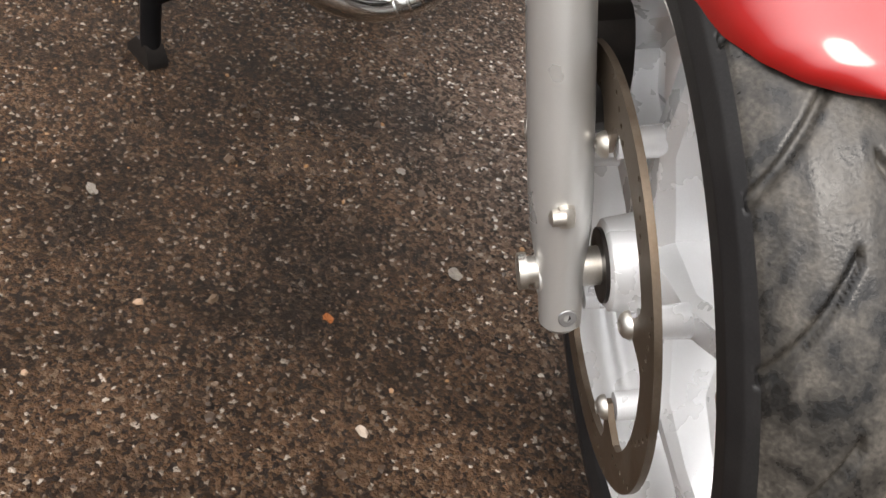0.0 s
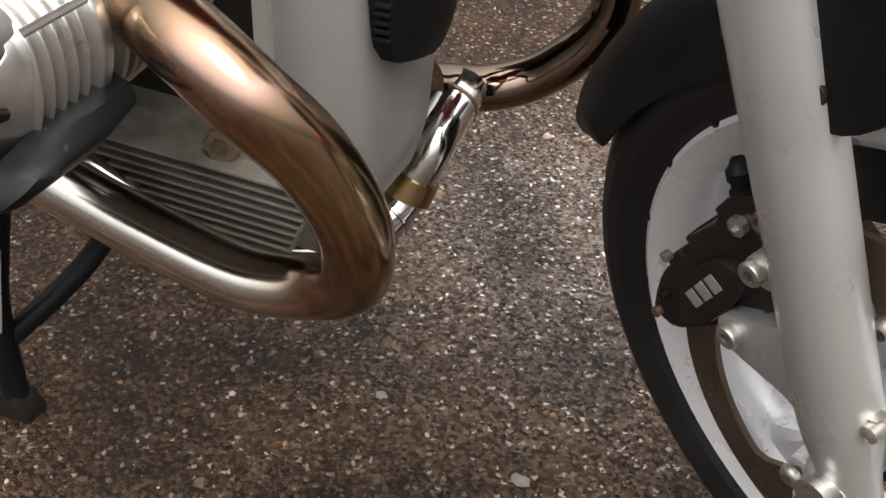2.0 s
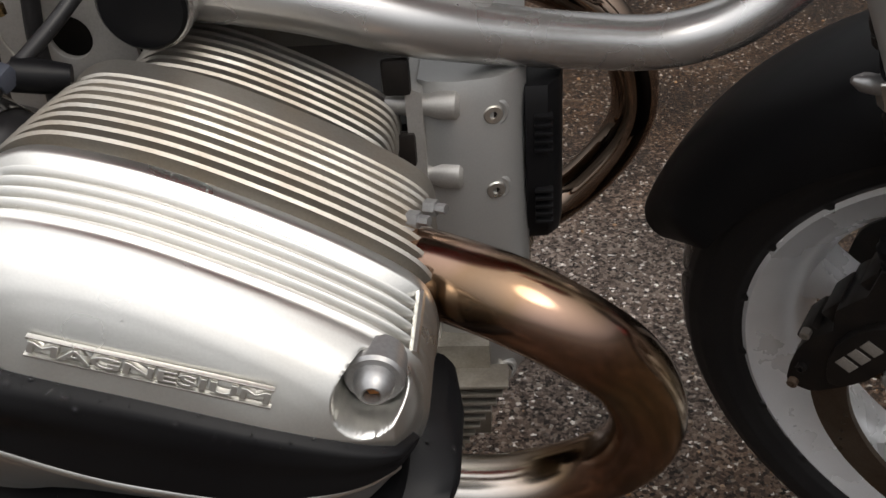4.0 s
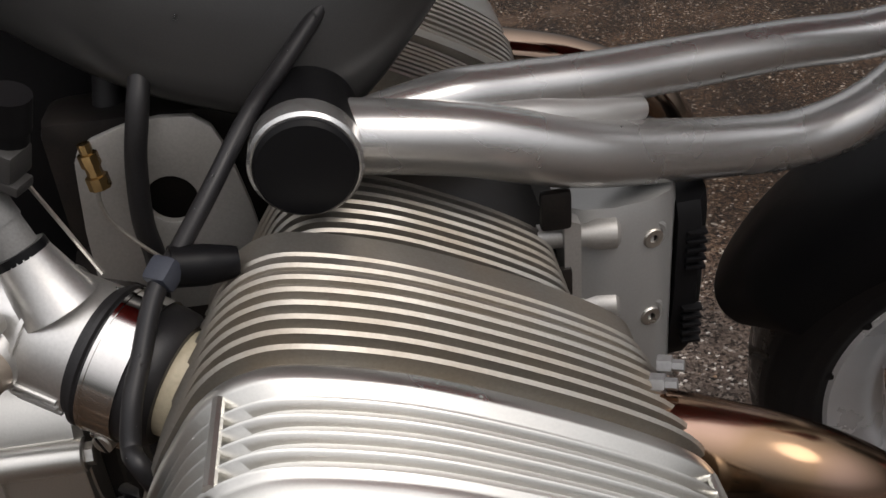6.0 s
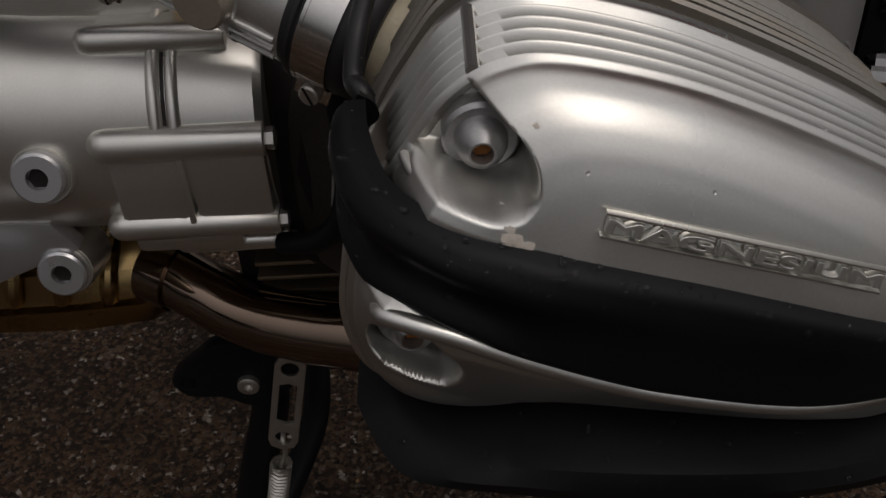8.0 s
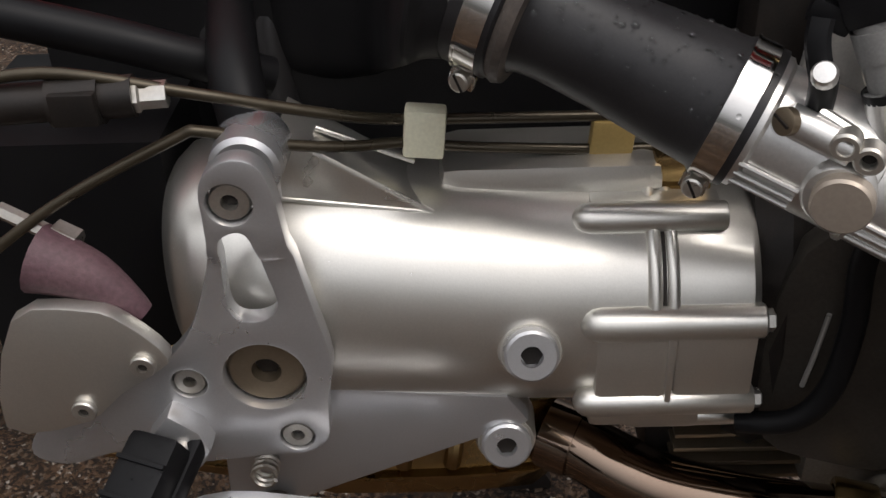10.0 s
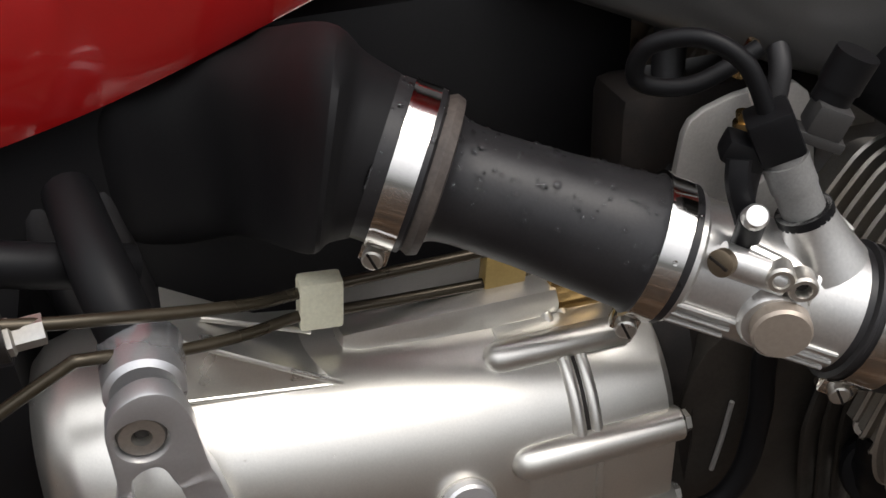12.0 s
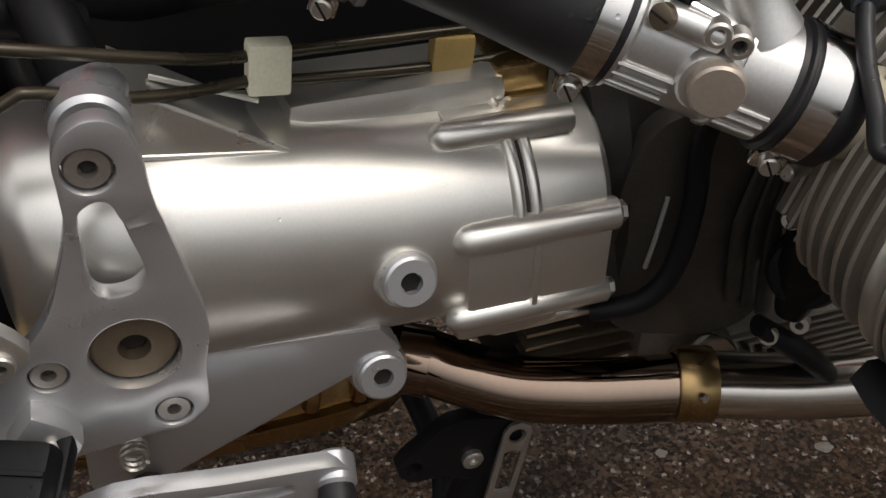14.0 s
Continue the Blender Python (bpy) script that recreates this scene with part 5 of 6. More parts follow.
# ---- collector box and centre stand ----
def underside():
    rings = []
    for x, y0, y1, z0, z1 in ((-1.05, -0.03, 0.2, 0.36, 0.41), (-0.9, -0.058, 0.2, 0.355, 0.418), (-0.88, -0.062, 0.2, 0.353, 0.42), (-0.8, -0.062, 0.2, 0.352, 0.424), (-0.755, -0.06, 0.2, 0.356, 0.424), (-0.735, -0.05, 0.18, 0.366, 0.418)):
        mid = (z0 + z1) / 2
        rings.append([V((x, y, z)) for y, z in ((y0 + 0.02, z0), (y0 + 0.004, z0 + 0.012), (y0, mid - 0.002), (y0 - 0.006, mid - 0.001), (y0 - 0.006, mid + 0.001), (y0, mid + 0.002), (y0 + 0.004, z1 - 0.012), (y0 + 0.02, z1), (y1, z1), (y1, z0))])
    bm = B()
    loft(bm, rings)
    boxy = part("exhaust_collector", bm, BRASS, BIKE, "brass-tinted pressed steel exhaust collector")
    for x in (-0.865, -0.835, -0.805, -0.775):
        part("pressed_bead", tube(B(), [(x, -0.062, 0.394), (x + 0.002, -0.0625, 0.406), (x + 0.004, -0.05, 0.421), (x + 0.004, -0.02, 0.4245)], 0.0055, 10, 5), BRASS, boxy)
    part("inlet_collar", ringlathe(B(), (-0.728, -0.060, 0.4065), (-0.85, 0.45, 0.1), [(0, 0.018), (0, 0.0225), (0.02, 0.0225), (0.02, 0.018)], 28), LINK, boxy)
    # stand: black tubes, feet, links and spring
    stand = part("centre_stand", tube(B(), [(-0.69, -0.05, 0.30), (-0.693, -0.05, 0.272), (-0.711, -0.05, 0.21), (-0.727, -0.05, 0.144), (-0.732, -0.05, 0.07), (-0.733, -0.05, 0.012)], 0.0135, 18, 5), BLACK, BIKE, "black tubular centre stand with scuffed feet")
    part("stand_leg", tube(B(), [(-0.69, 0.13, 0.30), (-0.693, 0.13, 0.272), (-0.711, 0.16, 0.21), (-0.727, 0.22, 0.144), (-0.732, 0.28, 0.07), (-0.733, 0.30, 0.012)], 0.0135, 18, 5), BLACK, stand)
    part("cross_tube", tube(B(), [(-0.731, -0.048, 0.095), (-0.70, 0.0, 0.13), (-0.68, 0.05, 0.165), (-0.69, 0.13, 0.20), (-0.711, 0.16, 0.21)], 0.0115, 16, 6), BLACK, stand)
    for y in (-0.05, 0.30):
        bm = B()
        loft(bm, [[V((x - 0.733, y + w, z)) for x, w in ((-0.034, -0.017), (0.022, -0.014), (0.022, 0.014), (-0.034, 0.017))] for z in (0.0005, 0.01)] + [[V((x - 0.735, y + w, 0.03)) for x, w in ((-0.015, -0.012), (0.012, -0.012), (0.012, 0.012), (-0.015, 0.012))]])
        bevel_sharp(bm, 0.003)
        part("stand_foot", bm, DARK, stand, "scuffed grey-black foot")
    bm = sheet(B(), smooth2([(-0.752, 0.318), (-0.735, 0.335), (-0.715, 0.350), (-0.69, 0.348), (-0.668, 0.335), (-0.664, 0.318), (-0.68, 0.3), (-0.7, 0.29), (-0.72, 0.300), (-0.742, 0.302)], 3), [circle(-0.741, 0.315, 0.006, 12)], lambda a, b, h: V((a, -0.052 - h, b)), 0.012, 0.002)
    part("stand_bracket", bm, BLACK, stand)
    part("bracket_pin", lathe(B(), (-0.7, -0.064, 0.3135), (0, -1, 0), [(0, 0.0075), (0.004, 0.0075), (0.005, 0.006), (0.005, 0.003), (0.002, 0.003)], 20), ZINC, stand)
    c = V((-0.676, -0.068, 0.297))
    ax = V((-0.017, -0.004, -0.083)).normalized()
    sd = V((ax.z, 0, -ax.x)) * -1
    loop = [(-0.042, -0.008), (-0.036, -0.0105), (0.036, -0.0105), (0.042, -0.008), (0.045, 0), (0.042, 0.008), (0.036, 0.0105), (-0.036, 0.0105), (-0.042, 0.008), (-0.045, 0)]
    holes = [circle(-0.033, 0, 0.0062, 14), [(-0.018, -0.006), (0.017, -0.006), (0.019, 0), (0.017, 0.006), (-0.018, 0.006), (-0.02, 0)], circle(0.033, 0, 0.0062, 14)]
    link = part("spring_link", sheet(B(), loop, holes, lambda a, b, h: c + ax * a + sd * b + V((0, -h, 0)), 0.003, 0.0006), ZINC, stand, "flat steel link with three openings")
    p = c + ax * 0.036
    part("spring_hook", tube(B(), [p + V((0, 0.004, 0.004)), p + V((0, -0.004, 0)), p + V((0, -0.003, -0.012)), p + ax * 0.03], 0.0018, 8, 5), ZINC, stand)
    n = 230
    part("spring", tube(B(), [p + ax * (0.026 + 0.1 * k / n) + sd * (0.0068 * math.cos(k * 0.78)) + V((0, 0.0068 * math.sin(k * 0.78), 0)) for k in range(n)], 0.0016, 6, 1), ZINC, stand)


underside()


# ---- silver front frame ----
FRAME = material("satin_silver_frame", (0.60, 0.595, 0.585), 0.27, 0.85, 0.02, 1000, 0.0, (0.56, 0.55, 0.53), 15, 0.2, rough_var=0.02)


def front_frame():
    bm = tube(B(), [(-0.530, -0.088, 0.686), (-0.49, -0.092, 0.683), (-0.445, -0.088, 0.6735), (-0.395, -0.075, 0.6535), (-0.35, -0.052, 0.636), (-0.3, -0.028, 0.620), (-0.25, -0.012, 0.611), (-0.205, -0.004, 0.621), (-0.16, 0.008, 0.654), (-0.12, 0.02, 0.72)],
              [0.0170, 0.0172, 0.0174, 0.0174, 0.0170, 0.0165, 0.0165, 0.0165, 0.0165, 0.0165], 28, 6)
    fr = part("front_frame", bm, FRAME, BIKE, "silver cast and tubular front frame")
    cap = V((-0.5173, -0.1290, 0.6887))
    part("cross_tube", lathe(B(), cap + V((0, 0.014, 0)), (0, 1, 0), [(0, 0.0238), (0.05, 0.0240), (0.2, 0.0240)], 36), BLACK, fr, "black painted cross tube")
    part("tube_rim", lathe(B(), cap + V((0, 0.004, 0)), (0, 1, 0), [(0, 0.0230), (0.0015, 0.0244), (0.014, 0.0246), (0.016, 0.0238)], 40), FRAME, fr)
    part("end_cap", lathe(B(), cap + V((0, 0.008, 0)), (0, -1, 0), [(0, 0.0222), (0.006, 0.0222), (0.0082, 0.0206), (0.0090, 0.011)], 36), BLACK, fr, "black plastic tube end cap")
    bm = tube(B(), [(-0.490, -0.085, 0.688), (-0.450, -0.072, 0.687), (-0.419, -0.060, 0.682), (-0.383, -0.048, 0.677), (-0.334, -0.030, 0.672), (-0.266, -0.012, 0.668), (-0.207, 0.0, 0.664), (-0.15, 0.012, 0.672), (-0.10, 0.02, 0.70)], [0.010, 0.0140, 0.0145, 0.0145, 0.0140, 0.0135, 0.0135, 0.0135, 0.0135], 24, 6)
    part("upper_strut", bm, FRAME, fr)
    part("gusset", tube(B(), [(-0.450, -0.080, 0.681), (-0.41, -0.068, 0.670), (-0.375, -0.055, 0.662), (-0.352, -0.046, 0.658)], [0.010, 0.0125, 0.0105, 0.006], 16, 5), SILVER, fr, "welded gusset with worn paint")
    # pressed plate with a round hole, behind the throttle body
    bm = sheet(B(), smooth2([(-0.628, 0.58), (-0.63, 0.66), (-0.618, 0.684), (-0.57, 0.690), (-0.555, 0.66), (-0.548, 0.6), (-0.56, 0.575)], 3), [circle(-0.588, 0.648, 0.0125, 24)], lambda a, b, h: V((a, -0.058 - h, b)), 0.005, 0.0015)
    part("hole_plate", bm, CAST, fr, "pale cast bracket with a round hole")
    part("plate_hose", tube(B(), [(-0.583, -0.010, 0.750), (-0.5873, -0.064, 0.7161), (-0.5911, -0.078, 0.6977), (-0.5966, -0.078, 0.6758), (-0.6003, -0.078, 0.6462), (-0.5997, -0.076, 0.6238), (-0.6049, -0.072, 0.590)], 0.0052, 14, 5), RUBBER, fr, "black rubber hose")
    part("wire_loop", tube(B(), [(-0.6125, -0.088, 0.676), (-0.6135, -0.09, 0.6643), (-0.6098, -0.09, 0.6533), (-0.6011, -0.09, 0.6412), (-0.5923, -0.09, 0.6317)], 0.0010, 8, 5), ZINC, fr, "pale bent wire")
    part("brass_union", lathe(B(), (-0.6118, -0.088, 0.672), (-0.12, 0.05, 1), [(0, 0.0052), (0.006, 0.0052), (0.0062, 0.0036), (0.011, 0.0036), (0.0112, 0.0046), (0.017, 0.0046), (0.0172, 0.003), (0.022, 0.003)], 8), BRASS, fr, "small brass union")
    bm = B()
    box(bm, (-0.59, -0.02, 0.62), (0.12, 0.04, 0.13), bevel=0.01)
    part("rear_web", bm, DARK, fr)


front_frame()

# ---- intake: airbox, rubber duct, throttle body, injector ----
TA, TO, TT = V((0.8668, -0.3621, -0.3429)), V((-0.3909, -0.9203, -0.0164)), V((0.3096, -0.1482, 0.9392))
TB = V((-0.680, -0.133, 0.6644))
TSIZE = 0.887


def tp(s, o, t):
    """A place by the throttle body: along it, outward and up."""
    return TB + TA * s + TO * o + TT * t


def hose_clamp(name, s, r, wide, parent):
    ob = part(name, ringlathe(B(), tp(s, 0, 0), TA, [(0, r - 0.001), (0, r + 0.0008), (wide, r + 0.0008), (wide, r - 0.001)], 48), CHROME, parent, "bright steel hose clamp")
    part("clamp_edge", ringlathe(B(), tp(s + wide * 0.5, 0, 0), TA, [(-wide * 0.5, r), (-wide * 0.5, r + 0.0014), (-wide * 0.4, r + 0.0014), (-wide * 0.4, r)], 48), CHROME, ob)
    c = tp(s + wide / 2, r * 0.42, -r * 0.98)
    bm = B()
    box(bm, c, (wide * 1.1, 0.009, 0.009), TA, TO, 0.0012)
    part("clamp_housing", bm, CHROME, ob)
    head = part("clamp_screw", lathe(B(), c + TO * 0.004, TO, [(0, 0.0052), (0.0045, 0.0052), (0.0052, 0.0042)], 16), ZINC, ob)
    bm = B()
    box(bm, c + TO * 0.0093, (0.0012, 0.0095, 0.0006), (TA + TT).normalized(), (TA - TT).normalized(), 0)
    part("slot", bm, DARK, head)


def intake():
    FIT.append(Matrix.Translation(TB) @ Matrix.Scale(TSIZE, 4) @ Matrix.Translation(-TB))
    duct = part("intake_duct", lathe(B(), tp(-0.135, 0, 0), TA, [(0, 0.0385), (0.022, 0.0387), (0.024, 0.0360), (0.028, 0.0350), (0.031, 0.0310), (0.036, 0.0288), (0.045, 0.0278), (0.075, 0.0285), (0.11, 0.0312), (0.127, 0.0325), (0.129, 0.034), (0.145, 0.034)], 48), RUBBER, BIKE, "black rubber intake duct with rain drops")
    hose_clamp("hose_clamp", -0.128, 0.0390, 0.0125, duct)
    hose_clamp("hose_clamp", -0.006, 0.0343, 0.012, duct)
    part("duct_lip", ringlathe(B(), tp(-0.109, 0, 0), TA, [(0, 0.031), (-0.003, 0.0365), (0.001, 0.0385), (0.005, 0.0370), (0.006, 0.031)], 48), LIPRUBBER, duct, "worn brown-grey rubber lip")
    body = part("throttle_body", lathe(B(), tp(0.007, 0, 0), TA, [(0, 0.0322), (0.006, 0.0322), (0.008, 0.030), (0.05, 0.0305), (0.084, 0.0312), (0.088, 0.0312), (0.094, 0.0305)], 48), CAST_BRIGHT, BIKE, "bright cast aluminium throttle body")
    for t in (-0.012, -0.0185, -0.006):
        for s0, s1 in ((0.012, 0.04), (0.068, 0.09)):
            o = math.sqrt(0.0315 ** 2 - t * t)
            part("body_rib", tube(B(), [tp(s0, o, t), tp(s1, o, t)], 0.0014, 8, 1), CAST_BRIGHT, body)
    part("seam_rib", ringlathe(B(), tp(0.066, 0, 0), TA, [(0, 0.03), (0, 0.0325), (0.002, 0.0325), (0.002, 0.03)], 48), CAST_BRIGHT, body)
    # butterfly cap
    part("shaft_cap_base", lathe(B(), tp(0.055, 0.02, 0.001), TO, [(0, 0.0172), (0.012, 0.0160), (0.014, 0.0145)], 32), CAST_BRIGHT, body)
    part("shaft_cap", lathe(B(), tp(0.057, 0.033, 0.002), TO, [(0, 0.0134), (0.007, 0.0134), (0.0085, 0.0122), (0.0088, 0.004)], 32), TANCAP, body, "dull tan metal cap")
    # adjuster barrel and two ring nuts
    part("adjuster", tube(B(), [tp(0.02, 0.027, 0.0215), tp(0.05, 0.028, 0.0215)], 0.0075, 20, 1), CAST_BRIGHT, body)
    ob = part("adjuster_screw", lathe(B(), tp(0.021, 0.031, 0.0225), (TO * 0.75 - TA * 0.66).normalized(), [(0, 0.0062), (0.004, 0.0062), (0.0045, 0.005)], 20), BRONZE, body)
    bm = B()
    box(bm, tp(0.0175, 0.0345, 0.0225), (0.0012, 0.0098, 0.001), TT, (TA * 0.7 + TO * 0.7).normalized(), 0)
    part("slot", bm, DARK, ob)
    for s, t in ((0.0455, 0.0245), (0.0565, 0.0235)):
        part("ring_nut", ringlathe(B(), tp(s, 0.026, t), TO, [(0, 0.0032), (0, 0.0066), (0.009, 0.0066), (0.0102, 0.0056), (0.0102, 0.0038), (0.009, 0.0032)], 24), ZINC, body, "pale ring nut")
        part("bore", lathe(B(), tp(s, 0.03, t), TO, [(0, 0.0034), (0.001, 0.0034)], 16), DARK, body)
    # vacuum nipple and stem
    part("nipple_stem", tube(B(), [tp(0.03, 0.018, 0.026), tp(0.027, 0.022, 0.036), tp(0.024, 0.026, 0.044)], 0.006, 14, 4), BLACK, body)
    part("nipple_cap", lathe(B(), tp(0.0245, 0.025, 0.043), (TO + TT * 0.8 - TA * 0.3), [(0, 0.0056), (0.008, 0.0056), (0.01, 0.0045), (0.0102, 0.002)], 16), CAST_BRIGHT, body)
    part("nipple_arm", tube(B(), [tp(0.03, 0.024, 0.028), tp(0.045, 0.026, 0.027)], 0.004, 10, 1), CAST_BRIGHT, body)
    # injector
    p0, p1 = tp(0.074, 0.004, 0.022), tp(0.018, 0.0, 0.078)
    d = (p1 - p0).normalized()
    part("injector_boss", lathe(B(), p0, d, [(0, 0.0195), (0.012, 0.0160), (0.026, 0.0130), (0.03, 0.0128)], 28), CAST_BRIGHT, body)
    inj = part("injector", lathe(B(), p0 + d * 0.028, d, [(0, 0.0125), (0.003, 0.0125), (0.003, 0.0098), (0.016, 0.0098), (0.016, 0.0105), (0.03, 0.0105), (0.03, 0.009), (0.036, 0.009)], 24), GREYCLIP, body, "grey fuel injector")
    part("o_ring", lathe(B(), p0 + d * 0.027, d, [(0, 0.013), (0.004, 0.013)], 24), BLACK, inj)
    bm = B()
    box(bm, p0 + d * 0.072, (0.022, 0.02, 0.02), d, TO, 0.003)
    box(bm, p0 + d * 0.066 - TA * 0.012 - TT * 0.008, (0.02, 0.016, 0.012), TA, TO, 0.003)
    part("injector_plug", bm, BLACK, inj)
    part("plug_strap", tube(B(), [tp(0.012, 0.01, 0.06), tp(0.016, 0.014, 0.05), tp(0.028, 0.018, 0.035)], 0.0055, 8, 4, 0.5), BLACK, inj)
    bm = B()
    box(bm, tp(0.042, -0.004, 0.085), (0.016, 0.016, 0.014), TA, TO, 0.002)
    box(bm, tp(0.041, -0.002, 0.076), (0.024, 0.012, 0.005), TA, TO, 0.001)
    part("connector", bm, GREYPANEL, inj)
    part("connector_boot", lathe(B(), tp(0.041, -0.008, 0.09), TT, [(0, 0.0085), (0.008, 0.0085), (0.008, 0.0095), (0.024, 0.0095)], 20), BLACK, inj)
    part("cable", tube(B(), [p0 + d * 0.078, tp(0.0, -0.004, 0.095), tp(-0.022, -0.008, 0.098), tp(-0.04, -0.012, 0.085), tp(-0.036, -0.016, 0.068), tp(-0.012, -0.02, 0.073), tp(0.01, -0.03, 0.095)], 0.0042, 12, 7), BLACK, inj, "black looped injector cable")
    # rear of the plug: small yellowed union
    bm = lathe(B(), tp(0.008, -0.035, 0.078), TT, [(0, 0.004), (0.007, 0.004), (0.007, 0.0055), (0.012, 0.0055), (0.012, 0.003), (0.018, 0.003)], 8)
    part("brass_union", bm, BRASS, inj)
    part("wire", tube(B(), [tp(0.012, -0.03, 0.08), tp(0.03, -0.028, 0.06), tp(0.06, -0.02, 0.045), tp(0.085, -0.012, 0.035)], 0.0011, 6, 5), ZINC, inj)
    # front rubber stub, clamp and the inlet of the head
    stub = part("inlet_stub", lathe(B(), tp(0.092, 0, 0), TA, [(0, 0.0315), (0.003, 0.0318), (0.004, 0.0345), (0.0058, 0.0345), (0.0068, 0.033), (0.026, 0.033), (0.028, 0.0335), (0.036, 0.0325), (0.040, 0.029)], 40), RUBBER, BIKE, "black rubber inlet stub")
    hose_clamp("hose_clamp", 0.1005, 0.0335, 0.0165, stub)
    part("inlet_flange", lathe(B(), tp(0.126, 0.0, 0.0), (TA + V((0.2, 0, 0))).normalized(), [(0, 0.025), (0.012, 0.0255), (0.03, 0.028), (0.05, 0.033)], 32), WHITECAST, BIKE, "cream-coloured cast inlet flange")
    FIT.pop()
    # airbox: a boot that widens from the duct's mouth
    rows = []
    mouth = [TB + TA * (k * TSIZE) for k in (-0.135, -0.148, -0.162)]
    shape = [(mouth[0], 0.0345, 0.0345), (mouth[1], 0.0365, 0.0370), (mouth[2], 0.0400, 0.0430), (V((-0.822, -0.004, 0.6830)), 0.044, 0.0440), (V((-0.838, 0.040, 0.6700)), 0.046, 0.0500),
             (V((-0.862, 0.060, 0.6620)), 0.050, 0.0520), (V((-0.884, 0.064, 0.6600)), 0.048, 0.0500), (V((-0.896, 0.066, 0.6580)), 0.042, 0.0440)]
    for k, (c, ry, rz) in enumerate(shape):
        m = min(1.0, k / 4)
        ax = (TA * (1 - m) + V((1, -0.1, 0)) * m).normalized()
        s = V((0, 1, 0)) - ax * ax.y
        s.normalize()
        u = ax.cross(s).normalized()
        ring = []
        for q in range(40):
            a = 2 * math.pi * q / 40
            p = 2 + 2.2 * m
            cc, ss = math.cos(a), math.sin(a)
            ring.append(c + s * (ry * math.copysign(abs(cc) ** (2 / p), cc)) + u * (rz * math.copysign(abs(ss) ** (2 / p), ss)))
        rows.append(ring)
    fine = [spline([r[q] for r in rows], 5) for q in range(40)]
    bm = B()
    loft(bm, [[fine[q][k] for q in range(40)] for k in range(len(fine[0]))])
    part("airbox", bm, BLACKSATIN, BIKE, "black satin plastic airbox")
    bm = B()
    box(bm, (-0.8, 0.145, 0.695), (0.40, 0.16, 0.15), bevel=0.03)
    part("airbox_body", bm, BLACKSATIN, BIKE)
    bm = B()
    box(bm, (-0.82, 0.07, 0.62), (0.42, 0.1, 0.22), bevel=0.02)
    part("battery_tray", bm, BLACKSATIN, BIKE, "black plastic battery tray")
    return duct


CAST_BRIGHT = material("bright_cast_alloy", (0.66, 0.65, 0.63), 0.34, 0.85, 0.05, 700, 0.00005, (0.5, 0.48, 0.44), 40, 0.4)
TANCAP = material("dull_tan_metal", (0.42, 0.36, 0.30), 0.45, 0.6, 0.05, 500, 0.0, (0.36, 0.29, 0.23), 60, 0.5)
GREYCLIP = material("grey_plastic", (0.19, 0.19, 0.185), 0.45, 0.0, 0.1, 900, 0.00003, (0.14, 0.13, 0.12), 60, 0.5)
WHITECAST = material("cream_casting", (0.46, 0.41, 0.30), 0.5, 0.1, 0.08, 500, 0.0001, (0.45, 0.38, 0.26), 50, 0.6)
LIPRUBBER = material("worn_brown_rubber", (0.055, 0.045, 0.040), 0.5, 0.0, 0.2, 500, 0.0001, (0.11, 0.092, 0.078), 60, 0.8, ior=1.4)
BLACKSATIN = material("black_satin_plastic", (0.007, 0.0068, 0.0075), 0.52, 0.0, 0.1, 700, 0.00004, (0.014, 0.0135, 0.0135), 12, 0.6, ior=1.27)
DUCT = intake()


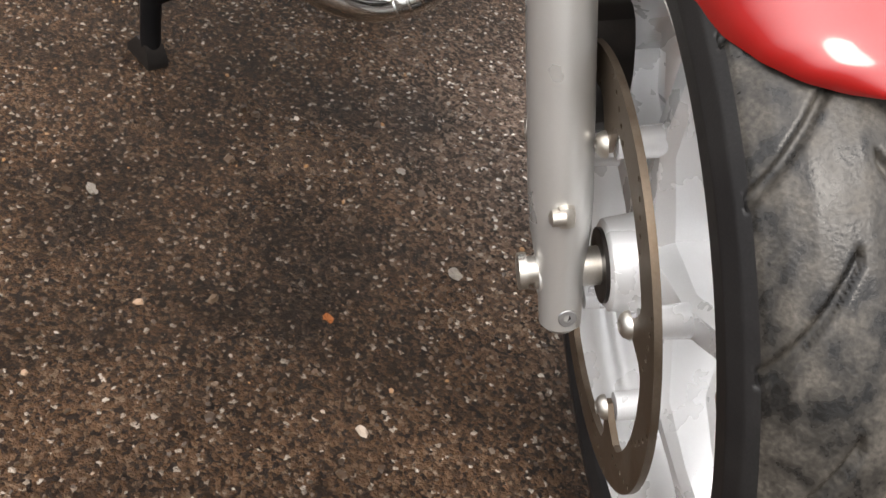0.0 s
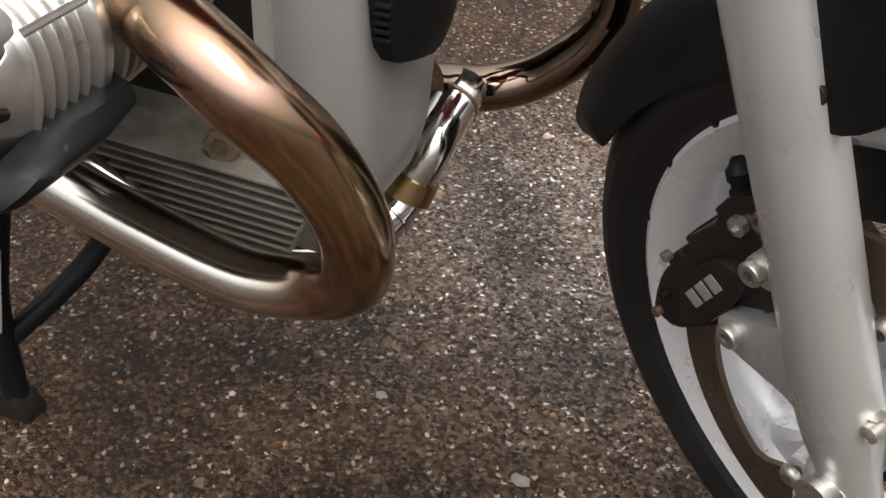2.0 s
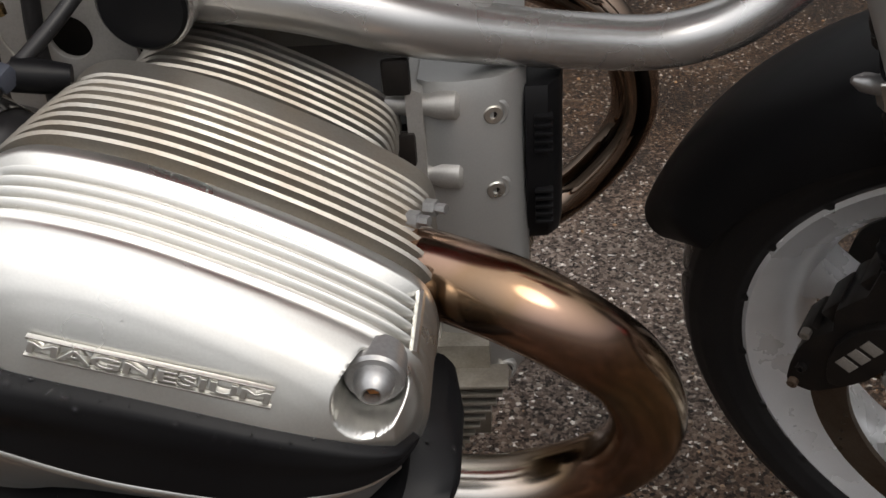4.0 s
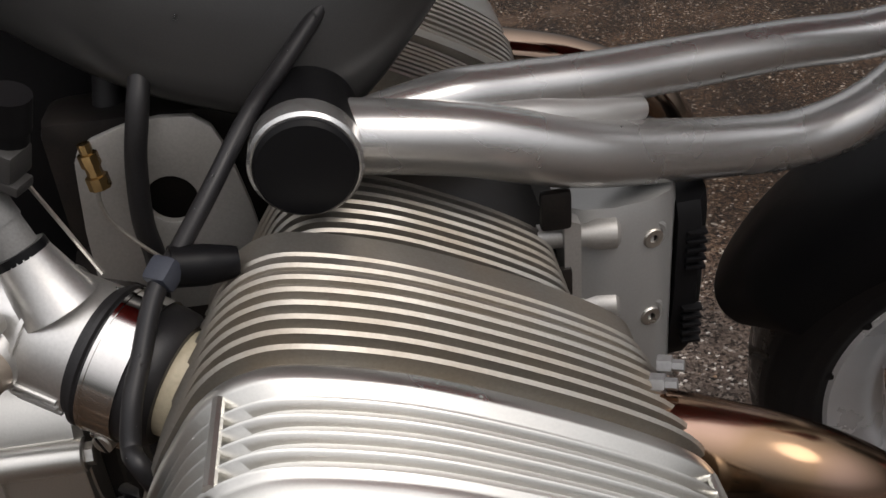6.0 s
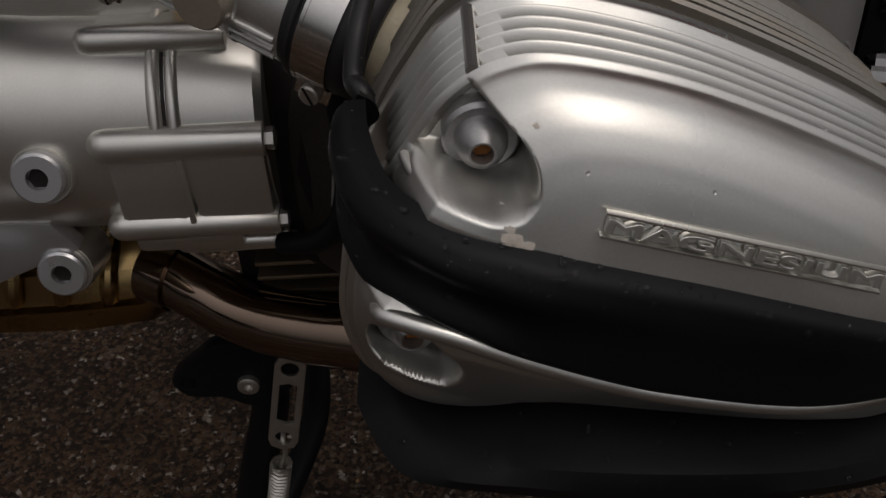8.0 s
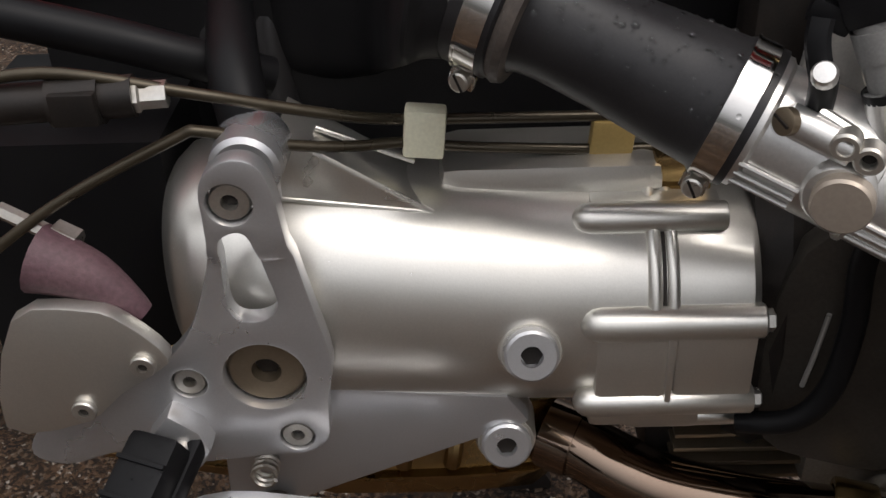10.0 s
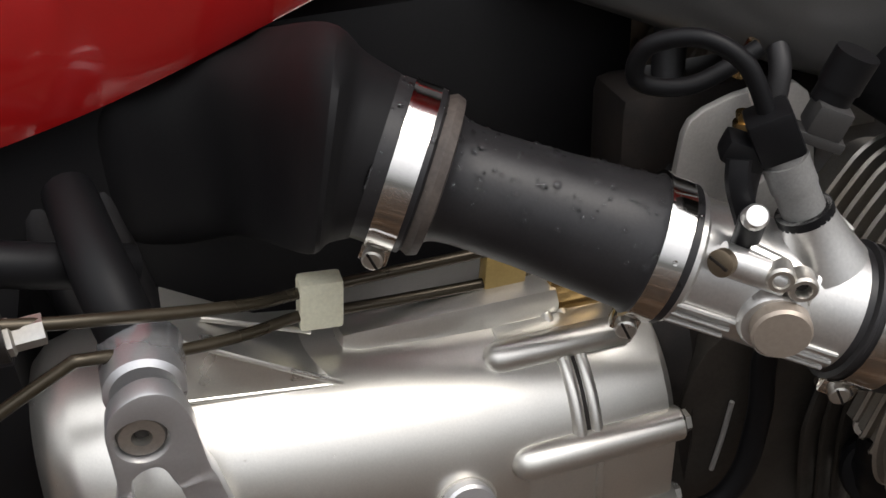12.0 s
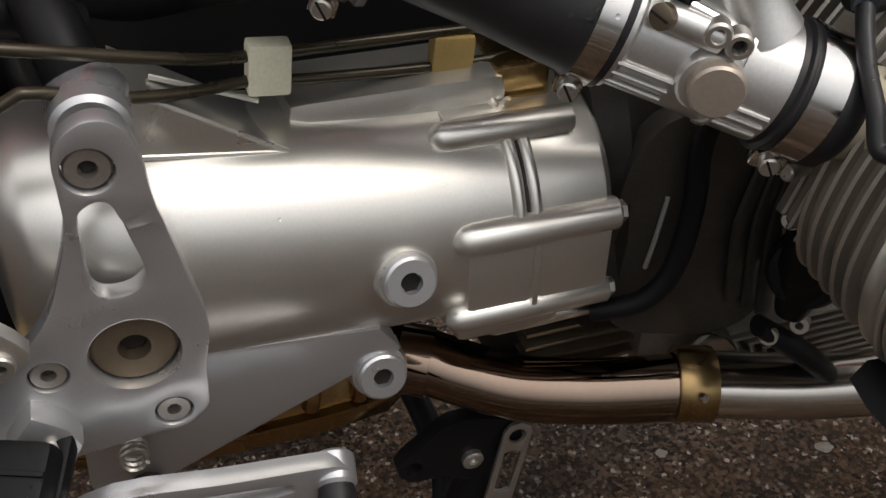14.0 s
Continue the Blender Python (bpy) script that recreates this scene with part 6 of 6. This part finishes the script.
# ---- body panels ----
def panels():
    # red tail panel: lower edge climbs towards the front, the side bulges outward above it
    edge = [(-1.25, 0.0, 0.60), (-1.1, 0.012, 0.652), (-1.0, 0.010, 0.676), (-0.9128, 0.004, 0.6980), (-0.8592, 0.004, 0.7137), (-0.7961, 0.004, 0.7365), (-0.7427, 0.004, 0.7562), (-0.6835, 0.004, 0.7790), (-0.6, 0.0, 0.812), (-0.5, 0.0, 0.855)]
    line = spline(edge, 5)
    rows = []
    for k, (f, h, o) in enumerate(((0, -0.004, 0.05), (0, -0.002, 0.006), (0, 0.0, 0.0), (0.12, 0.001, -0.002), (0.5, 0.0, -0.002), (0.94, 0.0, -0.0015), (1, 0.0, 0.0), (1, 0.002, 0.0023), (1, 0.012, 0.0138), (1, 0.030, 0.0345), (1, 0.050, 0.062), (1, 0.062, 0.10), (1, 0.068, 0.16))):
        row = []
        for p in line:
            crease = min(0.12, max(0.002, (-0.675 - p.x) * 0.30))
            row.append(V((p.x - h * 0.25, p.y + o - f * crease * 0.12, p.z + h + f * crease)))
        rows.append(row)
    bm = B()
    loft(bm, rows, closed=False)
    part("tail_panel", bm, RED, BIKE, "glossy red body panel covered with rain drops", 20)
    # dark grey tank panel
    edge = [(-0.95, 0.11, 0.80), (-0.8, 0.08, 0.777), (-0.75, 0.052, 0.756), (-0.70, 0.020, 0.736), (-0.665, -0.012, 0.727), (-0.604, -0.06, 0.709), (-0.56, -0.066, 0.692), (-0.522, -0.068, 0.681), (-0.497, -0.064, 0.683), (-0.47, -0.056, 0.705), (-0.44, -0.045, 0.74), (-0.4, -0.03, 0.80)]
    line = spline(edge, 5)
    rows = []
    for h, o in ((0.0, 0.09), (-0.002, 0.02), (0.0, 0.003), (0.004, -0.002), (0.012, -0.006), (0.03, -0.007), (0.06, 0.0), (0.10, 0.016), (0.14, 0.042), (0.18, 0.08), (0.2, 0.12)):
        rows.append([V((p.x, p.y + o, p.z + h)) for p in line])
    bm = B()
    loft(bm, rows, closed=False)
    part("tank_panel", bm, GREYPANEL, BIKE, "dark grey textured plastic side panel with rain drops", 60)
    # red tank and fairing above
    bm = B()
    loft(bm, [superring(*r) for r in ((-0.78, 0.09, 1.0, 0.04, 0.05, 2.5), (-0.72, 0.07, 0.99, 0.09, 0.1, 2.5), (-0.6, 0.03, 0.98, 0.13, 0.13, 2.4), (-0.45, 0, 0.97, 0.16, 0.15, 2.3), (-0.3, 0, 0.96, 0.14, 0.14, 2.3), (-0.25, 0, 0.96, 0.06, 0.06, 2.3))])
    part("tank", bm, RED, BIKE, "glossy red fuel tank")
    bm = B()
    loft(bm, [superring(*r) for r in ((-1.5, 0.14, 0.9, 0.05, 0.04, 2.5), (-1.4, 0.16, 0.9, 0.08, 0.06, 2.6), (-1.1, 0.17, 0.9, 0.09, 0.06, 2.6), (-0.82, 0.16, 0.93, 0.08, 0.06, 2.6), (-0.78, 0.14, 0.94, 0.05, 0.04, 2.6))])
    part("seat", bm, BLACKSATIN, BIKE, "black seat")
    bm = B()
    loft(bm, [superring(*r) for r in ((-0.28, 0.05, 0.95, 0.12, 0.14, 2.4), (-0.2, 0.05, 0.97, 0.17, 0.17, 2.4), (0.0, 0.04, 1.0, 0.18, 0.15, 2.4), (0.1, 0.03, 1.0, 0.12, 0.1, 2.3), (0.15, 0.03, 1.0, 0.04, 0.04, 2.3))])
    part("front_fairing", bm, RED, BIKE, "glossy red front fairing")


panels()


# ---- front mudguard ----
# the mudguard is set on the fork a little askew
GTURN = Matrix.Rotation(-radians(31.8), 3, V((-math.sin(radians(18)), 0, math.cos(radians(18)))))
GFW, GRT, GUP = GTURN @ V((1, 0, 0)), GTURN @ V((0, -1, 0)), GTURN @ V((0, 0, 1))
GHUB = V((0.054, 0.0085, 0.3035))


def gdir(a):
    return GFW * math.cos(a) + GUP * math.sin(a)


def gp(f, r, z):
    return GHUB + GFW * f + GRT * r + GUP * z


def mudguard():
    def shell(a0, a1, r, wide, drop, n=40):
        """A shell over the wheel between two angles (degrees, 0 ahead, 90 up); its sides come down by drop."""
        rows = []
        for k in range(n + 1):
            f = k / n
            a = radians(a0 + (a1 - a0) * f)
            e = min(1.0, (0.05 + f) * 6, (1.05 - f) * 6)
            d = gdir(a)
            ring = []
            for q in range(25):
                t = -1 + 2 * q / 24
                o = wide * math.sin(t * math.pi / 2) * (0.55 + 0.45 * e)
                ring.append(GHUB + GRT * o + d * (r - drop * (0.25 + 0.75 * e) * (1 - math.cos(t * math.pi / 2)) ** 1.3))
            rows.append(ring)
        bm = B()
        vs = [[bm.verts.new(p) for p in ring] for ring in rows]
        for i in range(n):
            for j in range(24):
                bm.faces.new((vs[i][j], vs[i][j + 1], vs[i + 1][j + 1], vs[i + 1][j]))
        bmesh.ops.recalc_face_normals(bm, faces=bm.faces)
        bmesh.ops.solidify(bm, geom=bm.faces[:], thickness=0.003)
        return bm

    def nose(n=44):
        """The red front half: it narrows to a blunt tip ahead, and its sides come down behind."""
        keys = [(62.8, 0.006, 0.331, 0.333), (64, 0.024, 0.325, 0.336), (65.5, 0.042, 0.322, 0.339), (68, 0.056, 0.316, 0.341), (72, 0.066, 0.305, 0.343), (82, 0.075, 0.286, 0.345), (100, 0.08, 0.258, 0.345), (116, 0.08, 0.25, 0.343)]
        bm = B()
        vs = []
        for k in range(n + 1):
            a = 62.8 + (116 - 62.8) * (k / n) ** 1.8
            for p, q in zip(keys, keys[1:]):
                if p[0] <= a <= q[0] + 1e-6:
                    f = (a - p[0]) / (q[0] - p[0])
                    w, re_, rc = (p[i] + (q[i] - p[i]) * f for i in (1, 2, 3))
                    break
            d = gdir(radians(a))
            vs.append([bm.verts.new(GHUB + GRT * (w * math.sin(t)) + d * (rc - (rc - re_) * (1 - math.cos(t)) ** 1.2)) for t in (-math.pi / 2 + math.pi * q / 28 for q in range(29))])
        for a, b in zip(vs, vs[1:]):
            for j in range(28):
                bm.faces.new((a[j], a[j + 1], b[j + 1], b[j]))
        bmesh.ops.recalc_face_normals(bm, faces=bm.faces)
        bmesh.ops.solidify(bm, geom=bm.faces[:], thickness=0.003)
        return bm

    guard = part("front_mudguard", shell(98, 163, 0.333, 0.074, 0.062), BLACK, BIKE, "black plastic rear half of the front mudguard", 60)
    part("red_mudguard", nose(), RED, guard, "glossy red front half of the mudguard", 60)
    bm = sheet(B(), smooth2([(-0.1, 0.33), (-0.088, 0.28), (-0.074, 0.263), (-0.05, 0.264), (-0.025, 0.29), (-0.01, 0.34), (-0.04, 0.40), (-0.1, 0.41)], 3), [], lambda a, b, h: gp(a, 0.108 + h, b), 0.006, 0.002)
    part("mudguard_stay", bm, BLACK, guard)
    socket_bolt("stay_bolt", gp(-0.069, 0.113, 0.280), GRT, 0.0075, 0.004, guard, DARK)


mudguard()


# ---- brake lines, cables, rear clutter ----
def lines():
    up = [(-1.02, -0.115, 0.675), (-0.97, -0.112, 0.681), (-0.913, -0.105, 0.667), (-0.873, -0.092, 0.652), (-0.84, -0.08, 0.640), (-0.82, -0.069, 0.633), (-0.79, -0.062, 0.629), (-0.725, -0.056, 0.6255), (-0.68, -0.05, 0.622)]
    low = [(-1.03, -0.12, 0.583), (-0.98, -0.115, 0.617), (-0.922, -0.106, 0.6445), (-0.908, -0.104, 0.647), (-0.874, -0.092, 0.633), (-0.845, -0.08, 0.625), (-0.82, -0.069, 0.6205), (-0.79, -0.062, 0.6135), (-0.725, -0.056, 0.607), (-0.68, -0.05, 0.604)]
    first = part("brake_line", tube(B(), up, 0.0028, 12, 6), OLIVE, BIKE, "olive-brown rigid brake line")
    part("brake_line", tube(B(), low, 0.0028, 12, 6), OLIVE, BIKE, "olive-brown rigid brake line")
    bm = B()
    box(bm, (-0.8105, -0.067, 0.6255), (0.0205, 0.012, 0.0255), (1, 0, -0.1), (0, 1, 0), 0.0022)
    part("line_clip", bm, WHITEPLASTIC, first, "off-white plastic line clip")
    bm = B()
    box(bm, (-0.7175, -0.055, 0.612), (0.022, 0.01, 0.022), (1, 0, -0.1), (0, 1, 0), 0.002)
    part("line_clip", bm, GOLDPLASTIC, first, "amber plastic line clip")
    part("line_nut", lathe(B(), (-0.92, -0.106, 0.667), (-1, -0.1, 0.0), [(0, 0.0062), (0.011, 0.0062), (0.012, 0.0075), (0.014, 0.0075)], 6), ZINC, first)
    bm = B()
    lathe(bm, (-0.934, -0.107, 0.667), (-1, -0.1, 0.0), [(0, 0.0095), (0.014, 0.0095), (0.014, 0.0115), (0.036, 0.0115), (0.036, 0.009), (0.06, 0.009)], 20)
    box(bm, (-0.957, -0.119, 0.667), (0.02, 0.006, 0.015), bevel=0.001)
    part("line_union", bm, DARK, first, "dark metal hose union")
    part("brake_switch_nut", lathe(B(), (-0.973, -0.118, 0.597), (-0.9, 0.2, 0.4), [(0, 0.008), (0.012, 0.008), (0.014, 0.004), (0.04, 0.004)], 6), ZINC, first)
    # cable that hangs in front of the throttle body
    pts = [(-0.47, -0.03, 0.765), (-0.5183, -0.078, 0.7215), (-0.5383, -0.106, 0.707), (-0.5569, -0.134, 0.6871), (-0.5698, -0.158, 0.6753), (-0.5744, -0.168, 0.673), (-0.5799, -0.178, 0.665), (-0.5848, -0.192, 0.6522), (-0.5885, -0.206, 0.6426), (-0.5905, -0.216, 0.63), (-0.5867, -0.224, 0.6274), (-0.5785, -0.226, 0.6062)]
    cab = part("throttle_cable", tube(B(), pts, 0.0040, 14, 6), RUBBER, BIKE, "grey-black sheathed cable")
    bm = B()
    box(bm, (-0.5745, -0.1685, 0.673), (0.0115, 0.0115, 0.010), (-0.45, -0.75, -0.4), (0.8, -0.5, 0), 0.0025)
    part("cable_tie", bm, BLUEBLACK, cab)
    part("spark_lead", tube(B(), [(-0.5735, -0.162, 0.6715), (-0.5600, -0.158, 0.668), (-0.548, -0.155, 0.666)], [0.0085, 0.0085, 0.006], 14, 5), BLACK, cab)
    part("drain_hose", tube(B(), [(-0.606, -0.135, 0.625), (-0.6094, -0.125, 0.5827), (-0.6075, -0.125, 0.5447), (-0.6122, -0.125, 0.5031), (-0.627, -0.122, 0.4808), (-0.65, -0.11, 0.47)], 0.0062, 14, 6), BLACK, cab, "black rubber drain hose")
    # vertical hoses
    for y, x0, r, top in ((-0.03, -0.62, 0.0085, 0.78), (0.03, -0.9, 0.011, 0.69), (0.03, -0.93, 0.010, 0.69), (0.04, -0.955, 0.009, 0.69)):
        part("hose", tube(B(), [(x0 + 0.015, y + 0.03, top), (x0 + 0.01, y + 0.02, (top + 0.66) / 2), (x0, y, 0.65), (x0 + 0.004, y - 0.01, 0.6), (x0 + 0.02, y - 0.01, 0.52)], r, 14, 5), RUBBER, cab, "black rubber hose")
    part("frame_rail", tube(B(), [(-1.05, -0.06, 0.70), (-0.97, -0.052, 0.675), (-0.925, -0.045, 0.658), (-0.89, -0.03, 0.64)], 0.0105, 16, 5), BLACK, BIKE, "black painted frame rail")
    part("frame_lug", tube(B(), [(-0.892, -0.085, 0.636), (-0.899, -0.066, 0.658), (-0.910, -0.010, 0.672)], [0.0130, 0.0130, 0.012], 18, 5), BLACK, BIKE, "black painted frame lug")
    bm = B()
    loft(bm, [[V((x, y, z)) for y, z in ((-0.06, 0.49), (-0.06, 0.62), (0.06, 0.62), (0.06, 0.49))] for x in (-1.06, -0.945)])
    bevel_sharp(bm, 0.02)
    part("rear_frame", bm, BLACK, BIKE, "black rear frame casting")


OLIVE = material("olive_coated_steel", (0.05, 0.041, 0.027), 0.3, 0.6, 0.05, 600, 0.0, (0.10, 0.08, 0.055), 30, 0.5)
BLUEBLACK = material("blue_black_plastic", (0.035, 0.04, 0.055), 0.45, 0.0, 0.1, 900, 0.0, (0.05, 0.055, 0.07), 60, 0.4)
lines()


# ---- left side of the engine ----
def left_side():
    head = cylinder_and_head(-1)
    bm = loft_body(OUTLINE, -0.236, -0.30, -1)
    part("left_valve_cover", bm, COVER, head)


left_side()


# ---- stone chips, leaf scraps and a pale patch on the road ----
def chips():
    rng = random.Random(7)
    vs, fs = [], []
    for k in range(21000):
        x, y = rng.uniform(-1.5, 0.45), rng.uniform(-0.55, 1.9)
        if y > 0.75 and rng.random() < 0.45:
            continue
        r = 0.0010 + 0.0036 * rng.random() ** 3.0
        if rng.random() < 0.04:
            r *= 2.0
        a0, h, n = rng.uniform(0, 6.28), r * rng.uniform(0.25, 0.6), 5
        b = len(vs)
        el, th = rng.uniform(0.55, 1.0), rng.uniform(0, 3.14)
        ct, st = math.cos(th), math.sin(th)
        tx, ty = rng.uniform(-0.35, 0.35), rng.uniform(-0.35, 0.35)
        for lvl, s in ((-0.0004, 1.0), (h, 0.62)):
            for q in range(n):
                a = a0 + 2 * math.pi * (q + rng.uniform(-0.25, 0.25)) / n
                px, py = r * s * math.cos(a), r * s * el * math.sin(a)
                px, py = px * ct - py * st, px * st + py * ct
                vs.append((x + px, y + py, lvl + (max(-h * 0.6, (px * tx + py * ty)) if s < 1 else 0)))
        fs += [(b + q, b + (q + 1) % n, b + n + (q + 1) % n, b + n + q) for q in range(n)] + [tuple(b + n + q for q in range(n))]
    me = bpy.data.meshes.new("stone_chips")
    me.from_pydata(vs, [], fs)
    me.materials.append(STONE)
    tagged(new("stone_chips", me), "pale and brown stone chips bedded in the asphalt", "gravel", kind="stuff")


def chip_colours():
    n, l = STONE.node_tree.nodes, STONE.node_tree.links
    g = n.new("ShaderNodeNewGeometry")
    r = n.new("ShaderNodeValToRGB")
    cols = ((0.0, (0.030, 0.016, 0.008)), (0.5, (0.050, 0.029, 0.016)), (0.84, (0.075, 0.045, 0.027)), (0.91, (0.13, 0.092, 0.064)), (0.945, (0.46, 0.41, 0.36)), (0.990, (0.28, 0.14, 0.05)))
    while len(r.color_ramp.elements) < len(cols):
        r.color_ramp.elements.new(0.5)
    for e, (p, c) in zip(r.color_ramp.elements, cols):
        e.position, e.color = p, (*c, 1)
    l.new(g.outputs["Random Per Island"], r.inputs[0])
    l.new(r.outputs[0], n["Principled BSDF"].inputs["Base Color"])


chip_colours()
chips()


def flat_scrap(name, at, size, mat, label, category, curl=0.004, seed=1):
    rng = random.Random(seed)
    n = 14
    bm = B()
    top = []
    for q in range(n):
        a = 2 * math.pi * q / n
        r = rng.uniform(0.65, 1.0)
        top.append(V((at[0] + size[0] * r * math.cos(a), at[1] + size[1] * r * math.sin(a), 0.0035 + curl * rng.random())))
    vs = [bm.verts.new(p) for p in top]
    c = bm.verts.new((at[0], at[1], 0.003))
    for q in range(n):
        bm.faces.new((vs[q], vs[(q + 1) % n], c))
    bmesh.ops.solidify(bm, geom=bm.faces[:], thickness=0.0012)
    me = bpy.data.meshes.new(name)
    bm.to_mesh(me)
    bm.free()
    me.materials.append(mat)
    return tagged(new(name, me), label, category)


PALE = material("pale_flat_stone", (0.36, 0.32, 0.28), 0.5, 0.0, 0.15, 200, 0.0003, (0.22, 0.18, 0.14), 60, 0.6)
flat_scrap("flat_stone", (-0.231, 0.08), (0.012, 0.009), PALE, "pale flat stone chip lying on the asphalt", "stone", 0.002, 3)
flat_scrap("flat_stone", (-0.527, -0.218), (0.014, 0.006), PALE, "pale flat stone chip lying on the asphalt", "stone", 0.002, 5)
flat_scrap("flat_stone", (-0.405, 0.126), (0.008, 0.007), PALE, "pale flat stone chip lying on the asphalt", "stone", 0.002, 6)
flat_scrap("dry_leaf", (-0.24, -0.085), (0.011, 0.006), LEAF, "small curled orange-brown dry leaf scrap", "leaf", 0.004, 8)
flat_scrap("dry_leaf", (-0.72, -0.27), (0.012, 0.008), LEAF, "small curled orange-brown dry leaf scrap", "leaf", 0.004, 9)
flat_scrap("asphalt_patch", (-0.33, 1.36), (0.2, 0.11), CONCRETE, "pale worn patch in the asphalt", "patch", 0.001, 11)


# ---- rain drops ----
def drops(name, parent, places, label):
    vs, fs = [], []
    o = BIKE.location
    for p, nrm, r in places:
        s, u = frame_axes(nrm)
        b = len(vs)
        n = 8
        for h, k in ((-0.15, 1.0), (0.35, 0.85), (0.6, 0.45)):
            for q in range(n):
                a = 2 * math.pi * q / n
                vs.append(p - o + nrm * (r * h) + s * (r * k * math.cos(a)) + u * (r * k * math.sin(a)))
        vs.append(p - o + nrm * (r * 0.66))
        for lvl in (0, 1):
            fs += [(b + lvl * n + q, b + lvl * n + (q + 1) % n, b + (lvl + 1) * n + (q + 1) % n, b + (lvl + 1) * n + q) for q in range(n)]
        fs += [(b + 2 * n + q, b + 2 * n + (q + 1) % n, b + 3 * n) for q in range(n)]
    me = bpy.data.meshes.new(name)
    me.from_pydata(vs, [], fs)
    me.polygons.foreach_set("use_smooth", [True] * len(me.polygons))
    me.materials.append(WATER)
    ob = new(name, me)
    ob.parent = parent
    return tagged(ob, label, kind="stuff")


def scatter():
    """Drops on faces that look up, on the panels, duct, gearbox, cover and guard."""
    rng = random.Random(21)
    for key, count, r0, r1, box_ in (("tail_panel", 500, 0.0008, 0.0026, (-1.1, -0.65, 0.6, 1.0)), ("tank_panel", 90, 0.0007, 0.002, (-0.75, -0.4, 0.6, 1.0)), ("intake_duct", 320, 0.0006, 0.002, (-0.9, -0.5, 0.6, 0.8)),
                                    ("gearbox", 45, 0.0006, 0.0013, (-0.95, -0.65, 0.5, 0.7)), ("cover_guard", 170, 0.0005, 0.0015, (-0.7, -0.3, 0.3, 0.8)), ("guard_lip", 130, 0.0005, 0.0016, (-0.7, -0.3, 0.3, 0.8)), ("valve_cover", 26, 0.0005, 0.0011, (-0.7, -0.3, 0.62, 0.8)), ("footrest", 40, 0.0005, 0.001, (-1.1, -0.8, 0.3, 0.6)),
                                    ("throttle_cable", 50, 0.0005, 0.0009, (-0.7, -0.4, 0.5, 0.8))):
        ob = bpy.data.objects.get(key)
        me, off = ob.data, V(BIKE.location)
        polys = [p for p in me.polygons if p.normal.z > 0.12 and p.normal.y < 0.5 and box_[0] < p.center.x + off.x < box_[1] and box_[2] < p.center.z < box_[3]]
        if not polys:
            continue
        weights = [p.area for p in polys]
        places = []
        for p in rng.choices(polys, weights, k=count):
            v = [me.vertices[i].co for i in p.vertices]
            a, b = rng.random(), rng.random()
            if len(v) == 4:
                pt = (v[0] * (1 - a) + v[1] * a) * (1 - b) + (v[3] * (1 - a) + v[2] * a) * b
            else:
                if a + b > 1:
                    a, b = 1 - a, 1 - b
                pt = v[0] + (v[1] - v[0]) * a + (v[2] - v[0]) * b
            places.append((pt + off, p.normal.copy(), r0 + (r1 - r0) * rng.random() ** 3))
        drops("rain_beading", ob.parent if ob.parent.parent else ob, places, "clear rain drops")


scatter()
